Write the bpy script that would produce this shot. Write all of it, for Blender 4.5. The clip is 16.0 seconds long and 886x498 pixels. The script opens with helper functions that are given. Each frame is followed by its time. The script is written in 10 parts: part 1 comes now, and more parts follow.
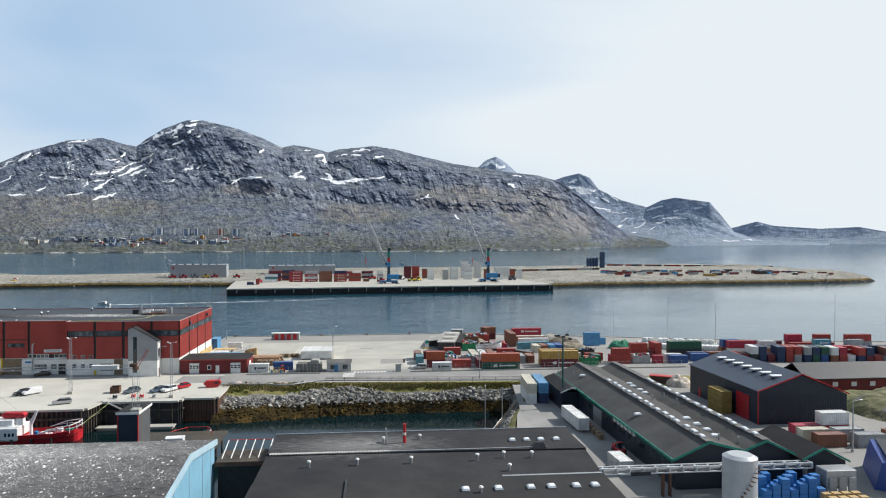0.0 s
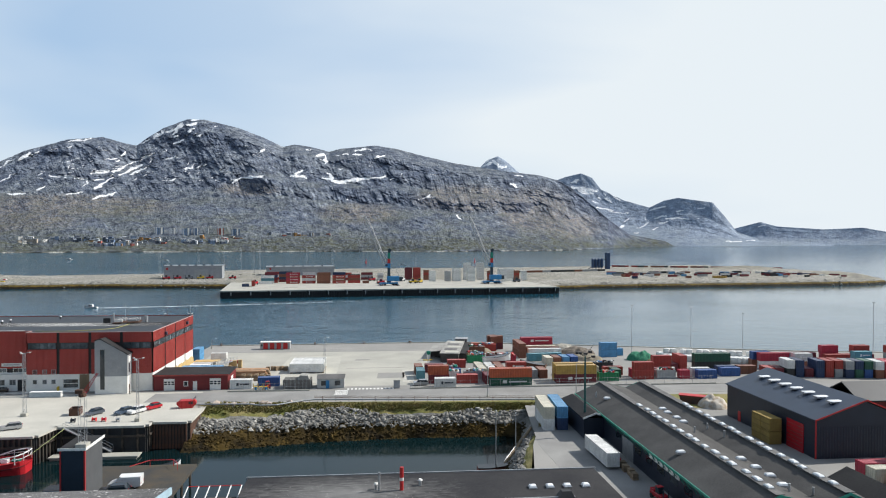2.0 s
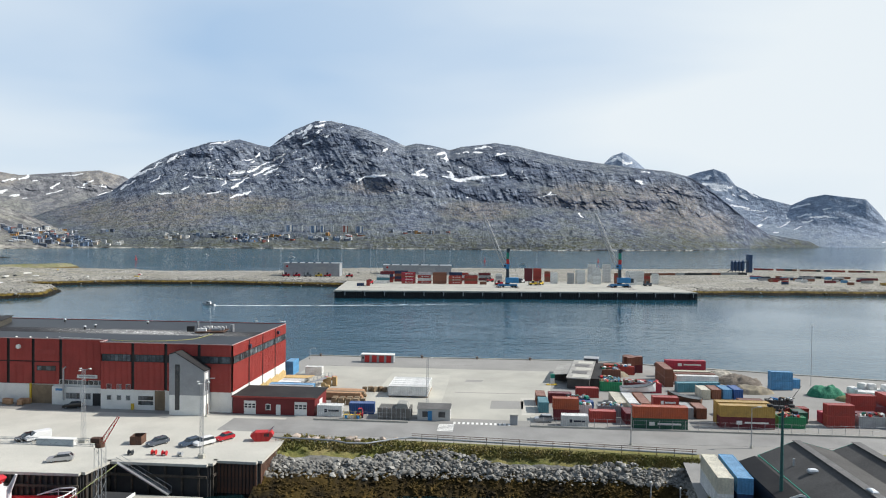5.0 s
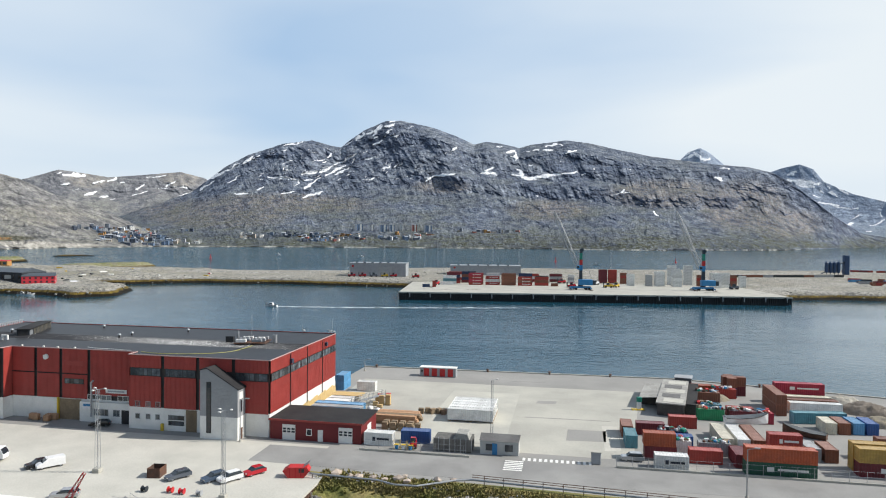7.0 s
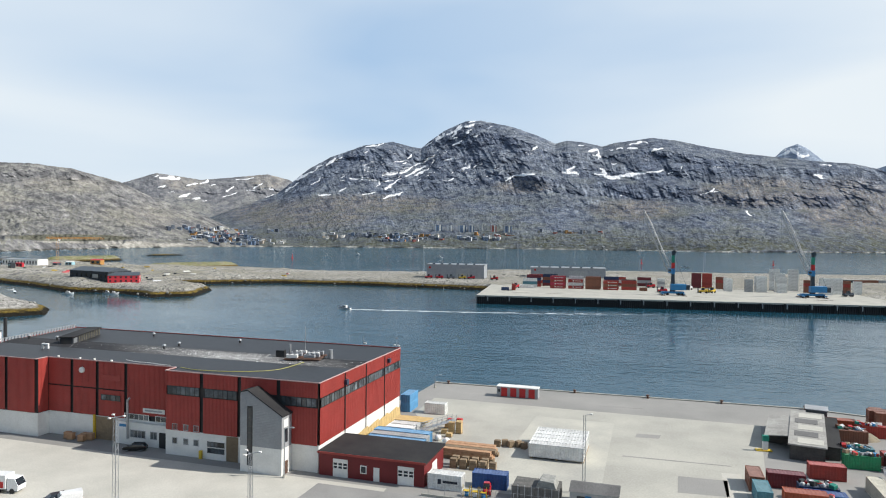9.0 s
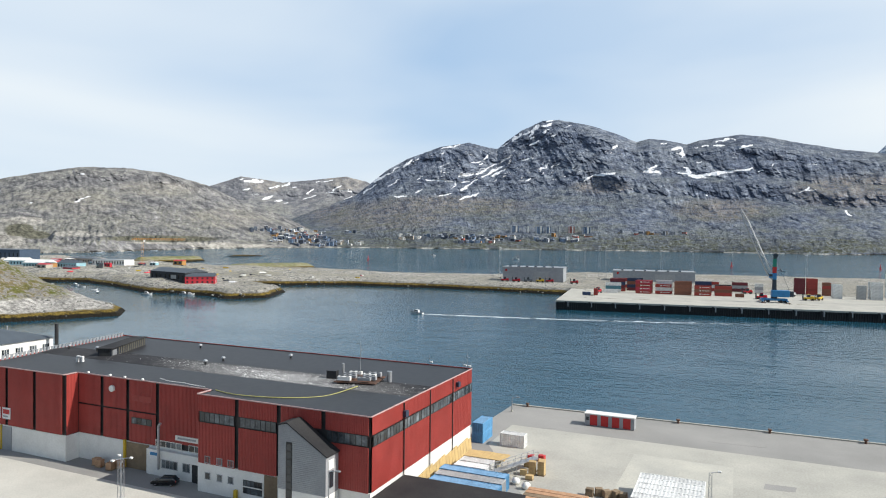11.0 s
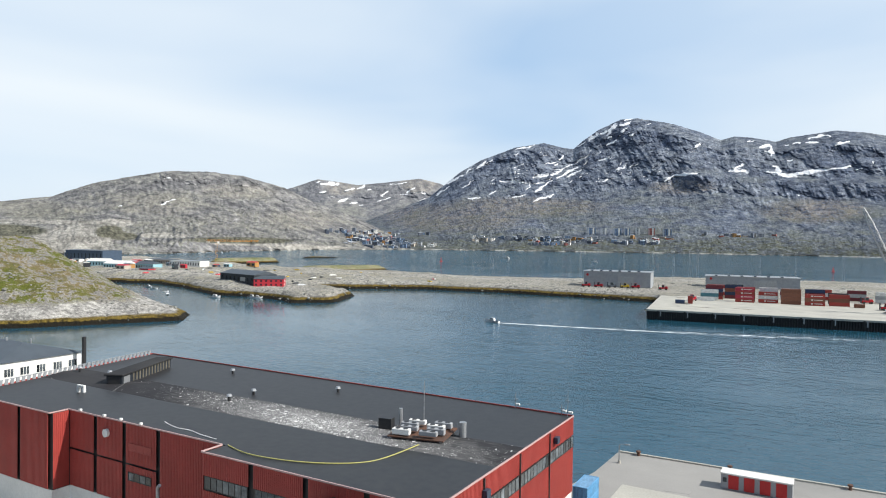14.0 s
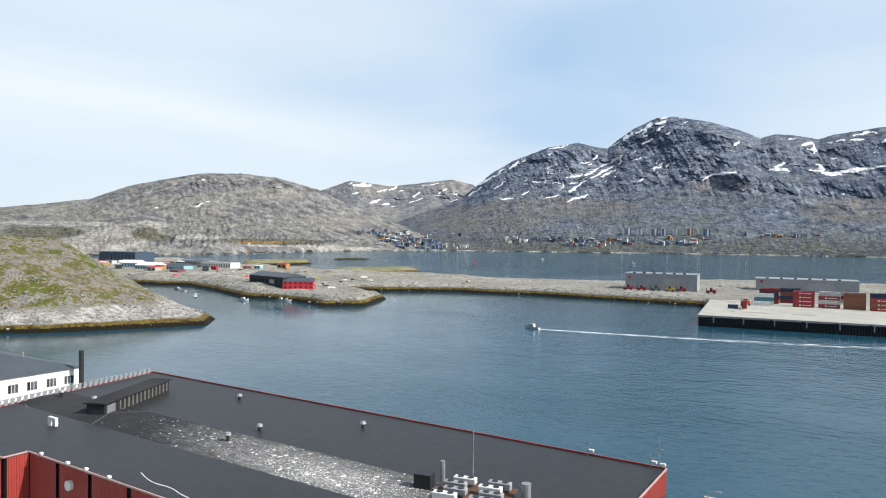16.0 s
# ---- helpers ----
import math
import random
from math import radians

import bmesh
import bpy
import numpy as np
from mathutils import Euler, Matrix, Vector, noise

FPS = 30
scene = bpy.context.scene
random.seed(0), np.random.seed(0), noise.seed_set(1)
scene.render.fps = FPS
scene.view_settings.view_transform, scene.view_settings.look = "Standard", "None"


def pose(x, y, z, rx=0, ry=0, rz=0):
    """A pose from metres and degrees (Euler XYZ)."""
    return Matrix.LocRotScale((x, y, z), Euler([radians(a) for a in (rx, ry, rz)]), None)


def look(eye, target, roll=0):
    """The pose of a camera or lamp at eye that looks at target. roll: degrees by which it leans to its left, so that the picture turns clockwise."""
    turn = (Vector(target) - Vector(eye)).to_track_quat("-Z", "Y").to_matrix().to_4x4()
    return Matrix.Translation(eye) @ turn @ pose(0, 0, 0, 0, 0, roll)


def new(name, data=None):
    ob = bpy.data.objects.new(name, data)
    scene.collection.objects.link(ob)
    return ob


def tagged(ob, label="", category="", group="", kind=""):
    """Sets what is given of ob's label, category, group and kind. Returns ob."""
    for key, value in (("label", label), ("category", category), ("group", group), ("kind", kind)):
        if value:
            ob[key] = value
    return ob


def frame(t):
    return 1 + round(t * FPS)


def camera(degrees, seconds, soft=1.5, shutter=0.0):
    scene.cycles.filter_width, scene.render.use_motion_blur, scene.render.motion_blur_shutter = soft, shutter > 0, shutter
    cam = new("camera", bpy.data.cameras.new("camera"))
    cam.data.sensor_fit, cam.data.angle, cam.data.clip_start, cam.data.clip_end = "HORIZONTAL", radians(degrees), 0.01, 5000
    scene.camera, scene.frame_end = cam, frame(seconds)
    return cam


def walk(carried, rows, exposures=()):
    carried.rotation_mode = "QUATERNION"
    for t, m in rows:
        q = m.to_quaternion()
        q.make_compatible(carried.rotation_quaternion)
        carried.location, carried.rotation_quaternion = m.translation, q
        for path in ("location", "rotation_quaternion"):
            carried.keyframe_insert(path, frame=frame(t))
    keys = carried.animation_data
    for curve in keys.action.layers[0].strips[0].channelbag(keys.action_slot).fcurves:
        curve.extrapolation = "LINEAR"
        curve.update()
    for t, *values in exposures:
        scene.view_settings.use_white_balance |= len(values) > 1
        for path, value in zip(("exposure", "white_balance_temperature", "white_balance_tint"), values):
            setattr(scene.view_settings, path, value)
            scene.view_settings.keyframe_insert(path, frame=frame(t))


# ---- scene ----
cam = camera(66.3, 16.0, 1.1)
PATH = [
    (0, (-5.22, -5.27, 37.406), (-5.024, -3.28, 37.381), 0.1),
    (0.5, (-4.848, -0.637, 37.51), (-4.653, 1.354, 37.487), 0.1),
    (1, (-4.527, 4.256, 37.66), (-4.334, 6.246, 37.636), 0.2),
    (1.5, (-4.18, 9.297, 37.788), (-3.988, 11.288, 37.764), 0.2),
    (2, (-3.886, 14.486, 37.908), (-3.694, 16.477, 37.883), 0.2),
    (2.5, (-3.629, 19.808, 38.039), (-3.488, 21.803, 38.012), 0.3),
    (3, (-3.237, 25.218, 38.184), (-3.227, 27.217, 38.156), 0.3),
    (3.5, (-2.859, 30.757, 38.31), (-2.936, 32.755, 38.28), 0.4),
    (4, (-2.702, 36.286, 38.426), (-2.807, 38.283, 38.395), 0.5),
    (6.5, (-3.533, 63.622, 39.004), (-3.834, 65.598, 38.967), 0.6),
    (7, (-4.169, 69.142, 39.039), (-4.531, 71.109, 39.001), 0.6),
    (7.5, (-5.018, 74.683, 39.063), (-5.44, 76.637, 39.024), 0.7),
    (8, (-6.009, 80.225, 39.083), (-6.488, 82.166, 39.043), 0.7),
    (8.5, (-7.125, 85.663, 39.126), (-7.659, 87.59, 39.087), 0.7),
    (9, (-8.412, 90.978, 39.156), (-9.001, 92.888, 39.117), 0.7),
    (11.5, (-17.363, 116.265, 39.204), (-18.208, 118.077, 39.167), 0.7),
    (12, (-19.568, 120.915, 39.181), (-20.459, 122.706, 39.145), 0.7),
    (12.5, (-21.96, 125.431, 39.168), (-22.9, 127.196, 39.132), 0.8),
    (13, (-24.47, 129.877, 39.126), (-25.431, 131.631, 39.091), 0.8),
    (13.5, (-27.12, 134.291, 39.098), (-28.093, 136.038, 39.063), 0.8),
    (14, (-29.9, 138.629, 39.046), (-30.892, 140.365, 39.011), 0.8),
    (14.5, (-32.856, 142.9, 38.972), (-33.866, 144.626, 38.937), 0.8),
    (15, (-35.862, 147.15, 38.927), (-36.892, 148.864, 38.892), 0.8),
    (15.5, (-38.911, 151.304, 38.886), (-39.962, 153.005, 38.851), 0.7),
    (16, (-42.026, 155.341, 38.825), (-43.098, 157.028, 38.792), 0.7),
]
walk(cam, [(t, look(eye, target, roll)) for t, eye, target, roll in PATH], exposures=((0, 0.08), (4, 0.09), (9, 0.10), (12, 0.17), (16, 0.22)))

# ---- world, sun, exposure ----
SUN_AZ, SUN_EL = 79.0, 40.0          # degrees: clockwise from +y, above the horizon
world = bpy.data.worlds.new("world")
scene.world = world
world.use_nodes = True
wn = world.node_tree.nodes
wl = world.node_tree.links
wn.clear()
w_out = wn.new("ShaderNodeOutputWorld")
w_bg = wn.new("ShaderNodeBackground")
w_sky = wn.new("ShaderNodeTexSky")
w_sky.sky_type = "NISHITA"
w_sky.sun_disc = False
w_sky.sun_elevation = radians(SUN_EL)
w_sky.sun_rotation = radians(SUN_AZ)
w_sky.air_density, w_sky.dust_density, w_sky.ozone_density = 1.0, 1.0, 1.2
w_tc = wn.new("ShaderNodeTexCoord")
w_map = wn.new("ShaderNodeMapping")
w_map.inputs["Rotation"].default_value = (radians(0), radians(9), radians(38))
w_map.inputs["Scale"].default_value = (1.0, 0.6, 3.6)
w_n = wn.new("ShaderNodeTexNoise")
w_n.inputs["Scale"].default_value = 1.25
w_n.inputs["Detail"].default_value = 4
w_n.inputs["Roughness"].default_value = 0.45
w_n.inputs["Distortion"].default_value = 0.4
w_r = wn.new("ShaderNodeMapRange")
w_r.inputs["From Min"].default_value, w_r.inputs["From Max"].default_value = 0.34, 0.70
w_r.inputs["To Min"].default_value, w_r.inputs["To Max"].default_value = 0.05, 0.74
w_mix = wn.new("ShaderNodeMix")
w_mix.data_type = "RGBA"
w_mix.inputs["B"].default_value = (8.3, 9.0, 9.5, 1)
wl.new(w_tc.outputs["Generated"], w_map.inputs["Vector"])
wl.new(w_map.outputs["Vector"], w_n.inputs["Vector"])
wl.new(w_n.outputs["Fac"], w_r.inputs["Value"])
# thin high cloud glows towards the sun
w_dot = wn.new("ShaderNodeVectorMath")
w_dot.operation = "DOT_PRODUCT"
w_dot.inputs[1].default_value = (math.sin(radians(SUN_AZ)) * math.cos(radians(SUN_EL)), math.cos(radians(SUN_AZ)) * math.cos(radians(SUN_EL)), math.sin(radians(SUN_EL)))
wl.new(w_tc.outputs["Generated"], w_dot.inputs[0])
w_glow = wn.new("ShaderNodeMapRange")
w_glow.inputs["From Min"].default_value, w_glow.inputs["From Max"].default_value = 0.0, 0.75
w_glow.inputs["To Min"].default_value, w_glow.inputs["To Max"].default_value = 0.0, 0.75
wl.new(w_dot.outputs["Value"], w_glow.inputs["Value"])
w_sum = wn.new("ShaderNodeMath")
w_sum.operation = "ADD"
w_sum.use_clamp = True
wl.new(w_r.outputs["Result"], w_sum.inputs[0])
wl.new(w_glow.outputs["Result"], w_sum.inputs[1])
# a low bank of white cloud that falls away from west to east
w_dir = wn.new("ShaderNodeSeparateXYZ")
wl.new(w_tc.outputs["Generated"], w_dir.inputs["Vector"])
w_slope = wn.new("ShaderNodeMath")
w_slope.operation = "MULTIPLY_ADD"
w_slope.inputs[1].default_value, w_slope.inputs[2].default_value = -0.15, 0.04
wl.new(w_dir.outputs["X"], w_slope.inputs[0])
w_edge = wn.new("ShaderNodeMath")
w_edge.operation = "MULTIPLY_ADD"
w_edge.inputs[1].default_value = 0.09
wl.new(w_n.outputs["Fac"], w_edge.inputs[0])
wl.new(w_slope.outputs[0], w_edge.inputs[2])
w_below = wn.new("ShaderNodeMath")
w_below.operation = "SUBTRACT"
wl.new(w_edge.outputs[0], w_below.inputs[0])
wl.new(w_dir.outputs["Z"], w_below.inputs[1])
w_bank = wn.new("ShaderNodeMapRange")
w_bank.interpolation_type = "SMOOTHSTEP"
w_bank.inputs["From Min"].default_value, w_bank.inputs["From Max"].default_value = -0.035, 0.045
w_bank.inputs["To Max"].default_value = 0.55
wl.new(w_below.outputs[0], w_bank.inputs["Value"])
w_all = wn.new("ShaderNodeMath")
w_all.use_clamp = True
wl.new(w_sum.outputs[0], w_all.inputs[0])
wl.new(w_bank.outputs["Result"], w_all.inputs[1])
# seen slantwise near the horizon the thin cloud and haze are dense, overhead they let the blue through
w_up = wn.new("ShaderNodeSeparateXYZ")
wl.new(w_tc.outputs["Generated"], w_up.inputs["Vector"])
w_thin = wn.new("ShaderNodeMapRange")
w_thin.interpolation_type = "SMOOTHSTEP"
w_thin.inputs["From Min"].default_value, w_thin.inputs["From Max"].default_value = 0.35, 0.95
w_thin.inputs["To Min"].default_value, w_thin.inputs["To Max"].default_value = 1.0, 0.22
wl.new(w_up.outputs["Z"], w_thin.inputs["Value"])
w_veil = wn.new("ShaderNodeMath")
w_veil.operation = "MULTIPLY"
w_north = wn.new("ShaderNodeMapRange")
w_north.inputs["From Min"].default_value, w_north.inputs["From Max"].default_value = -0.7, 0.35
w_north.inputs["To Min"].default_value = 0.25
wl.new(w_up.outputs["Y"], w_north.inputs["Value"])
w_cover = wn.new("ShaderNodeMath")
w_cover.operation = "MULTIPLY"
wl.new(w_thin.outputs["Result"], w_cover.inputs[0])
wl.new(w_north.outputs["Result"], w_cover.inputs[1])
wl.new(w_all.outputs[0], w_veil.inputs[0])
wl.new(w_cover.outputs[0], w_veil.inputs[1])
wl.new(w_veil.outputs[0], w_mix.inputs["Factor"])
w_haze = wn.new("ShaderNodeMix")
w_haze.data_type = "RGBA"
w_deep = wn.new("ShaderNodeMath")
w_deep.operation = "MULTIPLY"
w_deep.inputs[1].default_value = 0.72
wl.new(w_cover.outputs[0], w_deep.inputs[0])
wl.new(w_deep.outputs[0], w_haze.inputs["Factor"])
w_haze.inputs["B"].default_value = (4.8, 6.9, 9.6, 1)
wl.new(w_sky.outputs["Color"], w_haze.inputs["A"])
wl.new(w_haze.outputs["Result"], w_mix.inputs["A"])
wl.new(w_mix.outputs["Result"], w_bg.inputs["Color"])
w_bg.inputs["Strength"].default_value = 0.092
wl.new(w_bg.outputs["Background"], w_out.inputs["Surface"])
sun_data = bpy.data.lights.new("sun", "SUN")
sun_data.energy, sun_data.angle, sun_data.color = 5.0, radians(0.6), (1.0, 0.965, 0.91)
sun = new("sun", sun_data)
sun_dir = Vector((math.sin(radians(SUN_AZ)) * math.cos(radians(SUN_EL)), math.cos(radians(SUN_AZ)) * math.cos(radians(SUN_EL)), math.sin(radians(SUN_EL))))
sun.matrix_world = look((300, 100, 300), Vector((300, 100, 300)) - sun_dir)

# ---- materials ----
MATS = {}


def mat(name, c1, c2=None, scale=0.5, rough=0.8, bump=0.0, fine=None, metal=0.0, spot=0.12, per_object=0.0, bump_scale=None, spec=0.4):
    """Two colours mixed by a broad noise, a fine grain over them, and fine relief."""
    if name in MATS:
        return MATS[name]
    m = bpy.data.materials.new(name)
    m.use_nodes = True
    n, l = m.node_tree.nodes, m.node_tree.links
    b = n["Principled BSDF"]
    c2 = c2 or tuple(v * 0.75 for v in c1)
    tc = n.new("ShaderNodeTexCoord")
    a = n.new("ShaderNodeTexNoise")
    a.inputs["Scale"].default_value, a.inputs["Detail"].default_value, a.inputs["Roughness"].default_value = scale, 5, 0.6
    g = n.new("ShaderNodeTexNoise")
    g.inputs["Scale"].default_value, g.inputs["Detail"].default_value = fine or scale * 14, 3
    l.new(tc.outputs["Object"], a.inputs["Vector"])
    l.new(tc.outputs["Object"], g.inputs["Vector"])
    r = n.new("ShaderNodeMapRange")
    r.inputs["From Min"].default_value, r.inputs["From Max"].default_value = 0.34, 0.66
    l.new(a.outputs["Fac"], r.inputs["Value"])
    mx = n.new("ShaderNodeMix")
    mx.data_type = "RGBA"
    mx.inputs["A"].default_value, mx.inputs["B"].default_value = (*c1, 1), (*c2, 1)
    l.new(r.outputs["Result"], mx.inputs["Factor"])
    v = n.new("ShaderNodeMapRange")
    v.inputs["From Min"].default_value, v.inputs["From Max"].default_value = 0.3, 0.7
    v.inputs["To Min"].default_value, v.inputs["To Max"].default_value = 1 - spot, 1 + spot
    l.new(g.outputs["Fac"], v.inputs["Value"])
    hs = n.new("ShaderNodeHueSaturation")
    l.new(mx.outputs["Result"], hs.inputs["Color"])
    if per_object:
        oi = n.new("ShaderNodeObjectInfo")
        o = n.new("ShaderNodeMapRange")
        o.inputs["To Min"].default_value, o.inputs["To Max"].default_value = 1 - per_object, 1 + per_object
        l.new(oi.outputs["Random"], o.inputs["Value"])
        mu = n.new("ShaderNodeMath")
        mu.operation = "MULTIPLY"
        l.new(v.outputs["Result"], mu.inputs[0])
        l.new(o.outputs["Result"], mu.inputs[1])
        l.new(mu.outputs[0], hs.inputs["Value"])
    else:
        l.new(v.outputs["Result"], hs.inputs["Value"])
    l.new(hs.outputs["Color"], b.inputs["Base Color"])
    b.inputs["Roughness"].default_value, b.inputs["Metallic"].default_value = rough, metal
    b.inputs["Specular IOR Level"].default_value = spec
    if bump:
        bp = n.new("ShaderNodeBump")
        bp.inputs["Strength"].default_value, bp.inputs["Distance"].default_value = 1.0, bump
        src = g
        if bump_scale:
            src = n.new("ShaderNodeTexNoise")
            src.inputs["Scale"].default_value, src.inputs["Detail"].default_value = bump_scale, 4
            l.new(tc.outputs["Object"], src.inputs["Vector"])
        l.new(src.outputs["Fac"], bp.inputs["Height"])
        l.new(bp.outputs["Normal"], b.inputs["Normal"])
    MATS[name] = m
    return m


def paint(name, c, rough=0.5, per=0.0, metal=0.0):
    """Weathered paint on metal or board."""
    return mat(name, c, tuple(v * 0.82 for v in c), 0.35, rough, 0.0, 6.0, metal, 0.10, per)


CONCRETE = mat("concrete", (0.43, 0.415, 0.36), (0.34, 0.33, 0.29), 0.09, 0.9, 0.01, 3.0, spot=0.1)
PIER_C = mat("pale_concrete", (0.52, 0.50, 0.44), (0.43, 0.415, 0.365), 0.12, 0.9, 0.01, 4.0, spot=0.1)
ASPHALT = mat("asphalt", (0.285, 0.28, 0.265), (0.205, 0.20, 0.192), 0.10, 0.92, 0.006, 8.0, spot=0.12)
APRON = mat("worn_asphalt", (0.30, 0.29, 0.27), (0.23, 0.225, 0.21), 0.05, 0.92, 0.006, 5.0, spot=0.12)
GRASS = mat("grass", (0.12, 0.13, 0.028), (0.26, 0.21, 0.085), 0.22, 0.95, 0.06, 4.0, spot=0.3)
TUNDRA = mat("tundra", (0.085, 0.10, 0.03), (0.17, 0.155, 0.085), 0.045, 0.95, 0.4, 0.6, spot=0.35)
ROCK = mat("rock", (0.40, 0.385, 0.345), (0.17, 0.162, 0.145), 0.5, 0.9, 0.06, 2.5, spot=0.25, per_object=0.3)
WETROCK = mat("weed_rock", (0.014, 0.011, 0.006), (0.10, 0.065, 0.016), 0.3, 0.8, 0.03, 2.5, spot=0.3, per_object=0.3, spec=0.15)
BITUMEN = mat("bitumen_felt", (0.022, 0.022, 0.024), (0.04, 0.039, 0.038), 0.12, 0.85, 0.005, 5.0, spot=0.18, spec=0.2)
RED_CLAD = paint("red_cladding", (0.35, 0.052, 0.042), 0.5)
# sunlight on the red coping is put into this pink
SUNLIT_COPING = paint("sunlit_pink_coping", (0.50, 0.33, 0.31), 0.5)
MAROON = paint("maroon_board", (0.17, 0.018, 0.02), 0.55)
WHITE = mat("white_paint", (0.78, 0.77, 0.73), (0.66, 0.65, 0.61), 0.25, 0.6, 0.0, 4.0, spot=0.06)
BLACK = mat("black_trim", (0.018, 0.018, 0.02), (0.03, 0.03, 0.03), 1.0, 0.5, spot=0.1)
GREY_CLAD = paint("grey_clapboard", (0.33, 0.34, 0.35), 0.6)
NAVY = paint("navy_steel", (0.017, 0.024, 0.04), 0.45)
NAVY_ROOF = paint("slate_roof", (0.034, 0.052, 0.085), 0.45)
TEAL = paint("teal_trim", (0.02, 0.24, 0.17), 0.5)
RED_TRIM = paint("bright_red_trim", (0.5, 0.025, 0.025), 0.45)
STEEL = mat("galvanised_steel", (0.42, 0.43, 0.44), (0.33, 0.34, 0.35), 0.8, 0.45, 0.0, 5.0, 0.6, 0.1)
TIMBER = mat("timber", (0.27, 0.20, 0.125), (0.19, 0.14, 0.09), 0.6, 0.85, 0.004, 9.0, spot=0.2, per_object=0.2)
PILE = mat("tarred_timber", (0.03, 0.026, 0.022), (0.085, 0.068, 0.052), 0.5, 0.85, 0.01, 5.0, spot=0.3)
RUST = mat("rusty_steel", (0.13, 0.06, 0.035), (0.07, 0.045, 0.035), 0.5, 0.8, 0.005, 5.0, spot=0.25)
# also stands in for shade between pier piles and under the platform
DARK = mat("near_black", (0.02, 0.02, 0.022), (0.03, 0.03, 0.03), 1.0, 0.7)
YELLOW = paint("yellow_paint", (0.62, 0.42, 0.03), 0.5)
BLUE_PALE = paint("pale_blue_sheet", (0.22, 0.44, 0.58), 0.4)
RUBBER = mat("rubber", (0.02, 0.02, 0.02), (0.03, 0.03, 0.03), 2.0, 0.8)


def dropping_roof(name, cx, cy, hx, hy, turn, lo):
    """Bitumen felt with a long pale patch of bird droppings round (cx, cy)."""
    m = mat("bitumen_felt_" + name, (0.022, 0.022, 0.025), (0.040, 0.039, 0.040), 0.12, 0.85, 0.005, 5.0, spot=0.18, spec=0.2)
    n, l = m.node_tree.nodes, m.node_tree.links
    b = n["Principled BSDF"]
    old = b.inputs["Base Color"].links[0].from_socket
    tc = n.new("ShaderNodeTexCoord")
    mp = n.new("ShaderNodeMapping")
    mp.vector_type = "TEXTURE"
    mp.inputs["Location"].default_value = (cx, cy, 0)
    mp.inputs["Rotation"].default_value = (0, 0, radians(turn))
    mp.inputs["Scale"].default_value = (hx, hy, 1000)
    l.new(tc.outputs["Object"], mp.inputs["Vector"])
    ln = n.new("ShaderNodeVectorMath")
    ln.operation = "LENGTH"
    l.new(mp.outputs["Vector"], ln.inputs[0])
    # single splashes: the nearer to the middle of the patch, the larger and denser
    vo = n.new("ShaderNodeTexVoronoi")
    vo.inputs["Scale"].default_value = 5.5
    l.new(tc.outputs["Object"], vo.inputs["Vector"])
    cl = n.new("ShaderNodeTexNoise")
    cl.inputs["Scale"].default_value, cl.inputs["Detail"].default_value = 0.35, 4
    l.new(tc.outputs["Object"], cl.inputs["Vector"])
    ra = n.new("ShaderNodeSeparateColor")
    l.new(vo.outputs["Color"], ra.inputs["Color"])
    w1 = n.new("ShaderNodeMath")
    w1.operation = "MULTIPLY_ADD"
    w1.inputs[1].default_value, w1.inputs[2].default_value = -0.34, lo
    l.new(ln.outputs["Value"], w1.inputs[0])
    w2 = n.new("ShaderNodeMath")
    w2.operation = "MULTIPLY_ADD"
    w2.inputs[1].default_value = 0.30
    l.new(ra.outputs["Red"], w2.inputs[0])
    l.new(w1.outputs[0], w2.inputs[2])
    w3 = n.new("ShaderNodeMath")
    w3.operation = "MULTIPLY_ADD"
    w3.inputs[1].default_value = 0.55
    l.new(cl.outputs["Fac"], w3.inputs[0])
    l.new(w2.outputs[0], w3.inputs[2])
    w4 = n.new("ShaderNodeMath")
    w4.operation = "SUBTRACT"
    l.new(w3.outputs[0], w4.inputs[0])
    l.new(vo.outputs["Distance"], w4.inputs[1])
    r = n.new("ShaderNodeMapRange")
    r.inputs["From Min"].default_value, r.inputs["From Max"].default_value = 0.0, 0.10
    r.inputs["To Max"].default_value = 0.9
    l.new(w4.outputs[0], r.inputs["Value"])
    # a smeared pale film under them, and larger fresh splashes
    sm = n.new("ShaderNodeTexNoise")
    sm.inputs["Scale"].default_value, sm.inputs["Detail"].default_value, sm.inputs["Roughness"].default_value = 1.6, 6, 0.75
    sm_m = n.new("ShaderNodeMapping")
    sm_m.inputs["Rotation"].default_value = (0, 0, radians(35))
    sm_m.inputs["Scale"].default_value = (0.35, 1.2, 1)
    l.new(tc.outputs["Object"], sm_m.inputs["Vector"])
    l.new(sm_m.outputs["Vector"], sm.inputs["Vector"])
    f1 = n.new("ShaderNodeMath")
    f1.operation = "MULTIPLY_ADD"
    f1.inputs[1].default_value = -0.42
    l.new(ln.outputs["Value"], f1.inputs[0])
    l.new(sm.outputs["Fac"], f1.inputs[2])
    film_ = n.new("ShaderNodeMapRange")
    film_.inputs["From Min"].default_value, film_.inputs["From Max"].default_value = 0.02 - lo * 0.5, 0.52 - lo * 0.5
    film_.inputs["To Max"].default_value = 0.24
    l.new(f1.outputs[0], film_.inputs["Value"])
    vb = n.new("ShaderNodeTexVoronoi")
    vb.inputs["Scale"].default_value = 1.15
    l.new(tc.outputs["Object"], vb.inputs["Vector"])
    rb = n.new("ShaderNodeSeparateColor")
    l.new(vb.outputs["Color"], rb.inputs["Color"])
    b1 = n.new("ShaderNodeMath")
    b1.operation = "MULTIPLY_ADD"
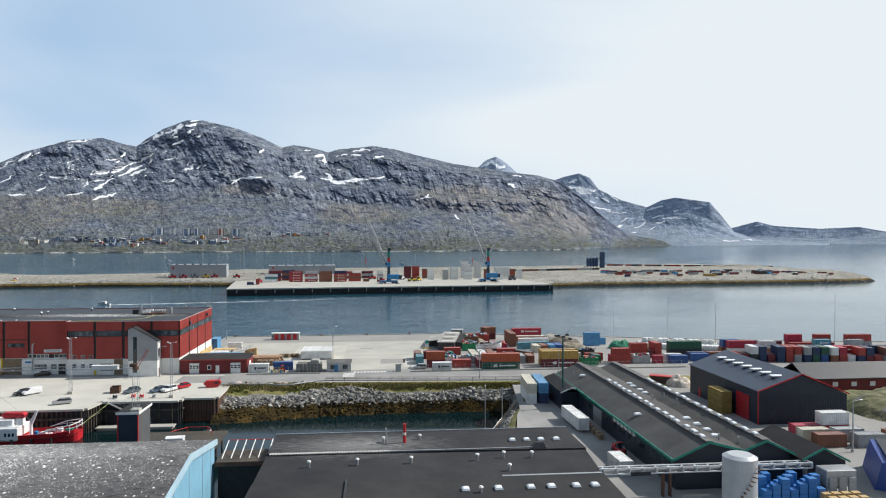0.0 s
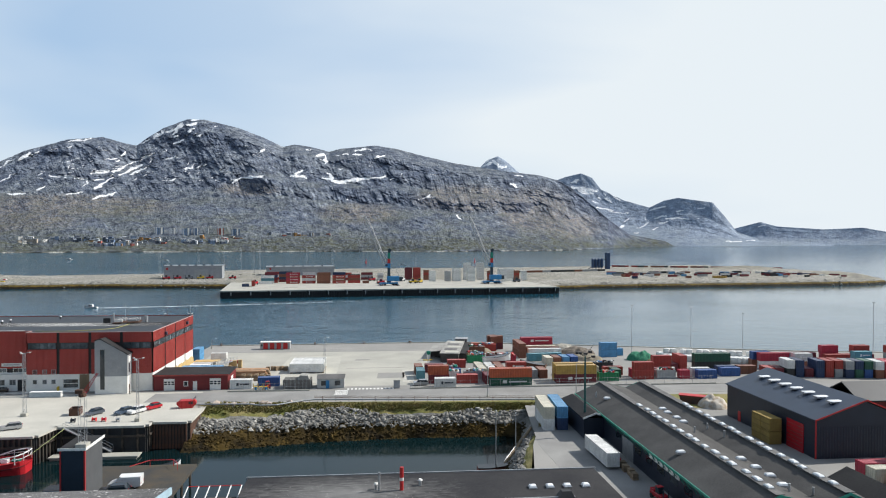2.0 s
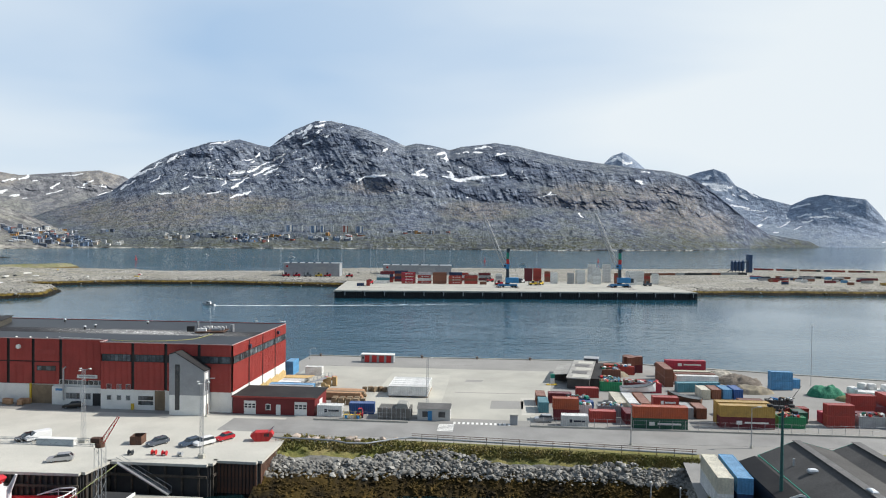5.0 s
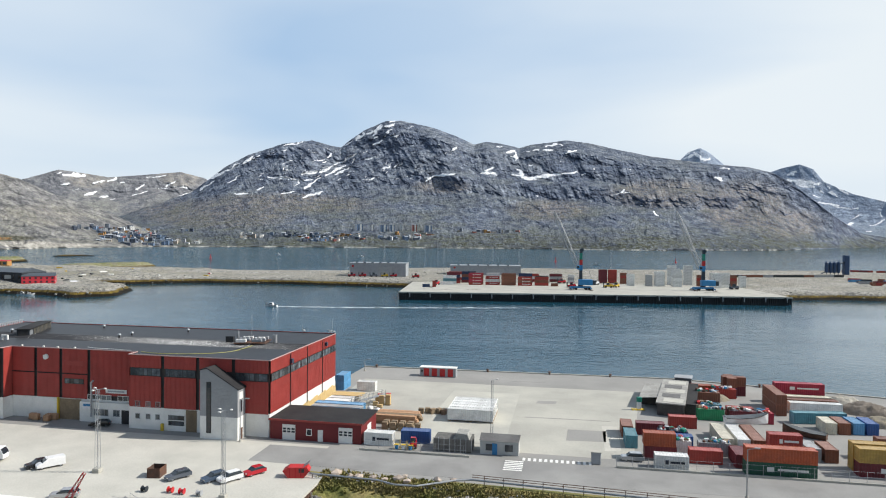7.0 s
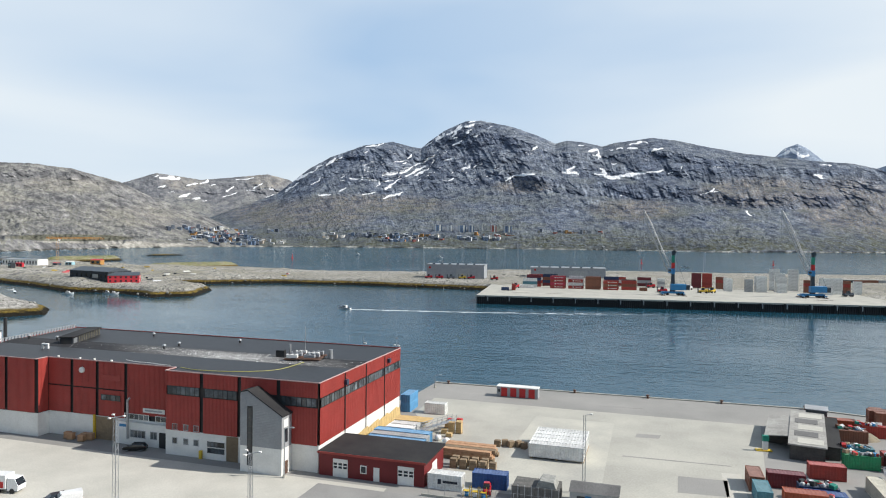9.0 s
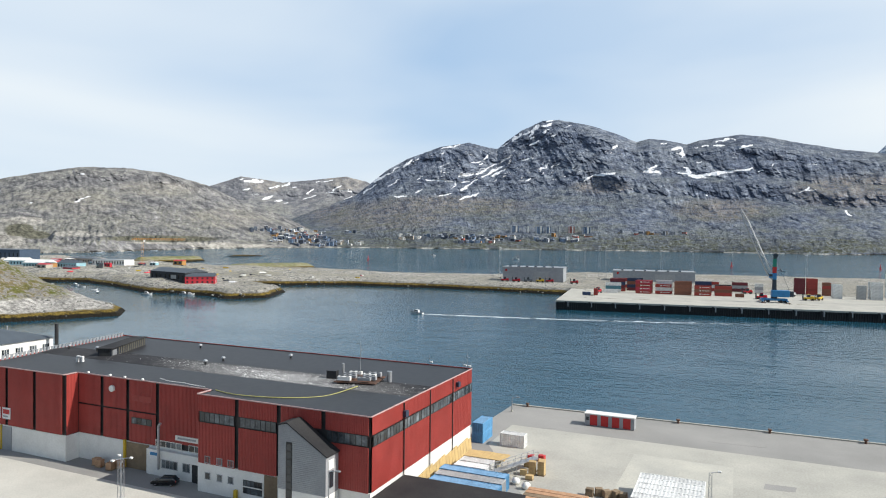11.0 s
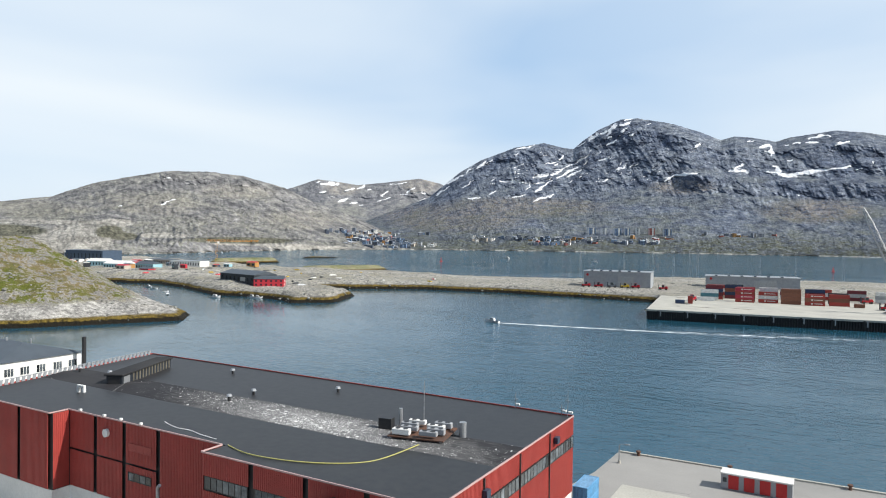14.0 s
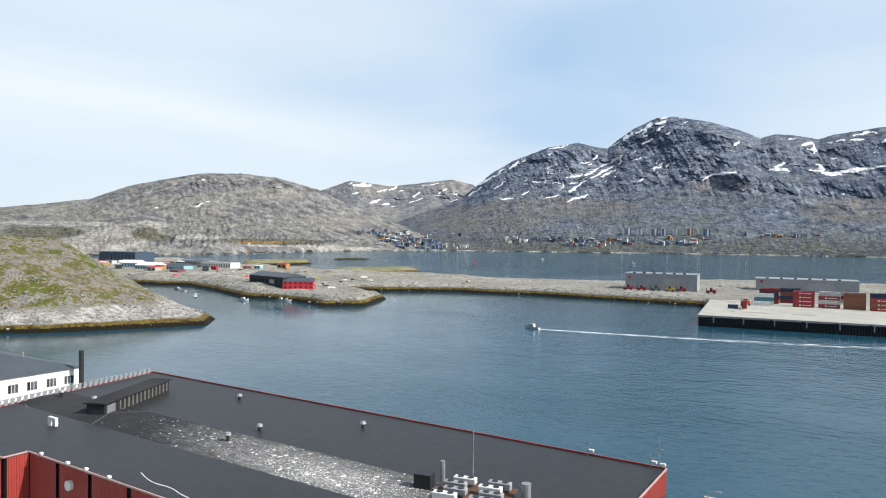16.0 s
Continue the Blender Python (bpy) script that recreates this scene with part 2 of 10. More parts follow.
    b1.inputs[1].default_value, b1.inputs[2].default_value = -0.15, 0.11 + lo * 0.9
    l.new(ln.outputs["Value"], b1.inputs[0])
    b2 = n.new("ShaderNodeMath")
    b2.operation = "MULTIPLY_ADD"
    b2.inputs[1].default_value = 0.20
    l.new(rb.outputs["Red"], b2.inputs[0])
    l.new(b1.outputs[0], b2.inputs[2])
    b3 = n.new("ShaderNodeMath")
    b3.operation = "SUBTRACT"
    l.new(b2.outputs[0], b3.inputs[0])
    l.new(vb.outputs["Distance"], b3.inputs[1])
    spl = n.new("ShaderNodeMapRange")
    spl.inputs["From Min"].default_value, spl.inputs["From Max"].default_value = 0.0, 0.03
    l.new(b3.outputs[0], spl.inputs["Value"])
    m1 = n.new("ShaderNodeMath")
    m1.operation = "MAXIMUM"
    l.new(r.outputs["Result"], m1.inputs[0])
    l.new(film_.outputs["Result"], m1.inputs[1])
    m2 = n.new("ShaderNodeMath")
    m2.operation = "MAXIMUM"
    l.new(m1.outputs[0], m2.inputs[0])
    l.new(spl.outputs["Result"], m2.inputs[1])
    mx = n.new("ShaderNodeMix")
    mx.data_type = "RGBA"
    mx.inputs["B"].default_value = (0.70, 0.69, 0.66, 1)
    l.new(old, mx.inputs["A"])
    l.new(m2.outputs[0], mx.inputs["Factor"])
    l.new(mx.outputs["Result"], b.inputs["Base Color"])
    return m


ROOF_WH = dropping_roof("warehouse", -87, 206.0, 27, 7.6, -6, 0.045)
ROOF_BLUE = dropping_roof("blue_hall", -62, 93, 46, 22, 0, 0.05)
ROOF_PLANT = dropping_roof("plant", -8, 105, 16, 7, 0, -0.16)
# felt darkened for the shade in the roof valleys
FELT_DARK = mat("valley_shade_felt", (0.015, 0.015, 0.017), (0.028, 0.028, 0.03), 0.3, 0.9, 0.004, 5.0, spot=0.2, spec=0.05)
FELT_PALE = mat("pale_felt", (0.15, 0.147, 0.143), (0.10, 0.098, 0.095), 0.3, 0.85, 0.004, 5.0, spot=0.2)


def glass(name="window_glass"):
    m = bpy.data.materials.new(name)
    m.use_nodes = True
    b = m.node_tree.nodes["Principled BSDF"]
    b.inputs["Base Color"].default_value = (0.02, 0.028, 0.035, 1)
    b.inputs["Roughness"].default_value = 0.06
    b.inputs["Specular IOR Level"].default_value = 0.7
    return m


GLASS = glass()
# pale tone holds painted sky glints on the glass and the blinds behind
PANE = mat("pane_glint_and_blind", (0.13, 0.15, 0.16), (0.03, 0.036, 0.042), 0.4, 0.12, 0.0, 3.0, spot=0.2, per_object=0.8, spec=0.5)


def water_material():
    m = bpy.data.materials.new("sea_water")
    m.use_nodes = True
    n, l = m.node_tree.nodes, m.node_tree.links
    b = n["Principled BSDF"]
    b.inputs["Roughness"].default_value = 0.10
    b.inputs["IOR"].default_value = 1.33
    tc = n.new("ShaderNodeTexCoord")
    mp = n.new("ShaderNodeMapping")
    mp.inputs["Rotation"].default_value = (0, 0, radians(12))
    mp.inputs["Scale"].default_value = (0.62, 1.0, 1.0)
    l.new(tc.outputs["Object"], mp.inputs["Vector"])
    a = n.new("ShaderNodeTexNoise")
    a.inputs["Scale"].default_value, a.inputs["Detail"].default_value, a.inputs["Roughness"].default_value = 0.36, 5, 0.55
    l.new(mp.outputs["Vector"], a.inputs["Vector"])
    big = n.new("ShaderNodeTexNoise")
    big.inputs["Scale"].default_value, big.inputs["Detail"].default_value = 0.012, 4
    l.new(mp.outputs["Vector"], big.inputs["Vector"])
    r = n.new("ShaderNodeMapRange")
    r.inputs["From Min"].default_value, r.inputs["From Max"].default_value = 0.35, 0.65
    r.inputs["To Min"].default_value, r.inputs["To Max"].default_value = 0.25, 0.75
    l.new(big.outputs["Fac"], r.inputs["Value"])
    sw = n.new("ShaderNodeTexNoise")
    sw.inputs["Scale"].default_value, sw.inputs["Detail"].default_value = 0.11, 3
    l.new(mp.outputs["Vector"], sw.inputs["Vector"])
    hh = n.new("ShaderNodeMath")
    hh.operation = "MULTIPLY_ADD"
    hh.inputs[1].default_value = 1.2
    l.new(sw.outputs["Fac"], hh.inputs[0])
    l.new(a.outputs["Fac"], hh.inputs[2])
    bp = n.new("ShaderNodeBump")
    bp.inputs["Distance"].default_value = 0.8
    sy = n.new("ShaderNodeSeparateXYZ")
    l.new(tc.outputs["Object"], sy.inputs["Vector"])
    calm = n.new("ShaderNodeMapRange")
    calm.inputs["From Min"].default_value, calm.inputs["From Max"].default_value = 170, 240
    calm.inputs["To Min"].default_value = 0.03
    l.new(sy.outputs["Y"], calm.inputs["Value"])
    # weedy green-black shallows in the basin, deep blue water in the fjord
    dc = n.new("ShaderNodeMix")
    dc.data_type = "RGBA"
    dc.inputs["A"].default_value, dc.inputs["B"].default_value = (0.003, 0.011, 0.012, 1), (0.014, 0.064, 0.097, 1)
    l.new(calm.outputs["Result"], dc.inputs["Factor"])
    l.new(dc.outputs["Result"], b.inputs["Base Color"])
    st = n.new("ShaderNodeMath")
    st.operation = "MULTIPLY"
    l.new(r.outputs["Result"], st.inputs[0])
    # the wind drops towards the east
    lee = n.new("ShaderNodeMapRange")
    lee.inputs["From Min"].default_value, lee.inputs["From Max"].default_value = -80, 120
    lee.inputs["To Min"].default_value, lee.inputs["To Max"].default_value = 1.0, 0.3
    l.new(sy.outputs["X"], lee.inputs["Value"])
    wind = n.new("ShaderNodeMath")
    wind.operation = "MULTIPLY"
    l.new(calm.outputs["Result"], wind.inputs[0])
    open_sea = n.new("ShaderNodeMapRange")
    open_sea.inputs["From Min"].default_value, open_sea.inputs["From Max"].default_value = 120, 800
    open_sea.inputs["To Min"].default_value, open_sea.inputs["To Max"].default_value = 1.0, 0.06
    l.new(sy.outputs["X"], open_sea.inputs["Value"])
    calm_e = n.new("ShaderNodeMath")
    calm_e.operation = "MULTIPLY"
    l.new(lee.outputs["Result"], calm_e.inputs[0])
    l.new(open_sea.outputs["Result"], calm_e.inputs[1])
    bay = n.new("ShaderNodeMapRange")
    bay.inputs["From Min"].default_value, bay.inputs["From Max"].default_value = -330, -90
    bay.inputs["To Min"].default_value = 0.22
    l.new(sy.outputs["X"], bay.inputs["Value"])
    off = n.new("ShaderNodeMapRange")
    off.inputs["From Min"].default_value, off.inputs["From Max"].default_value = 620, 800
    l.new(sy.outputs["Y"], off.inputs["Value"])
    shelter = n.new("ShaderNodeMath")
    shelter.operation = "MAXIMUM"
    l.new(bay.outputs["Result"], shelter.inputs[0])
    l.new(off.outputs["Result"], shelter.inputs[1])
    calm_w = n.new("ShaderNodeMath")
    calm_w.operation = "MULTIPLY"
    l.new(calm_e.outputs[0], calm_w.inputs[0])
    l.new(shelter.outputs[0], calm_w.inputs[1])
    l.new(calm_w.outputs[0], wind.inputs[1])
    # the open fjord beyond the peninsula lies in the wind
    far = n.new("ShaderNodeMapRange")
    far.inputs["From Min"].default_value, far.inputs["From Max"].default_value = 700, 1100
    far.inputs["To Min"].default_value, far.inputs["To Max"].default_value = 1.0, 9.0
    l.new(sy.outputs["Y"], far.inputs["Value"])
    gust = n.new("ShaderNodeMath")
    gust.operation = "MULTIPLY"
    l.new(wind.outputs[0], gust.inputs[0])
    l.new(far.outputs["Result"], gust.inputs[1])
    l.new(gust.outputs[0], st.inputs[1])
    gl = n.new("ShaderNodeMapRange")
    gl.inputs["To Min"].default_value, gl.inputs["To Max"].default_value = 0.3, 0.5
    l.new(calm.outputs["Result"], gl.inputs["Value"])
    l.new(gl.outputs["Result"], b.inputs["Specular IOR Level"])
    l.new(st.outputs[0], bp.inputs["Strength"])
    l.new(hh.outputs[0], bp.inputs["Height"])
    l.new(bp.outputs["Normal"], b.inputs["Normal"])
    return m


WATER = water_material()

# ---- mesh helpers ----


def mesh_of(name, bm, material):
    me = bpy.data.meshes.new(name)
    bm.normal_update()
    bm.to_mesh(me)
    bm.free()
    for k in material if isinstance(material, (list, tuple)) else (material,):
        me.materials.append(k)
    return me


def part(name, bm, material, parent=None, label="", m=None):
    """Links a bmesh as one mesh object, under a thing or a part."""
    ob = new(name, mesh_of(name, bm, material))
    if parent is not None:
        ob.parent = parent
    if m is not None:
        ob.matrix_basis = m
    if label:
        tagged(ob, label)
    return ob


def shared(name, me, parent, m):
    ob = new(name, me)
    ob.parent = parent
    ob.matrix_basis = m
    return ob


def thing(name, m, label, category, group="", kind=""):
    ob = new(name)
    ob.empty_display_size = 0.3
    ob.matrix_basis = m
    return tagged(ob, label, category, group, kind)


def box(bm, x0, x1, y0, y1, z0, z1, bevel=0.0):
    r = bmesh.ops.create_cube(bm, size=1.0)
    for v in r["verts"]:
        v.co = Vector((x0 + (v.co.x + 0.5) * (x1 - x0), y0 + (v.co.y + 0.5) * (y1 - y0), z0 + (v.co.z + 0.5) * (z1 - z0)))
    if bevel:
        es = {e for v in r["verts"] for e in v.link_edges}
        bmesh.ops.bevel(bm, geom=list(es), offset=bevel, segments=1, affect="EDGES")
    return bm


def bx(*a, bevel=0.0):
    return box(bmesh.new(), *a, bevel=bevel)


def prism(bm, pts, z0, z1):
    """An upright prism on a polygon (x, y)."""
    lo = [bm.verts.new((x, y, z0)) for x, y in pts]
    hi = [bm.verts.new((x, y, z1)) for x, y in pts]
    n = len(pts)
    bm.faces.new(hi)
    bm.faces.new(lo[::-1])
    for i in range(n):
        bm.faces.new((lo[i], lo[(i + 1) % n], hi[(i + 1) % n], hi[i]))
    bmesh.ops.recalc_face_normals(bm, faces=bm.faces[:])
    return bm


def profile(bm, pts, y0, y1):
    """A prism along y on a polygon (x, z)."""
    a = [bm.verts.new((x, y0, z)) for x, z in pts]
    b = [bm.verts.new((x, y1, z)) for x, z in pts]
    n = len(pts)
    fs = [bm.faces.new(a), bm.faces.new(b[::-1])]
    for i in range(n):
        fs.append(bm.faces.new((a[i], b[i], b[(i + 1) % n], a[(i + 1) % n])))
    bmesh.ops.recalc_face_normals(bm, faces=fs)
    return bm


def tube(bm, p, q, r, r2=None, seg=8):
    p, q = Vector(p), Vector(q)
    d = q - p
    res = bmesh.ops.create_cone(bm, cap_ends=True, segments=seg, radius1=r, radius2=r if r2 is None else r2, depth=d.length)
    m = Matrix.Translation((p + q) / 2) @ d.to_track_quat("Z", "Y").to_matrix().to_4x4()
    bmesh.ops.transform(bm, matrix=m, verts=res["verts"])
    return bm


def ribbed(bm, p, q, z0, z1, pitch=0.3, depth=0.05):
    """A sheet with upright ribs from p to q (x, y); the ribs stand out to the right of the way p to q."""
    p, q = Vector(p), Vector(q)
    d = q - p
    n = max(1, round(d.length / pitch))
    d /= n
    out = Vector((d.y, -d.x)).normalized() * depth
    pts = []
    for i in range(n):
        b = p + d * i
        pts += [b, b + d * 0.4, b + d * 0.5 + out, b + d * 0.9 + out]
    pts.append(q)
    lo = [bm.verts.new((v.x, v.y, z0)) for v in pts]
    hi = [bm.verts.new((v.x, v.y, z1)) for v in pts]
    for i in range(len(pts) - 1):
        bm.faces.new((lo[i], lo[i + 1], hi[i + 1], hi[i]))
    return bm


def slab(bm, corners, t):
    """A sheet on four corners, t thick downwards."""
    hi = [bm.verts.new(c) for c in corners]
    lo = [bm.verts.new((c[0], c[1], c[2] - t)) for c in corners]
    n = len(corners)
    fs = [bm.faces.new(hi), bm.faces.new(lo[::-1])]
    for i in range(n):
        fs.append(bm.faces.new((hi[i], lo[i], lo[(i + 1) % n], hi[(i + 1) % n])))
    bmesh.ops.recalc_face_normals(bm, faces=fs)
    return bm


# ---- terrain ----


def lattice(seed, n=256):
    return np.random.RandomState(seed).rand(n, n)


def vnoise(x, y, seed):
    g = lattice(seed)
    xi, yi = np.floor(x).astype(int), np.floor(y).astype(int)
    fx, fy = x - xi, y - yi
    fx, fy = fx * fx * (3 - 2 * fx), fy * fy * (3 - 2 * fy)
    a, b, c, d = g[xi % 256, yi % 256], g[(xi + 1) % 256, yi % 256], g[xi % 256, (yi + 1) % 256], g[(xi + 1) % 256, (yi + 1) % 256]
    return (a * (1 - fx) + b * fx) * (1 - fy) + (c * (1 - fx) + d * fx) * fy


def fbm(x, y, seed, octaves=5, gain=0.5, ridged=False):
    s, amp, tot = 0, 1.0, 0
    for o in range(octaves):
        v = vnoise(x * 2 ** o + 17.3 * o, y * 2 ** o + 9.1 * o, seed + o)
        s = s + amp * (1 - np.abs(2 * v - 1) if ridged else v)
        tot += amp
        amp *= gain
    return s / tot


def smooth(v):
    v = np.clip(v, 0, 1)
    return v * v * (3 - 2 * v)


EYE = (-10.0, 80.0, 38.0)     # the middle of the flight, from which the ridges are laid out


def sheet(name, X, Y, Z, materials, index=None, smooth_faces=False):
    n, m = X.shape
    co = np.stack([X, Y, Z], -1).reshape(-1, 3)
    i, j = np.meshgrid(np.arange(n - 1), np.arange(m - 1), indexing="ij")
    k = (i * m + j).ravel()
    faces = np.stack([k, k + m, k + m + 1, k + 1], -1)
    me = bpy.data.meshes.new(name)
    me.from_pydata(co.tolist(), [], faces.tolist())
    for q in materials:
        me.materials.append(q)
    if index is not None:
        me.polygons.foreach_set("material_index", index.ravel().astype(np.int32))
    if smooth_faces:
        me.polygons.foreach_set("use_smooth", np.ones(len(me.polygons), bool))
    me.update()
    return new(name, me)


def capsules(A, E, items):
    """How deep each place lies in long patches: (degrees, degrees up) of both ends and half the width. 1 in the middle, 0 at the rim."""
    v = np.full(A.shape, -3.0)
    A, E = A + (fbm(A * 2.2, E * 4, 301, 4) - 0.5) * 0.5, E + (fbm(A * 2.6, E * 5, 302, 4) - 0.5) * 0.28
    for a0, e0, a1, e1, hw in items:
        c = np.nonzero((A[:, 0] > a0 - 4 * hw - 0.3) & (A[:, 0] < a1 + 4 * hw + 0.3))[0]
        if not len(c):
            continue
        s = slice(c[0], c[-1] + 1)
        da, de = a1 - a0, e1 - e0
        t = np.clip(((A[s] - a0) * da + (E[s] - e0) * de) / max(da * da + de * de, 1e-6), 0, 1)
        d = np.hypot((A[s] - a0 - t * da) * 0.9, E[s] - e0 - t * de)
        v[s] = np.maximum(v[s], 1 - d / (hw * (0.95 - 0.5 * np.abs(t - 0.45))))
    return v


def blobs(A, E, items):
    """The same for rounded patches: (degrees, degrees up, half length, half height)."""
    v = np.full(A.shape, -3.0)
    for a0, e0, la, le in items:
        v = np.maximum(v, 1 - np.hypot((A - a0) / la, (E - e0) / le))
    return v


def mountain(name, ridge, R, shore, seed, material, cols, rows, steps, label, crag=1.0, marks=None, back=300):
    """A mountain in polar steps about EYE. ridge: (degrees, height); shore: (degrees, metres).
    steps: (degrees, shares of the rise, shares of the way in) for one or two slopes that blend along it.
    marks: for each named patch of the ground a function of (degrees, degrees up)."""
    ra, rh = np.array(ridge).T
    sa, sr = np.array(shore).T
    a = np.linspace(ra[0], ra[-1], cols)
    u = np.concatenate([np.linspace(0, 1, rows), 1 + np.linspace(0.15, 1, 4)])
    A, U = np.meshgrid(a, u, indexing="ij")
    def eased(v, degrees):
        w = max(1, int(degrees / (a[1] - a[0])))
        v = np.pad(v, w, mode="edge")
        for _ in range(2):
            v = np.convolve(np.pad(v, w // 2, mode="edge"), np.ones(w) / w, "same")[w // 2:len(v) + w // 2]
        return v[w:-w][:, None] + 0 * A

    ridge_line, shore_line = np.interp(a, ra, rh), np.interp(a, sa, sr)
    H = ridge_line[:, None] + 0 * A
    r0 = eased(shore_line, 3.0)
    Rr = np.maximum(R, r0 + 250)
    k = np.radians(A) * 3000
    uc = np.clip(U, 0, 1)
    # the foot of the slope follows the ridge only in the large
    e0, e1 = np.arctan2(-44.5, r0), np.arctan2(H - EYE[2], R)
    turn = smooth((uc - 0.55) / 0.4)
    ew = np.arctan2(eased(ridge_line, min(5.0, (a[-1] - a[0]) / 8)) - EYE[2], R) * (1 - turn) + e1 * turn
    wob = (fbm(k / 520, uc * 3, seed, 4) - 0.5) * 0.16 * np.clip(np.minimum(uc, 1 - uc) * 5, 0, 1)
    uw = np.clip(uc + wob, 0, 1)
    g = np.interp(uw, steps[0][1], steps[0][2])
    for az, us, gs in steps[1:]:
        f = smooth((A - az + 4 + (fbm(k / 300, uc * 2, seed + 3, 3) - 0.5) * 10) / 8)
        g = g * (1 - f) + np.interp(uw, us, gs) * f
    rad = np.where(U <= 1, r0 + (Rr - r0) * g, Rr + (U - 1) * back)
    Z = EYE[2] + rad * np.tan(e0 + (ew - e0) * uc)
    Z = np.where(U > 1, Z - (U - 1) * 0.5 * H, Z)
    flat = (a, r0[:, 0], Rr[:, 0], Z.copy(), rad.copy())
    # crags: leaning buttresses and gullies, ledges, then broken rock
    lean = k + Z * 0.5
    n1 = fbm(lean / 150, Z / 210 + rad / 700, seed + 7, 5, 0.55, True)
    n2 = fbm(lean / 42, Z / 62 + rad / 400, seed + 11, 4, 0.55, True)
    n3 = fbm(k / 13, Z / 15 + rad / 60, seed + 29, 4, 0.6)
    n4 = fbm(k / 150 + 3 * n1, (Z + k * 0.08) / 30, seed + 50, 4, 0.55)
    n5 = fbm(k / 60, (Z - k * 0.05) / 14, seed + 63, 3, 0.55)
    flute = fbm((k + Z * 0.25) / 22, Z / 120, seed + 77, 3, 0.6, True)
    rise = np.clip(H / 500, 0.12, 1) * crag
    fade = np.clip(uc * 9, 0.15, 1) * (1 - 0.93 * smooth((uc - 0.93) / 0.07))
    ledge = 0.6 * smooth((n4 - 0.44) / 0.12) + 0.4 * smooth((n5 - 0.45) / 0.1)
    E = np.degrees(np.arctan2(Z - EYE[2], rad))
    if marks and "snow" in marks:                      # drifts fill the broken ground
        fade = fade * (1 - 0.75 * smooth(marks["snow"](A, E) + 0.6))
    dr = ((n1 - 0.6) * 90 + (n2 - 0.6) * 38 + (n3 - 0.5) * 13 + (flute - 0.6) * 14 * smooth((uc - 0.3) * 5) - ledge * 3.5) * rise * fade
    dz = ((n1 - 0.6) * 30 + (n2 - 0.6) * 16 + (n3 - 0.5) * 7) * rise * fade + (n3 - 0.5) * 4 * rise
    rad = rad + np.where(U <= 1, dr, 0)
    Z = np.maximum(Z + dz, -7)
    lim = EYE[2] + rad * np.tan(e1)                    # nothing stands above the ridge line
    Z = np.where((U < 0.97) & (Z > lim - 2), lim - 2, Z)
    X, Y = EYE[0] + rad * np.sin(np.radians(A)), EYE[1] + rad * np.cos(np.radians(A))
    ob = sheet(name, X, Y, Z, [material], None, True)
    E = np.degrees(np.arctan2(Z - EYE[2], rad))
    for key, pick in (marks or {}).items():
        at = ob.data.attributes.new(key, "FLOAT", "POINT")
        at.data.foreach_set("value", np.where(U <= 1.01, pick(A, E) + 3, 0).ravel().astype(np.float32))
    return tagged(ob, label, "mountain", kind="structure"), flat


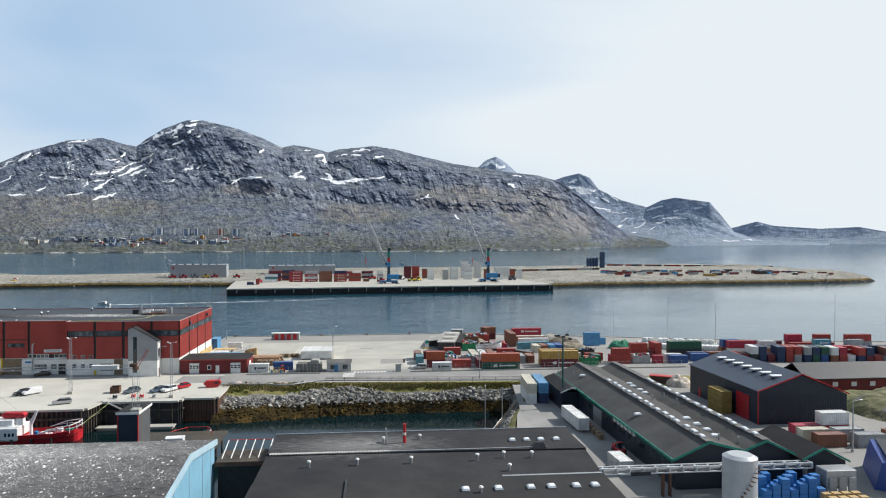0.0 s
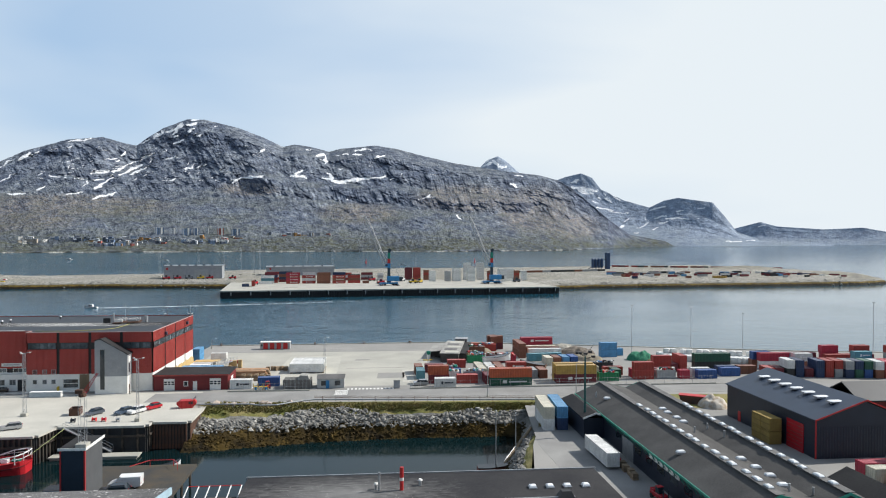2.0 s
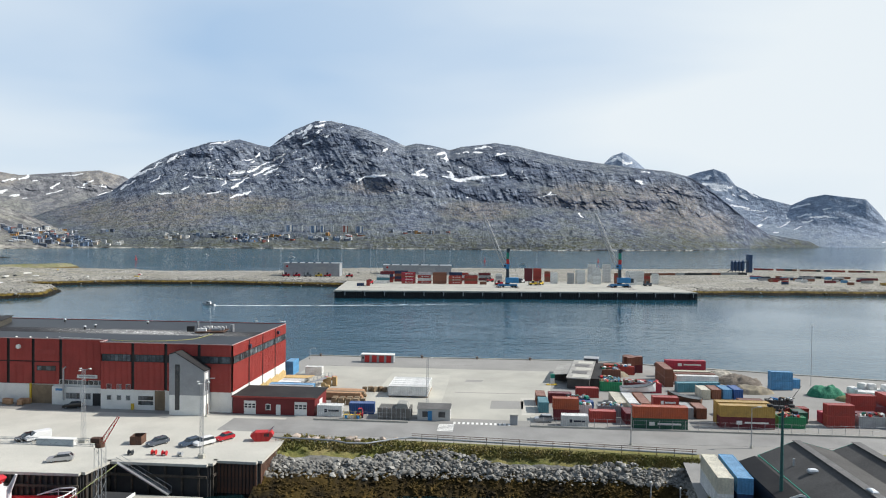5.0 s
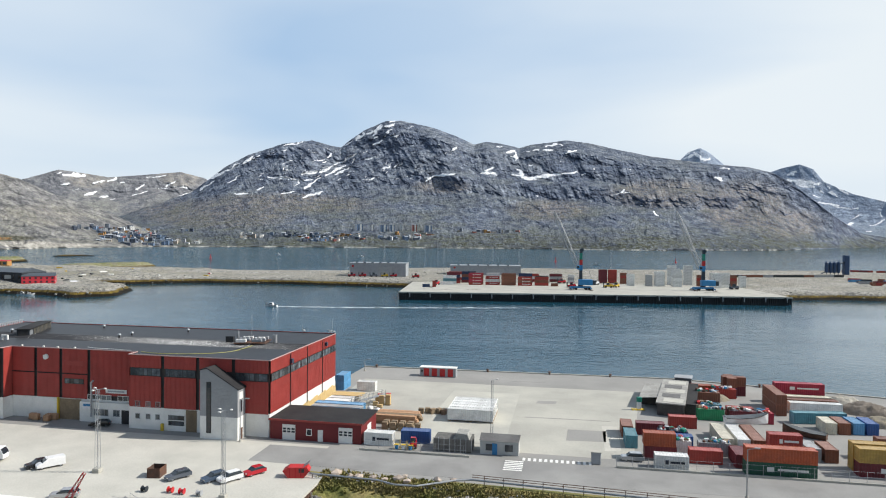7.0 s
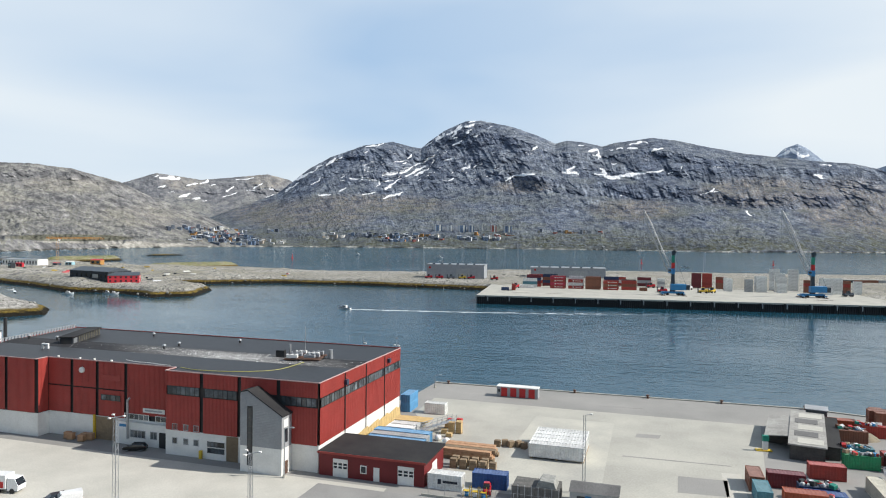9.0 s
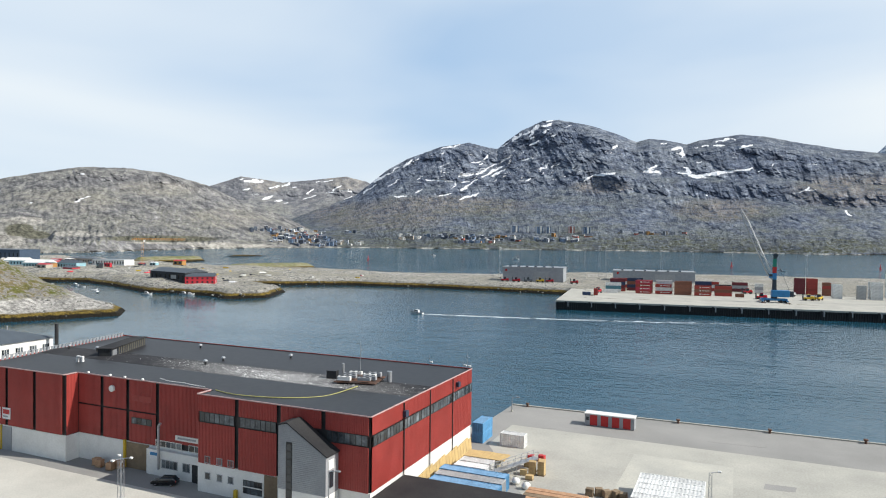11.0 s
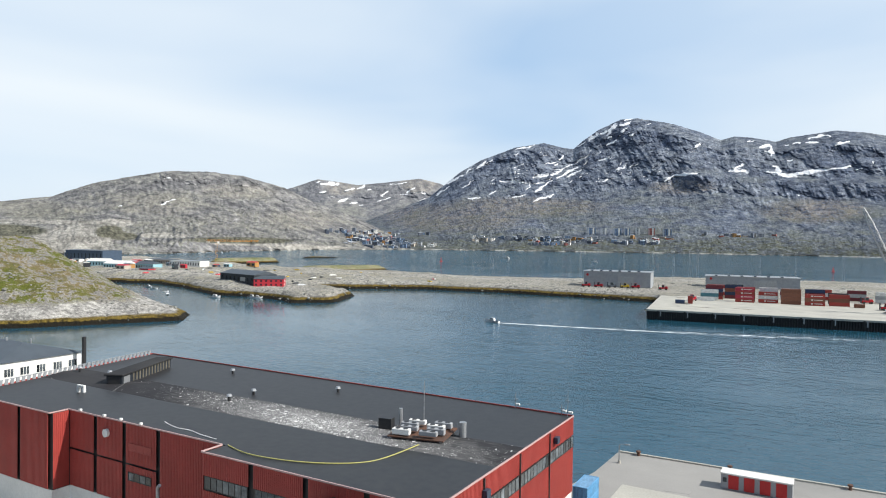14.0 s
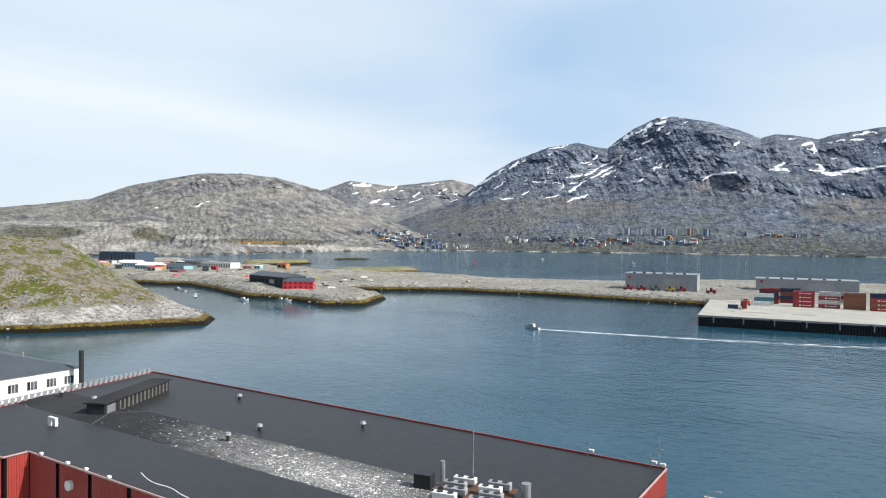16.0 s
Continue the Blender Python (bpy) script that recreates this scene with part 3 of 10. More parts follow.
def rock_material(name, light, dark, steep, heath, tan, contrast=1.0, low=(45.0, 105.0)):
    """Broken bare rock: pale ledges, dark steep faces, heath on gentle low ground; old snow, tan slabs and pale diggings where the mesh marks them."""
    m = bpy.data.materials.new(name)
    m.use_nodes = True
    n, l = m.node_tree.nodes, m.node_tree.links
    b = n["Principled BSDF"]
    b.inputs["Roughness"].default_value = 0.95
    b.inputs["Specular IOR Level"].default_value = 0.1
    tc = n.new("ShaderNodeTexCoord")
    mp = n.new("ShaderNodeMapping")
    mp.inputs["Rotation"].default_value = (0, radians(24), 0)
    mp.inputs["Scale"].default_value = (0.9, 0.9, 1.3)
    l.new(tc.outputs["Object"], mp.inputs["Vector"])

    def tex(sc, det, vec, rough=0.6):
        t = n.new("ShaderNodeTexNoise")
        t.inputs["Scale"].default_value, t.inputs["Detail"].default_value, t.inputs["Roughness"].default_value = sc, det, rough
        l.new(vec, t.inputs["Vector"])
        return t.outputs["Fac"]

    def rng(src, a0, a1, b0=0.0, b1=1.0):
        r = n.new("ShaderNodeMapRange")
        for k, v in (("From Min", a0), ("From Max", a1), ("To Min", b0), ("To Max", b1)):
            r.inputs[k].default_value = v
        l.new(src, r.inputs["Value"])
        return r.outputs["Result"]

    def madd(a, f, c):
        x = n.new("ShaderNodeMath")
        x.operation = "MULTIPLY_ADD"
        x.inputs[1].default_value = f
        l.new(a, x.inputs[0])
        if isinstance(c, float):
            x.inputs[2].default_value = c
        else:
            l.new(c, x.inputs[2])
        return x.outputs[0]

    def times(a, c):
        x = n.new("ShaderNodeMath")
        x.operation = "MULTIPLY"
        l.new(a, x.inputs[0])
        l.new(c, x.inputs[1])
        return x.outputs[0]

    def mixc(f, a, c):
        x = n.new("ShaderNodeMix")
        x.data_type = "RGBA"
        l.new(f, x.inputs["Factor"])
        for key, v in (("A", a), ("B", c)):
            if isinstance(v, tuple):
                x.inputs[key].default_value = (*v, 1)
            else:
                l.new(v, x.inputs[key])
        return x.outputs["Result"]

    def mark(key):
        t = n.new("ShaderNodeAttribute")
        t.attribute_name = key
        x = n.new("ShaderNodeMath")
        x.operation = "SUBTRACT"
        x.inputs[1].default_value = 3.0
        l.new(t.outputs["Fac"], x.inputs[0])
        return x.outputs[0]

    ob_ = tc.outputs["Object"]
    big, mid, bed, fine, grain = tex(0.006, 5, ob_), tex(0.022, 6, ob_, 0.7), tex(0.035, 6, mp.outputs["Vector"], 0.7), tex(0.09, 5, ob_, 0.7), tex(0.3, 3, ob_, 0.7)
    sep = n.new("ShaderNodeSeparateXYZ")
    l.new(ob_, sep.inputs["Vector"])
    z = sep.outputs["Z"]
    geo = n.new("ShaderNodeNewGeometry")
    nz = n.new("ShaderNodeSeparateXYZ")
    l.new(geo.outputs["Normal"], nz.inputs["Vector"])
    up = nz.outputs["Z"]
    rock = mixc(rng(madd(big, 0.5, madd(mid, 0.6, bed)), 0.88, 1.14), light, dark)
    rock = mixc(times(rng(mark("tan"), -0.15, 0.25), rng(madd(mid, 0.7, fine), 1.0, 0.7)), rock, tan)
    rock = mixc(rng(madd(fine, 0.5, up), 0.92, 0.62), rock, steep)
    # heath on the gentle ground, thickest low down, in uneven patches
    lie = times(rng(madd(fine, 0.35, up), 0.98, 1.12), rng(madd(mid, 1.2, big), 1.25, 0.9))
    low_ = rng(madd(big, 130.0, madd(mid, 110.0, z)), low[1] + 110, low[0] + 95)
    green = n.new("ShaderNodeMath")
    green.operation = "MAXIMUM"
    l.new(times(lie, rng(z, 700, 60, 0.25, 0.8)), green.inputs[0])
    l.new(times(low_, times(rng(madd(fine, 0.35, up), 0.7, 0.95), rng(madd(mid, 1.0, fine), 1.2, 0.9, 0.25))), green.inputs[1])
    moss = mixc(rng(madd(fine, 0.6, mid), 0.62, 0.95), heath, tuple(v * 1.5 + 0.022 for v in heath))
    col = mixc(green.outputs[0], rock, moss)
    col = mixc(rng(madd(fine, 0.5, mark("pale")), 0.15, 0.35), col, mixc(rng(bed, 0.35, 0.65), (0.34, 0.325, 0.29), (0.25, 0.24, 0.215)))
    col = mixc(rng(madd(fine, 0.6, mark("turf")), 0.2, 0.4), col, mixc(rng(fine, 0.4, 0.6), (0.085, 0.085, 0.065), (0.14, 0.135, 0.10)))
    # bare washed rock at the water's edge
    col = mixc(rng(madd(fine, 5.0, z), 1.2, -0.6), col, mixc(rng(mid, 0.42, 0.55), (0.30, 0.29, 0.26), (0.05, 0.05, 0.045)))
    hs = n.new("ShaderNodeHueSaturation")
    l.new(col, hs.inputs["Color"])
    tone = n.new("ShaderNodeMath")
    tone.operation = "MULTIPLY"
    l.new(rng(madd(grain, 0.5, fine), 0.5, 1.0, 1 - 0.55 * contrast, 1 + 0.55 * contrast), tone.inputs[0])
    l.new(rng(mid, 0.36, 0.64, 1 + 0.45 * contrast, 1 - 0.42 * contrast), tone.inputs[1])
    l.new(tone.outputs[0], hs.inputs["Value"])
    snow = rng(madd(grain, 0.7, madd(fine, 1.5, mark("snow"))), 1.2, 1.45)
    col = mixc(snow, hs.outputs["Color"], (0.86, 0.87, 0.88))
    l.new(col, b.inputs["Base Color"])
    bp = n.new("ShaderNodeBump")
    bp.inputs["Distance"].default_value = 9.0
    l.new(bed, bp.inputs["Height"])
    bp2 = n.new("ShaderNodeBump")
    bp2.inputs["Distance"].default_value = 3.5
    l.new(fine, bp2.inputs["Height"])
    l.new(bp.outputs["Normal"], bp2.inputs["Normal"])
    l.new(bp2.outputs["Normal"], b.inputs["Normal"])
    return m


# the bluish dark and steep tones have aerial haze mixed in
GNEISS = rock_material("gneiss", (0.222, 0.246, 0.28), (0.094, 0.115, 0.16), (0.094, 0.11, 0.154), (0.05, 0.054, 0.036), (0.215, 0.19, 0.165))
HILLROCK = rock_material("hill_rock", (0.26, 0.255, 0.25), (0.135, 0.135, 0.14), (0.09, 0.093, 0.10), (0.145, 0.143, 0.112), (0.25, 0.235, 0.21), 0.9, (-40.0, 10.0))
RIDGEROCK = rock_material("ridge_rock", (0.24, 0.24, 0.245), (0.15, 0.155, 0.17), (0.10, 0.108, 0.125), (0.17, 0.17, 0.14), (0.28, 0.26, 0.23), 0.6)
# aerial haze is put into these pale blue rock colours
HAZED_ROCK = rock_material("hazed_far_gneiss", (0.33, 0.38, 0.45), (0.24, 0.29, 0.37), (0.26, 0.31, 0.39), (0.15, 0.18, 0.20), (0.22, 0.24, 0.26), 0.5, (-60.0, -20.0))

# old snow in gullies and on ledges: both ends of a patch (degrees, degrees up) and half its width
WEST_SNOW = [(-30.23, 3.45, -29.15, 4.17, 0.091), (-29.28, 4.57, -27.97, 5.17, 0.114), (-27.75, 5.36, -27.22, 5.69, 0.068), (-26.86, 5.80, -26.15, 6.24, 0.137), (-25.84, 6.25, -25.52, 6.45, 0.068), (-28.18, 4.07, -27.08, 4.79, 0.055), (-29.72, 4.33, -28.85, 4.72, 0.045), (-23.71, 7.34, -22.10, 7.58, 0.068), (-24.39, 7.27, -23.94, 7.38, 0.045), (-25.64, 4.70, -25.28, 4.76, 0.068), (-24.96, 4.67, -23.23, 4.68, 0.100), (-23.23, 4.54, -22.40, 4.56, 0.091), (-22.67, 4.09, -22.40, 4.47, 0.068), (-25.77, 3.68, -25.28, 3.83, 0.091), (-27.51, 3.26, -26.49, 3.29, 0.055), (-22.17, 4.99, -20.92, 5.25, 0.137), (-23.69, 5.36, -23.10, 5.33, 0.068), (-23.86, 3.31, -22.76, 3.62, 0.068)]
GULLY_SNOW = [(-22.21, 4.47, -21.38, 4.59, 0.091), (-21.93, 3.87, -20.68, 4.74, 0.100), (-22.06, 3.07, -20.58, 3.67, 0.091), (-20.13, 6.39, -19.81, 6.87, 0.091), (-20.92, 6.14, -20.37, 6.25, 0.045), (-20.68, 5.21, -19.05, 6.09, 0.068), (-19.05, 6.09, -17.74, 6.78, 0.068), (-20.21, 4.99, -18.58, 5.87, 0.114), (-19.42, 5.01, -18.48, 5.59, 0.114), (-18.47, 4.94, -18.33, 5.03, 0.045), (-16.88, 6.33, -16.22, 6.58, 0.091), (-15.50, 5.61, -14.88, 5.85, 0.114), (-14.55, 5.86, -13.98, 6.06, 0.091), (-16.67, 4.69, -16.20, 4.93, 0.068), (-11.91, 4.57, -11.43, 4.86, 0.091), (-18.48, 5.22, -17.91, 5.32, 0.045)]
SUMMIT_SNOW = [(-17.75, 7.99, -17.10, 8.47, 0.137), (-16.91, 8.43, -16.34, 8.72, 0.091), (-16.39, 8.35, -15.68, 9.19, 0.182), (-16.06, 8.91, -15.68, 9.15, 0.137), (-15.40, 9.06, -14.59, 9.31, 0.137), (-15.20, 8.56, -14.82, 8.84, 0.091), (-14.67, 8.24, -14.25, 8.39, 0.068), (-16.24, 7.56, -15.67, 7.90, 0.114), (-16.34, 8.07, -16.05, 8.17, 0.068), (-14.93, 9.49, -14.36, 9.59, 0.068), (-18.60, 7.46, -18.04, 7.84, 0.055), (-9.80, 7.23, -9.33, 7.46, 0.091), (-10.90, 7.69, -10.62, 7.73, 0.045)]
LEDGE_SNOW = [(-11.91, 4.81, -11.15, 5.05, 0.091), (-11.15, 5.05, -9.44, 5.26, 0.159), (-7.16, 5.46, -5.98, 5.23, 0.182), (-6.78, 5.56, -6.13, 5.84, 0.137), (-5.01, 7.05, -4.45, 7.14, 0.182), (-4.63, 6.72, -4.26, 6.58, 0.137), (-4.35, 6.40, -4.31, 7.05, 0.091), (-4.10, 5.65, -3.77, 5.09, 0.137), (-4.66, 5.23, -3.86, 5.14, 0.091), (-3.77, 5.00, -2.69, 4.90, 0.182), (-2.69, 4.95, -1.08, 5.27, 0.205), (-1.08, 5.27, 0.74, 5.39, 0.114), (1.11, 5.21, 1.56, 5.29, 0.045), (-2.53, 3.45, -2.34, 3.41, 0.068)]
EAST_SNOW = [(-1.86, 7.58, -1.03, 7.71, 0.091), (-1.03, 7.71, -0.35, 7.70, 0.068), (-2.87, 7.18, -2.50, 7.27, 0.082), (-2.04, 7.22, -1.35, 7.25, 0.114), (-0.20, 7.01, 0.71, 7.18, 0.100), (-3.43, 7.09, -3.20, 7.13, 0.045), (-3.18, 6.02, -2.81, 6.06, 0.055), (3.55, 3.49, 4.56, 3.76, 0.055), (4.25, 3.76, 4.55, 3.99, 0.091), (4.56, 3.76, 4.99, 3.71, 0.045), (6.96, 2.12, 7.27, 1.81, 0.114), (5.88, 2.57, 6.10, 2.66, 0.055), (11.62, 4.77, 11.95, 4.63, 0.159), (11.85, 5.58, 12.44, 5.48, 0.055), (4.52, 5.57, 5.18, 5.56, 0.045)]
RIDGE_SNOW = [(-40.04, 4.34, -39.89, 4.48, 0.068), (-39.66, 4.28, -38.33, 4.22, 0.137), (-39.10, 4.43, -38.45, 4.51, 0.068), (-39.74, 3.52, -39.21, 3.58, 0.068), (-37.75, 3.69, -36.97, 3.98, 0.068), (-36.81, 3.90, -36.18, 4.24, 0.091), (-35.86, 3.77, -35.58, 3.87, 0.068), (-38.22, 2.82, -37.56, 3.06, 0.137), (-37.28, 2.64, -36.85, 2.82, 0.068), (-36.57, 2.57, -36.26, 2.67, 0.045), (-38.98, 3.13, -38.60, 3.23, 0.036), (-34.77, 3.38, -34.28, 3.71, 0.091), (-35.05, 2.93, -33.95, 3.23, 0.055), (-33.33, 3.43, -32.62, 3.50, 0.055), (-32.71, 3.68, -31.99, 4.10, 0.091), (-32.08, 3.70, -31.14, 3.64, 0.068), (-31.65, 2.95, -30.58, 3.39, 0.114), (-34.16, 4.28, -32.71, 4.52, 0.068)]
PEAK_SNOW = [(16.49, 4.49, 18.44, 4.13, 0.227), (16.58, 4.87, 17.05, 5.10, 0.182), (17.05, 4.15, 18.21, 3.90, 0.137), (18.21, 3.43, 18.58, 3.19, 0.091), (18.45, 2.82, 19.83, 2.61, 0.114), (19.60, 2.48, 20.51, 2.37, 0.055), (19.00, 4.03, 19.27, 3.84, 0.091), (19.37, 3.56, 19.73, 3.18, 0.137), (19.82, 3.79, 20.51, 3.36, 0.114), (20.51, 2.23, 21.10, 2.32, 0.055), (20.56, 1.20, 20.92, 1.29, 0.091), (20.74, 1.53, 21.19, 1.85, 0.055), (18.67, 3.66, 18.91, 3.52, 0.068)]
COAST_SNOW = [(22.85, 2.58, 24.08, 2.84, 0.114), (23.07, 1.84, 24.08, 2.11, 0.091), (23.65, 1.47, 24.31, 1.64, 0.091), (24.09, 1.88, 25.82, 1.81, 0.114), (24.95, 2.42, 25.39, 2.50, 0.068), (26.46, 2.62, 26.97, 2.75, 0.091), (22.40, 1.98, 22.54, 1.75, 0.068), (22.01, 1.06, 22.76, 1.52, 0.068), (22.99, 0.91, 23.52, 1.19, 0.068), (21.65, 0.64, 22.01, 0.73, 0.068), (26.46, 1.76, 26.80, 1.81, 0.068), (28.78, -0.00, 29.80, 0.04, 0.045), (30.13, 0.04, 30.69, 0.13, 0.045)]
HORN_SNOW = [(9.03, 6.27, 9.80, 6.60, 0.137), (9.89, 6.84, 10.62, 6.12, 0.137), (10.38, 6.22, 10.95, 6.26, 0.137), (9.22, 6.60, 9.51, 6.79, 0.091)]


def patches(*groups):
    return lambda A, E: capsules(A, E, [q for g in groups for q in g])


fleck = random.Random(17)
FLECKS = []
for a0, a1, e0, e1, n in ((-28, -20, 4.4, 7.4, 34), (-20, -13, 4.6, 9.4, 50), (-13, 2, 4.6, 7.6, 14)):
    for _ in range(n):
        p, q, w = fleck.uniform(a0, a1), fleck.uniform(e0, e1), fleck.uniform(0.1, 0.45)
        FLECKS.append((p, q, p + w, q + w * fleck.uniform(0.0, 0.6), fleck.uniform(0.018, 0.04)))


def round_patches(*items):
    return lambda A, E: blobs(A, E, items)


BENCH = ([0, 0.015, 0.06, 0.17, 0.22, 0.44, 0.47, 0.60, 0.655, 0.90, 1], [0, 0.004, 0.03, 0.20, 0.28, 0.50, 0.54, 0.61, 0.68, 0.82, 1])
SCREE = ([0, 0.015, 0.05, 0.2, 0.42, 0.5, 0.75, 1], [0, 0.004, 0.04, 0.28, 0.60, 0.68, 0.86, 1])
MAIN_RIDGE = [(-40, 60), (-36, 125), (-33.5, 190), (-30.8, 262), (-28.2, 408), (-26.5, 475), (-23.8, 545), (-21.4, 572), (-19.8, 545), (-19.0, 537), (-18.2, 584), (-17, 641), (-15.3, 695), (-14, 698), (-11.4, 663), (-9.4, 615), (-7.8, 567), (-6.8, 583),
              (-5.4, 570), (-4, 546), (-3.1, 564), (-0.2, 588), (1.7, 570), (3.7, 535), (6.6, 490), (9, 463), (11.4, 437), (13.8, 418), (15.5, 385), (16.7, 335), (18.1, 253), (19.7, 155), (21.3, 74), (24.5, 34), (26, 10)]
SHORE = [(-75, 1500), (-58, 1560), (-49.9, 1645), (-44, 1960), (-38.9, 2202), (-30.3, 2415), (-16.3, 2423), (-6.9, 2511), (6.1, 2534), (16, 3083), (20.9, 3880), (26, 4150)]
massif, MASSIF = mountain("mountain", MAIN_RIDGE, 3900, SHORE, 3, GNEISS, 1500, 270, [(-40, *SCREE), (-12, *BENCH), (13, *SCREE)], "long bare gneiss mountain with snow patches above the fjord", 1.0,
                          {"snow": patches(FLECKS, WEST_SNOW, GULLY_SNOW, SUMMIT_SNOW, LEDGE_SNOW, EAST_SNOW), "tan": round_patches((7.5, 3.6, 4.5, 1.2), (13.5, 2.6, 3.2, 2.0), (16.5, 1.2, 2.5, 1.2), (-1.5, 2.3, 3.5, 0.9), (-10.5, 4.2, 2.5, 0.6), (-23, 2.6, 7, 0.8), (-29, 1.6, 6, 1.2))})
BROWN = [(-80, 60), (-70, 110), (-64.5, 130), (-62.5, 144), (-59, 172), (-56.4, 228), (-53.6, 263), (-51.2, 289), (-48.2, 293), (-45.6, 281), (-42.5, 238), (-40, 176), (-38.4, 150), (-36.4, 112), (-34.8, 70), (-33.3, 35), (-31, 6)]
QUARRY_STEP = ([0, 0.03, 0.27, 0.33, 0.42, 0.7, 1], [0, 0.01, 0.08, 0.22, 0.42, 0.72, 1])
COAST_STEP = ([0, 0.03, 0.11, 0.16, 0.24, 0.42, 0.7, 1], [0, 0.008, 0.03, 0.10, 0.34, 0.52, 0.74, 1])
_, HILL = mountain("hill", BROWN, 3000, SHORE, 41, HILLROCK, 800, 170, [(-80, *QUARRY_STEP), (-54.2, *COAST_STEP)], "rounded grey-brown rocky hill with a quarried foot", 2.4,
                   {"tan": round_patches((-52, 2.2, 3.5, 0.8), (-46, 3.4, 3.0, 0.6), (-60, 1.6, 4, 0.6), (-41, 1.2, 3, 0.8)),
                    "snow": patches([(-51.6, 4.25, -51.1, 4.28, 0.05), (-51.6, 2.2, -50.5, 2.65, 0.06), (-54.6, 1.95, -54.2, 2.0, 0.04)]),
                    "pale": round_patches((-57.0, -0.6, 2.6, 1.15), (-62.5, -1.15, 4.0, 0.5), (-60.2, -0.6, 1.4, 0.8), (-59.5, 0.72, 5.0, 0.16), (-51.2, -0.15, 1.9, 0.2), (-54.5, 0.75, 1.2, 0.3), (-40.5, -0.95, 3.4, 0.17), (-44.0, -0.75, 4.0, 0.12)),
                    "turf": round_patches((-61.5, 0.05, 2.6, 0.42), (-54.9, 0.1, 0.9, 0.45), (-53.9, -0.25, 0.9, 0.28), (-45.5, -0.45, 4.0, 0.25))})
mountain("mountain", [(-46, 150), (-42.7, 329), (-41.3, 369), (-40, 408), (-38.6, 396), (-36.7, 376), (-34.4, 398), (-31.6, 427), (-29.9, 395), (-28.3, 328), (-26, 200)], 4600, [(-50, 3300), (-25, 3300)], 57, RIDGEROCK, 420, 110, [(-50, *SCREE)],
         "distant grey ridge flecked with snow", 0.8, {"snow": patches(RIDGE_SNOW), "tan": round_patches((-31.6, 4.4, 1.6, 0.8), (-38, 3.9, 1.5, 0.6))})
mountain("mountain", [(7.6, 430), (8.7, 557), (9.4, 618), (10.3, 645), (10.9, 617), (12.1, 527), (13.2, 430)], 4840, [(7, 3200), (14, 3200)], 71, HAZED_ROCK, 130, 120, [(7, *SCREE)], "far pointed snowy peak behind the long mountain", 0.25, {"snow": patches(HORN_SNOW)})
mountain("mountain", [(13.2, 380), (14.5, 432), (16.1, 477), (17.3, 498), (18.2, 466), (18.9, 388), (20.8, 310), (22.8, 262), (23.9, 306), (25, 323), (27.6, 289), (28.4, 208), (29.4, 98), (31, 50), (34, 38), (36, 26)], 4650, [(12, 3500), (15.5, 3600), (17.5, 4150), (24, 4200), (36, 4330)], 83, HAZED_ROCK,
         420, 120, [(12, *SCREE)], "far mountains blue-grey with painted haze and streaked with snow", 0.3, {"snow": patches(PEAK_SNOW, COAST_SNOW)})
mountain("hill", [(26, 60), (29, 120), (31, 167), (32.2, 137), (35.3, 117), (37.8, 126), (39.4, 97), (46, 110), (56, 70)], 4870, [(25, 4700), (60, 4700)], 95, HAZED_ROCK, 220, 40, [(25, *SCREE)], "low hills blue with painted haze beyond the open sea", 0.6,
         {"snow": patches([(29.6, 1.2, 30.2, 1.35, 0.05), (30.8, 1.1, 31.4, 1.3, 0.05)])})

# sea: one sheet to the horizon, which lifts a little far out as the compressed distance asks
rr = np.concatenate([np.linspace(0, 400, 9), np.linspace(500, 2800, 24), np.linspace(2900, 4880, 40)])
aa = np.radians(np.linspace(0, 360, 181))
AA, RR = np.meshgrid(aa, rr, indexing="ij")
sea_z = -5.5 + 27 * np.clip((RR - 3000) / 1880, 0, 1) ** 1.5
water = sheet("water", EYE[0] + RR * np.sin(AA), EYE[1] + RR * np.cos(AA), sea_z, [WATER], None, True)
tagged(water, "calm blue-grey fjord water with small ripples", "water", kind="structure")

# ---- near harbour ground ----
YARD = [(-260, 236), (-66, 236), (-63.5, 250), (-63, 263), (26, 265.5), (83, 251), (146, 235), (420, 195), (420, -80), (-24, -80), (-24, 116), (18, 114), (22, 124), (25, 138), (29, 150), (34, 168),
        (-3.8, 170.2), (-43.2, 172.4), (-43.2, 160), (-51, 160.2), (-51, 157.8), (-68.6, 157.8), (-69.5, 151.5), (-260, 148)]
yard = part("ground", prism(bmesh.new(), YARD, -9, 0), APRON)
tagged(yard, "pale grey worn asphalt and concrete harbour ground", "ground", kind="structure")


def patch(name, pts, material, z, label, kind="structure", category="ground", thick=0.05):
    ob = part(name, prism(bmesh.new(), pts, z - thick, z), material)
    return tagged(ob, label, category, kind=kind)


patch("pavement", [(-160, 188), (-47, 188), (-46, 173), (-43.5, 172), (-43.5, 160.3), (-51.3, 160.5), (-51.3, 158.1), (-68.8, 158.1), (-69.8, 151.8), (-160, 150)], PIER_C, 0.012, "pale concrete pier deck with cars parked on it")
patch("pavement", [(-58, 232), (-41, 204), (-40, 192), (5, 191.5), (8, 194), (14, 246.5), (-58, 246.5)], CONCRETE, 0.012, "lighter concrete field of the container yard")
patch("pavement", [(-33, 196), (-15.4, 196), (-15.4, 238), (-32, 238)], mat("cream_concrete", (0.47, 0.455, 0.39), (0.37, 0.36, 0.32), 0.12, 0.9, 0.01, 3.0, spot=0.1), 0.018, "cream concrete slab under the white boxes")
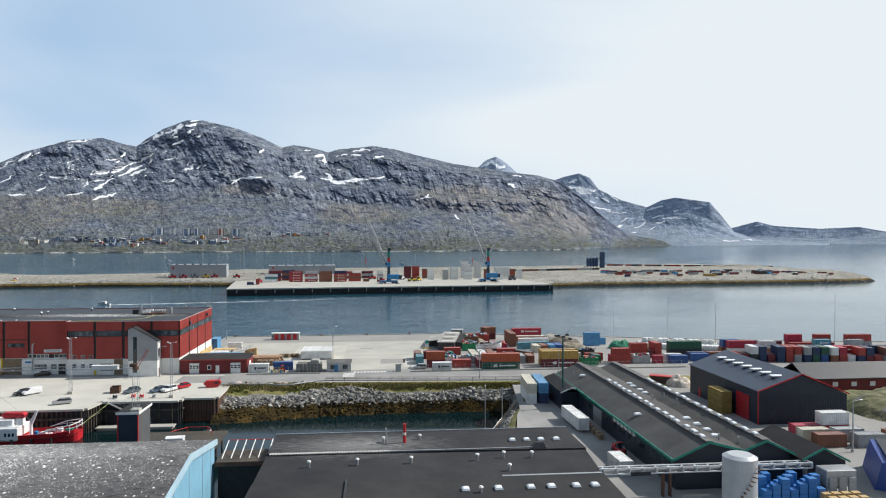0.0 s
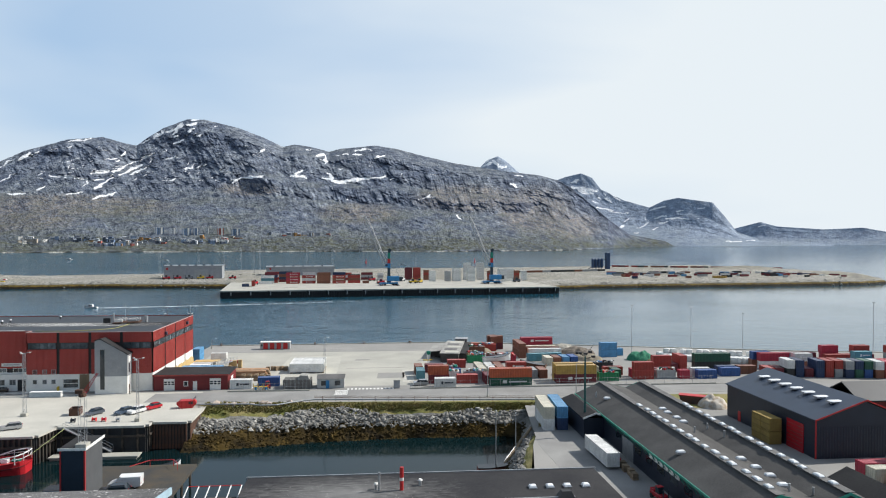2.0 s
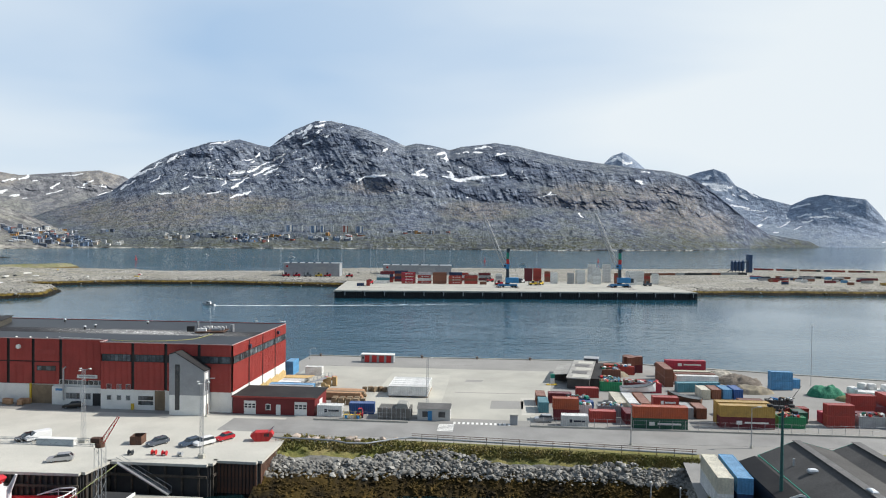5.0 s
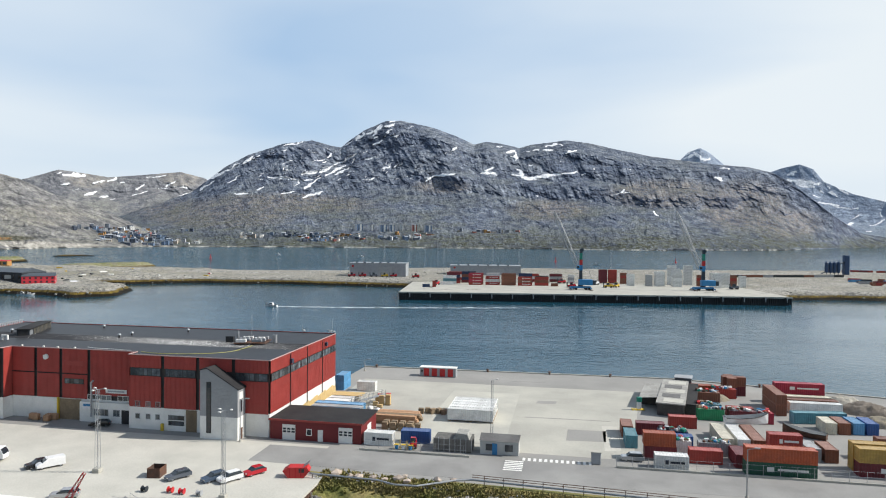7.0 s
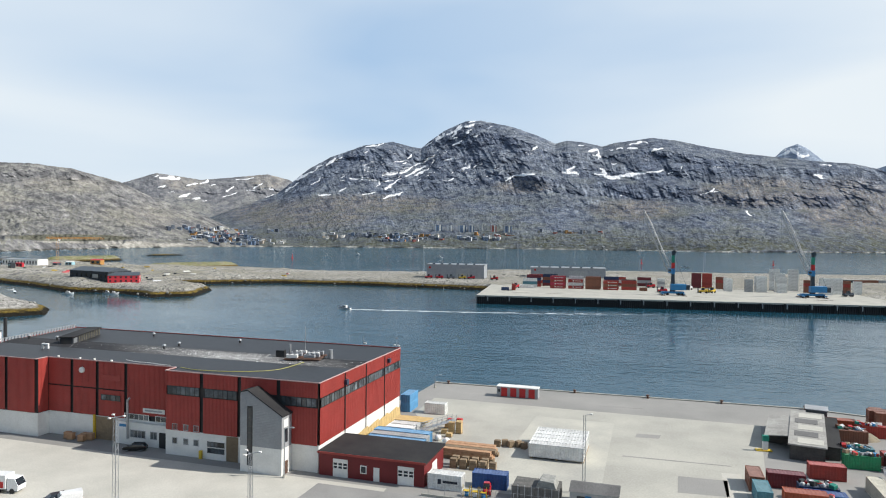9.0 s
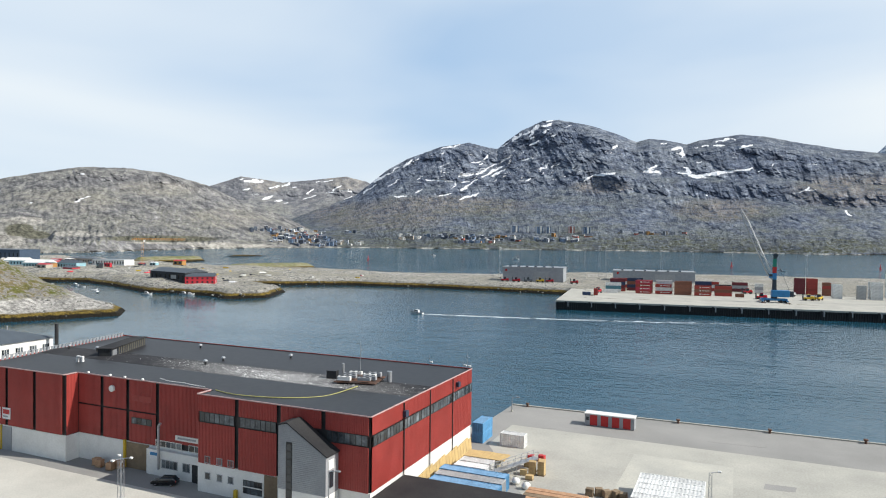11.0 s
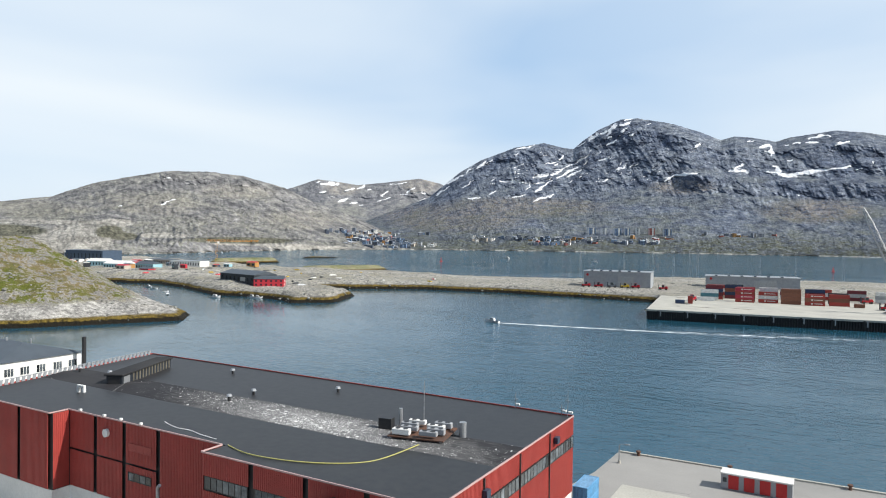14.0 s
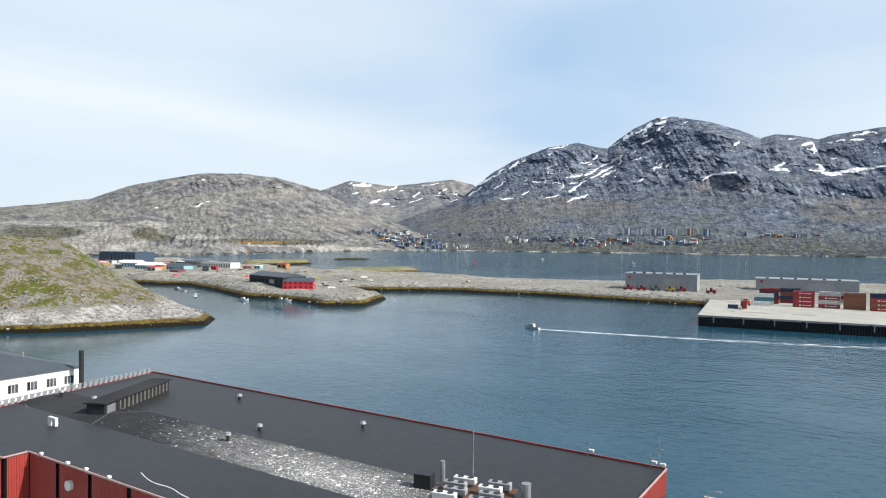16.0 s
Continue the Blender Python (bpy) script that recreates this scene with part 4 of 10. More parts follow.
for x0, x1, y0, y1 in ((-4, 3.5, 201, 209), (-11, -6.5, 229, 232), (-13, 5, 216, 217), (3, 6, 196, 213), (-52, -48, 247, 250), (-20, -10, 252, 254)):
    patch("pavement", [(x0, y0), (x1, y0 + 0.6), (x1 + 0.4, y1), (x0 + 0.3, y1 - 0.3)], APRON if x0 != 3 else PIER_C, 0.02, "repaired patch in the yard floor")
patch("road", [(-58, 177.5), (-20, 176.5), (60, 179), (200, 172), (200, 181), (60, 187.2), (-20, 186.6), (-58, 186.6)], ASPHALT, 0.02, "grey asphalt harbour road", category="road")
patch("grass_verge", [(-46, 174.6), (-30, 173.6), (-20, 174.6), (34, 172.2), (33, 168.6), (-3.8, 171), (-44, 173.4)], GRASS, 0.10, "strip of rough grass along the rock bank", category="grass", thick=0.1)
patch("road", [(28, 85), (40, 85), (36, 168), (30, 168), (26, 138)], ASPHALT, 0.016, "grey asphalt lane beside the long shed", category="road")


def bank_fall(s):
    """Share of the fall at s: steep rubble, then a flat weedy shelf at the waterline."""
    return np.interp(s, [0, 0.12, 0.45, 0.66, 1], [0, 0.08, 0.40, 0.69, 1])


def bank(name, top, low, n, rows, materials, label, seed, rise=0.5):
    """A slope from the line top to the line low, each a list of (x, y, z)."""
    def along(line, t):
        p = np.array(line, float)
        d = np.concatenate([[0], np.cumsum(np.linalg.norm(np.diff(p, axis=0), axis=1))])
        return np.stack([np.interp(t * d[-1], d, p[:, k]) for k in range(3)], -1)
    t = np.linspace(0, 1, n)
    a, b = along(top, t)[:, None, :], along(low, t)[:, None, :]
    s = np.linspace(0, 1, rows)[None, :, None]
    P = a * (1 - s) + b * s
    P[..., 2] = (b[..., 2] - a[..., 2]) * bank_fall(s[..., 0]) + a[..., 2]
    bump = (fbm(P[..., 0] / 2.0, P[..., 1] / 2.0, seed, 4) - 0.5) * rise * 2
    P[..., 2] += bump * np.clip(np.minimum(s[..., 0] * 8, 1), 0, 1)
    idx = (P[:-1, :-1, 2] + bump[:-1, :-1] < -2.7).astype(int)
    idx[:, : int(rows * 0.22)] = 2
    ob = sheet(name, P[..., 0], P[..., 1], P[..., 2], materials, idx)
    return tagged(ob, label, "rock bank", kind="structure")


BANK_TOP = [(-43.4, 172.6, 0), (-3.8, 170.4, 0), (34, 168, 0), (29.5, 150, 0), (25, 138, 0), (21, 122, 0), (18, 114, 0)]
BANK_LOW = [(-44, 148, -8), (-35, 151, -8), (-18, 157, -8), (-2, 159.5, -8), (24, 160, -8), (21, 148, -8), (16, 137, -8), (13, 124, -8), (12, 116, -8)]
bank("rock_bank", BANK_TOP, BANK_LOW, 200, 40, [ROCK, WETROCK, GRASS], "rubble bank, pale boulders above and brown weed below", 5)

# ---- red warehouse ----
WZ, WB = 14.84, 4.4
wh = thing("warehouse", pose(0, 0, 0), "large dark red ribbed-steel warehouse with white base and flat roof", "warehouse")
FOOT = [(-142, 191), (-120, 191), (-120, 193.6), (-90.2, 193.6), (-90.2, 190.6), (-60, 190.6), (-60, 228), (-148, 228)]
part("wall", prism(bmesh.new(), [(-141.6, 191.3), (-119.7, 191.3), (-119.7, 193.9), (-89.9, 193.9), (-89.9, 190.9), (-60.3, 190.9), (-60.3, 227.7), (-147.6, 227.7)], WB, WZ - 0.12), BLACK, wh, "black backing behind the cladding")
part("base_wall", prism(bmesh.new(), [(-141.9, 191.1), (-119.62, 191.1), (-119.62, 193.7), (-90.1, 193.7), (-90.1, 190.7), (-60.1, 190.7), (-60.1, 227.9), (-147.9, 227.9)], 0, WB), WHITE, wh, "white painted concrete base")


def clad(parent, p, q, z0, z1, material=None):
    """One ribbed cladding panel between two points of the plan."""
    return part("panel", ribbed(bmesh.new(), p, q, z0, z1, 0.28, 0.05), material or RED_CLAD, parent)


def windows(parent, p, q, z0, z1, n, frame_mat=BLACK, proud=0.06, pane_mat=None):
    """A band of n panes with a frame, on the wall from p to q, standing out to the right of the way."""
    p, q = Vector(p), Vector(q)
    d = (q - p) / n
    u = d.normalized()
    o = Vector((u.y, -u.x))
    bm = bmesh.new()
    L, w = (q - p).length, 0.09

    def put(bm, s0, s1, a0, a1, t0, t1):
        c = [p + u * s + o * t for s, t in ((s0, t0), (s1, t0), (s1, t1), (s0, t1))]
        prism(bm, [(v.x, v.y) for v in c], a0, a1)
    put(bm, -w, L + w, z0 - w, z0, 0, proud)
    put(bm, -w, L + w, z1, z1 + w, 0, proud)
    for i in range(n + 1):
        put(bm, d.length * i - w / 2, d.length * i + w / 2, z0, z1, 0, proud)
    win = part("window", bm, frame_mat, parent)
    for i in range(n):
        g = bmesh.new()
        put(g, d.length * i + w / 2 + 0.002, d.length * (i + 1) - w / 2 - 0.002, z0, z1, 0.004, proud * 0.5)
        part("pane", g, pane_mat or PANE, win)
    return win


J = 0.34       # half the width of the black joints
for i in range(4):                                  # projecting part of the front
    a, b = -90.2 + 7.55 * i + (J if i else 0.25), -90.2 + 7.55 * (i + 1) - J
    clad(wh, (a, 190.62), (b, 190.62), 12.25, WZ - 0.1)
    clad(wh, (a, 190.62), (b, 190.62), WB + (0.0 if i != 1 else 0.0), 10.6)
    if i != 2:
        windows(wh, (a + 0.2, 190.72), (b - 0.2, 190.72), 10.75, 12.1, 7)
for a, b in ((-120, -114), (-114, -108), (-108, -101.4), (-101.4, -90.2)):
    cut = 9.6 if b < -100 else None
    spans = ((WB + 0.1, 9.45), (9.7, WZ - 0.1)) if cut else ((WB + 1.0, WZ - 0.1),)
    for z0, z1 in spans:
        clad(wh, (a + J, 193.62), (b - J, 193.62), z0, z1)
windows(wh, (-107, 193.56), (-102.6, 193.56), 7.6, 8.5, 4)
windows(wh, (-107, 193.56), (-102.6, 193.56), 11.4, 12.2, 3, RED_CLAD, 0.05, RED_CLAD)
for i in range(3):
    clad(wh, (-142 + 7.33 * i + J, 191.02), (-142 + 7.33 * (i + 1) - J, 191.02), WB + 0.1, WZ - 0.1)
clad(wh, (-119.66, 191.3), (-119.66, 193.5), WB + 0.1, WZ - 0.1)
clad(wh, (-90.22, 193.4), (-90.22, 190.9), WB + 0.1, WZ - 0.1)
for i in range(4):                                  # east end
    a, b = 190.9 + 9.28 * i + 0.1, 190.9 + 9.28 * (i + 1) - 0.1
    clad(wh, (-60.02, a), (-60.02, b), 12.25, WZ - 0.1)
    clad(wh, (-60.02, a), (-60.02, b), WB + 0.1, 10.6)
    windows(wh, (-59.94, a + 0.2), (-59.94, b - 0.2), 10.75, 12.1, 9)
clad(wh, (-60.3, 228.02), (-147.6, 228.02), 0.5, WZ - 0.1)
clad(wh, (-147.9, 227.8), (-141.9, 191.2), WB, WZ - 0.1)
# the roof: shallow folds along the building
FOLDS = [(191, -0.12), (199.0, -0.42), (207.5, 0.12), (216.5, -0.42), (228, -0.12)]


def edge_x(y):
    """West and east end of the roof at y."""
    return -142 - 6 * (y - 191) / 37, -60.0


bm = bmesh.new()
strips = [(190.6, -90.2, -60), (191.0, None, None), (193.6, None, None), (199.0, None, None), (207.5, None, None), (216.5, None, None), (228.0, None, None)]
fold_y, fold_z = [p[0] for p in FOLDS], [p[1] for p in FOLDS]
ys = [193.6, 199.0, 207.5, 216.5, 228.0]
for y0, y1 in zip(ys, ys[1:]):
    z0, z1 = WZ + float(np.interp(y0, fold_y, fold_z)), WZ + float(np.interp(y1, fold_y, fold_z))
    (a0, b0), (a1, b1) = edge_x(y0), edge_x(y1)
    bm.faces.new([bm.verts.new(p) for p in ((a0, y0, z0), (b0, y0, z0), (b1, y1, z1), (a1, y1, z1))])
for x0, x1, y0 in ((-142, -120, 191.0), (-90.2, -60, 190.6)):
    z0, z1 = WZ - 0.12, WZ + float(np.interp(193.6, fold_y, fold_z))
    bm.faces.new([bm.verts.new(p) for p in ((x0, y0, z0), (x1, y0, z0), (x1, 193.6, z1), (x0, 193.6, z1))])
roof = part("roof", bm, ROOF_WH, wh, "dark bitumen felt roof streaked with droppings")
# the dark strips paint valley shade onto the roof
for y, w, x0, x1, mt in ((198.6, 0.9, -120, -61, FELT_DARK), (217.2, 1.0, -128, -61, FELT_DARK), (214.4, 0.12, -116, -61, FELT_PALE), (197.2, 0.5, -84, -62, FELT_PALE), (197.0, 0.14, -121, -84.1, FELT_PALE), (218.6, 0.3, -76, -62, FELT_PALE)):
    za = [WZ + float(np.interp(v, fold_y, fold_z)) + 0.05 for v in (y - w / 2, y, y + w / 2)]
    bm = bmesh.new()
    for i, (ya, yb) in enumerate(((y - w / 2, y), (y, y + w / 2))):
        bm.faces.new([bm.verts.new(p) for p in ((x0, ya, za[i]), (x1, ya, za[i]), (x1, yb, za[i + 1]), (x0, yb, za[i + 1]))])
    part("felt_strip", bm, mt, roof)
for (xa, ya), (xb, yb) in (((-121, 197.5), (-127.5, 207.5)), ((-127.5, 207.5), (-122.5, 215.5)), ((-116.5, 214.5), (-118, 227.5)), ((-142, 204), (-121, 197.4))):
    d = Vector((xb - xa, yb - ya)).normalized()
    o = Vector((-d.y, d.x)) * 0.08
    n_s = 8
    bm = bmesh.new()
    for i in range(n_s):
        p0, p1 = Vector((xa, ya)).lerp(Vector((xb, yb)), i / n_s), Vector((xa, ya)).lerp(Vector((xb, yb)), (i + 1) / n_s)
        f0, f1 = (WZ + float(np.interp(p.y, fold_y, fold_z)) + 0.015 for p in (p0, p1))
        bm.faces.new([bm.verts.new(p) for p in ((p0.x - o.x, p0.y - o.y, f0), (p1.x - o.x, p1.y - o.y, f1), (p1.x + o.x, p1.y + o.y, f1), (p0.x + o.x, p0.y + o.y, f0))])
    bmesh.ops.recalc_face_normals(bm, faces=bm.faces[:])
    part("felt_strip", bm, FELT_PALE, roof)
# coping round the roof edge, front and east runs in the sunlit pink
for (x0, y0), (x1, y1) in zip(FOOT, FOOT[1:] + FOOT[:1]):
    d = Vector((x1 - x0, y1 - y0)).normalized()
    o = Vector((d.y, -d.x)) * 0.08
    i_ = Vector((-d.y, d.x)) * 0.06
    e = d * 0.02
    part("coping", prism(bmesh.new(), [(x0 + o.x + e.x, y0 + o.y + e.y), (x1 + o.x - e.x, y1 + o.y - e.y), (x1 + i_.x - e.x, y1 + i_.y - e.y), (x0 + i_.x + e.x, y0 + i_.y + e.y)], WZ - 0.10, WZ + 0.06), SUNLIT_COPING if y0 < 200 else RED_CLAD, wh)

# stair tower
tw = thing("stair_tower", pose(0, 0, 0), "grey clapboard stair tower with sloping top and white base", "stair tower")
part("base_wall", bx(-72.7, -65, 187.4, 190.55, 0, 4.3), WHITE, tw, "white painted base")
prof = [(-72.7, 4.3), (-65, 4.3), (-65, 9.6), (-71.3, 13.35), (-72.7, 13.0)]
part("wall", profile(bmesh.new(), prof, 187.45, 190.52), GREY_CLAD, tw)
n_b = 34
for i in range(n_b):                                # boards
    z0 = 4.32 + i * 0.26
    x1 = -65.0 if z0 + 0.24 < 9.6 else -65.0 - (z0 + 0.24 - 9.6) / 0.5952
    if x1 > -72.4 and z0 < 12.9:
        part("board", profile(bmesh.new(), [(-72.72, z0), (x1, z0), (x1, z0 + 0.235), (-72.72, z0 + 0.235)], 187.40, 187.448), GREY_CLAD, tw)
bm = bmesh.new()
profile(bm, [(-64.8, 9.55), (-64.8, 9.72), (-71.3, 13.56), (-72.9, 13.12), (-72.9, 12.98), (-71.3, 13.38)], 187.3, 190.6)
part("roof", bm, BITUMEN, tw)
for i in range(9):
    part("pane", bx(-71.25, -70.55, 187.34, 187.395, 1.3 + i * 1.05, 2.2 + i * 1.05), GLASS, tw)
part("window_frame", bx(-71.4, -70.4, 187.36, 187.398, 1.1, 10.9), BLACK, tw)
part("window", bx(-64.995, -64.93, 188.2, 189.2, 5.2, 7.4), GLASS, tw)
part("door", bx(-64.995, -64.92, 188.3, 189.3, 0, 2.1), RUST, tw, "rust-brown door")
part("sign", bx(-64.995, -64.93, 188.0, 189.3, 7.7, 9.0), WHITE, tw, "white sign plate")

# annex
an = thing("annex", pose(0, 0, 0), "low maroon board annex with dark felt roof", "annex")
part("wall", bx(-59.7, -41.6, 190.2, 200.2, 0, 3.6), MAROON, an)
bm = bmesh.new()
slab(bm, [(-59.9, 189.9, 3.9), (-41.3, 189.9, 3.9), (-41.3, 200.4, 4.0), (-59.9, 200.4, 4.0)], 0.3)
part("roof", bm, BITUMEN, an)
part("fascia", bx(-59.92, -41.28, 189.84, 189.9, 3.6, 3.95), RED_CLAD, an)


def garage_door(parent, x0, x1, y, h, label="white sectional garage door"):
    d = part("garage_door", bx(x0, x1, y - 0.06, y, 0, h), WHITE, parent, label)
    w = (x1 - x0) / 3
    for r in range(2):
        for c in range(3):
            part("pane", bx(x0 + w * c + 0.12, x0 + w * (c + 1) - 0.12, y - 0.075, y - 0.061, h * (0.48 + 0.18 * r), h * (0.6 + 0.18 * r)), GLASS, d)
    return d


garage_door(an, -57.2, -54.6, 190.2, 2.9)
garage_door(an, -46.0, -43.3, 190.2, 2.9)
part("door", bx(-50.1, -49.1, 190.13, 190.2, 0, 2.2), WHITE, an)
part("window", bx(-52.4, -51.3, 190.13, 190.2, 1.0, 2.3), WHITE, an)
part("pane", bx(-52.25, -51.45, 190.11, 190.128, 1.15, 2.15), GLASS, an)
part("window", bx(-41.6, -41.53, 194, 196.5, 0.9, 2.6), WHITE, an)

# ---- long shed with two pitched roofs ----
sh = thing("long_shed", pose(0, 0, 0), "long dark timber shed with twin felt roofs and teal trim", "shed")
SY0, SY1 = 91.5, 157.6


def gable_roof(parent, x0, xm, x1, y0, y1, ze, zr, material, t=0.25, ze1=None):
    ze1 = ze if ze1 is None else ze1
    part("roof", slab(bmesh.new(), [(x0, y0, ze), (xm, y0, zr), (xm, y1, zr), (x0, y1, ze)], t), material, parent)
    part("roof", slab(bmesh.new(), [(xm, y0, zr), (x1, y0, ze1), (x1, y1, ze1), (xm, y1, zr)], t), material, parent)


SHED_FELT = mat("weathered_felt", (0.062, 0.06, 0.058), (0.095, 0.092, 0.088), 0.15, 0.85, 0.005, 5.0, spot=0.18, spec=0.2)
gable_roof(sh, 38.8, 44.5, 50.0, SY0, SY1, 4.9, 7.4, SHED_FELT, 0.25, 6.0)
gable_roof(sh, 50.01, 53.5, 58.2, SY0, SY1, 6.0, 7.4, SHED_FELT, 0.25, 5.2)
part("wall", profile(bmesh.new(), [(39.6, 0), (57.8, 0), (57.8, 4.9), (53.5, 7.1), (50, 5.7), (44.5, 7.1), (39.6, 4.85)], SY0 + 0.8, SY1 - 0.6), NAVY, sh)
for (xa, za), (xb, zb) in (((38.8, 4.9), (44.5, 7.4)), ((44.5, 7.4), (50, 6.0)), ((50, 6.0), (53.5, 7.4)), ((53.5, 7.4), (58.2, 5.2))):
    for y in (SY0, SY1):
        part("barge_board", profile(bmesh.new(), [(xa, za - 0.35), (xb, zb - 0.35), (xb, zb + 0.03), (xa, za + 0.03)], y - 0.06, y), TEAL, sh)
part("gutter", bx(38.66, 38.8, SY0, SY1, 4.6, 4.95), TEAL, sh)

# ---- navy hall ----
nv = thing("steel_hall", pose(0, 0, 0), "dark navy steel hall with red trim and slate-blue roof", "hall")
NX0, NX1, NY0, NY1, NZ, NR = 72.2, 91.5, 125.5, 155.5, 6.9, 10.6
NXM = 79.0
part("wall", profile(bmesh.new(), [(NX0, 0), (NX1, 0), (NX1, 5.9), (NXM + 2.5, 9.9), (NX0, 6.7)], NY0, NY1), NAVY, nv)
gable_roof(nv, NX0 - 0.3, NXM + 2.5, NX1 + 0.3, NY0 - 0.3, NY1 + 0.3, 6.9, 10.3, NAVY_ROOF, 0.2, 6.1)

# ---- flat-roofed buildings in front ----
fl = thing("fish_plant", pose(0, 0, 0), "low building with stepped dark felt roofs", "building")
part("wall", prism(bmesh.new(), [(-21.4, 60), (26, 60), (27.6, 111.2), (-21.6, 111.2)], -6, 3.9), NAVY, fl)
part("roof", prism(bmesh.new(), [(-22, 101.5), (28.2, 100), (28, 111.8), (-22, 111.8)], 3.9, 4.3), ROOF_PLANT, fl)
part("roof", prism(bmesh.new(), [(-22, 88.5), (27, 88.5), (28, 99.6), (-22, 101.0)], 3.9, 4.15), ROOF_PLANT, fl)
part("roof", prism(bmesh.new(), [(-22.3, 55), (26.4, 55), (27, 88.2), (-22, 88.2)], 3.9, 4.35), BITUMEN, fl)

bl = thing("blue_hall", pose(0, 0, 0), "pale blue sheet-metal hall with a speckled grey pitched roof", "hall")
GABLE = [(103.4, -6), (103.4, 6.1), (89, 8.3), (66, 4.7), (66, -6)]
bm = bmesh.new()
va = [bm.verts.new((-30.4, y, z)) for y, z in GABLE]
vb = [bm.verts.new((-112, y, z)) for y, z in GABLE]
bm.faces.new(va)
bm.faces.new(vb[::-1])
for i in range(5):
    bm.faces.new((va[i], vb[i], vb[(i + 1) % 5], va[(i + 1) % 5]))
bmesh.ops.recalc_face_normals(bm, faces=bm.faces[:])
part("wall", bm, BLUE_PALE, bl)
for (ya, za), (yb, zb) in (((103.8, 6.12), (89, 8.4)), ((89, 8.4), (65.5, 4.75))):
    part("roof", slab(bmesh.new(), [(-112.2, ya, za), (-30.1, ya, za), (-30.1, yb, zb), (-112.2, yb, zb)], 0.18), ROOF_BLUE, bl, "grey sheet roof speckled with droppings")
for y in (82, 89, 96, 101):
    zt = float(np.interp(y, [66, 89, 103.4], [4.7, 8.3, 6.1])) - 0.3
    part("seam", bx(-30.4, -30.36, y - 0.04, y + 0.04, -3, zt), STEEL, bl)
bm = bmesh.new()
for (ya, za), (yb, zb) in (((103.8, 6.2), (89, 8.45)), ((89, 8.45), (75, 6.3))):
    slab(bm, [(-30.25, ya, za), (-30.0, ya, za), (-30.0, yb, zb), (-30.25, yb, zb)], 0.9)
part("fascia", bm, paint("pale_blue_fascia", (0.40, 0.55, 0.63), 0.5), bl, "paler blue fascia board")

# ---- containers ----
PAINTS = {
    "orange": (0.42, 0.085, 0.03), "red": (0.37, 0.045, 0.032), "maroon": (0.17, 0.022, 0.03), "crimson": (0.45, 0.03, 0.06), "green": (0.02, 0.10, 0.06), "teal": (0.10, 0.28, 0.33), "blue": (0.03, 0.10, 0.30),
    "skyblue": (0.10, 0.30, 0.52), "navy": (0.02, 0.045, 0.11), "white": (0.74, 0.74, 0.71), "grey": (0.36, 0.37, 0.37), "yellow": (0.48, 0.30, 0.07), "black": (0.025, 0.03, 0.032), "rust": (0.24, 0.09, 0.05), "brightgreen": (0.02, 0.25, 0.10), "cream": (0.6, 0.56, 0.44),
}
WORDS = {"orange": "orange-red", "red": "red", "maroon": "dark maroon", "crimson": "crimson", "green": "dark green", "teal": "pale teal", "blue": "blue", "skyblue": "sky blue", "navy": "navy", "white": "white", "grey": "grey", "yellow": "ochre yellow",
         "black": "black", "rust": "rusty brown", "brightgreen": "bright green", "cream": "cream"}
CMESH = {}


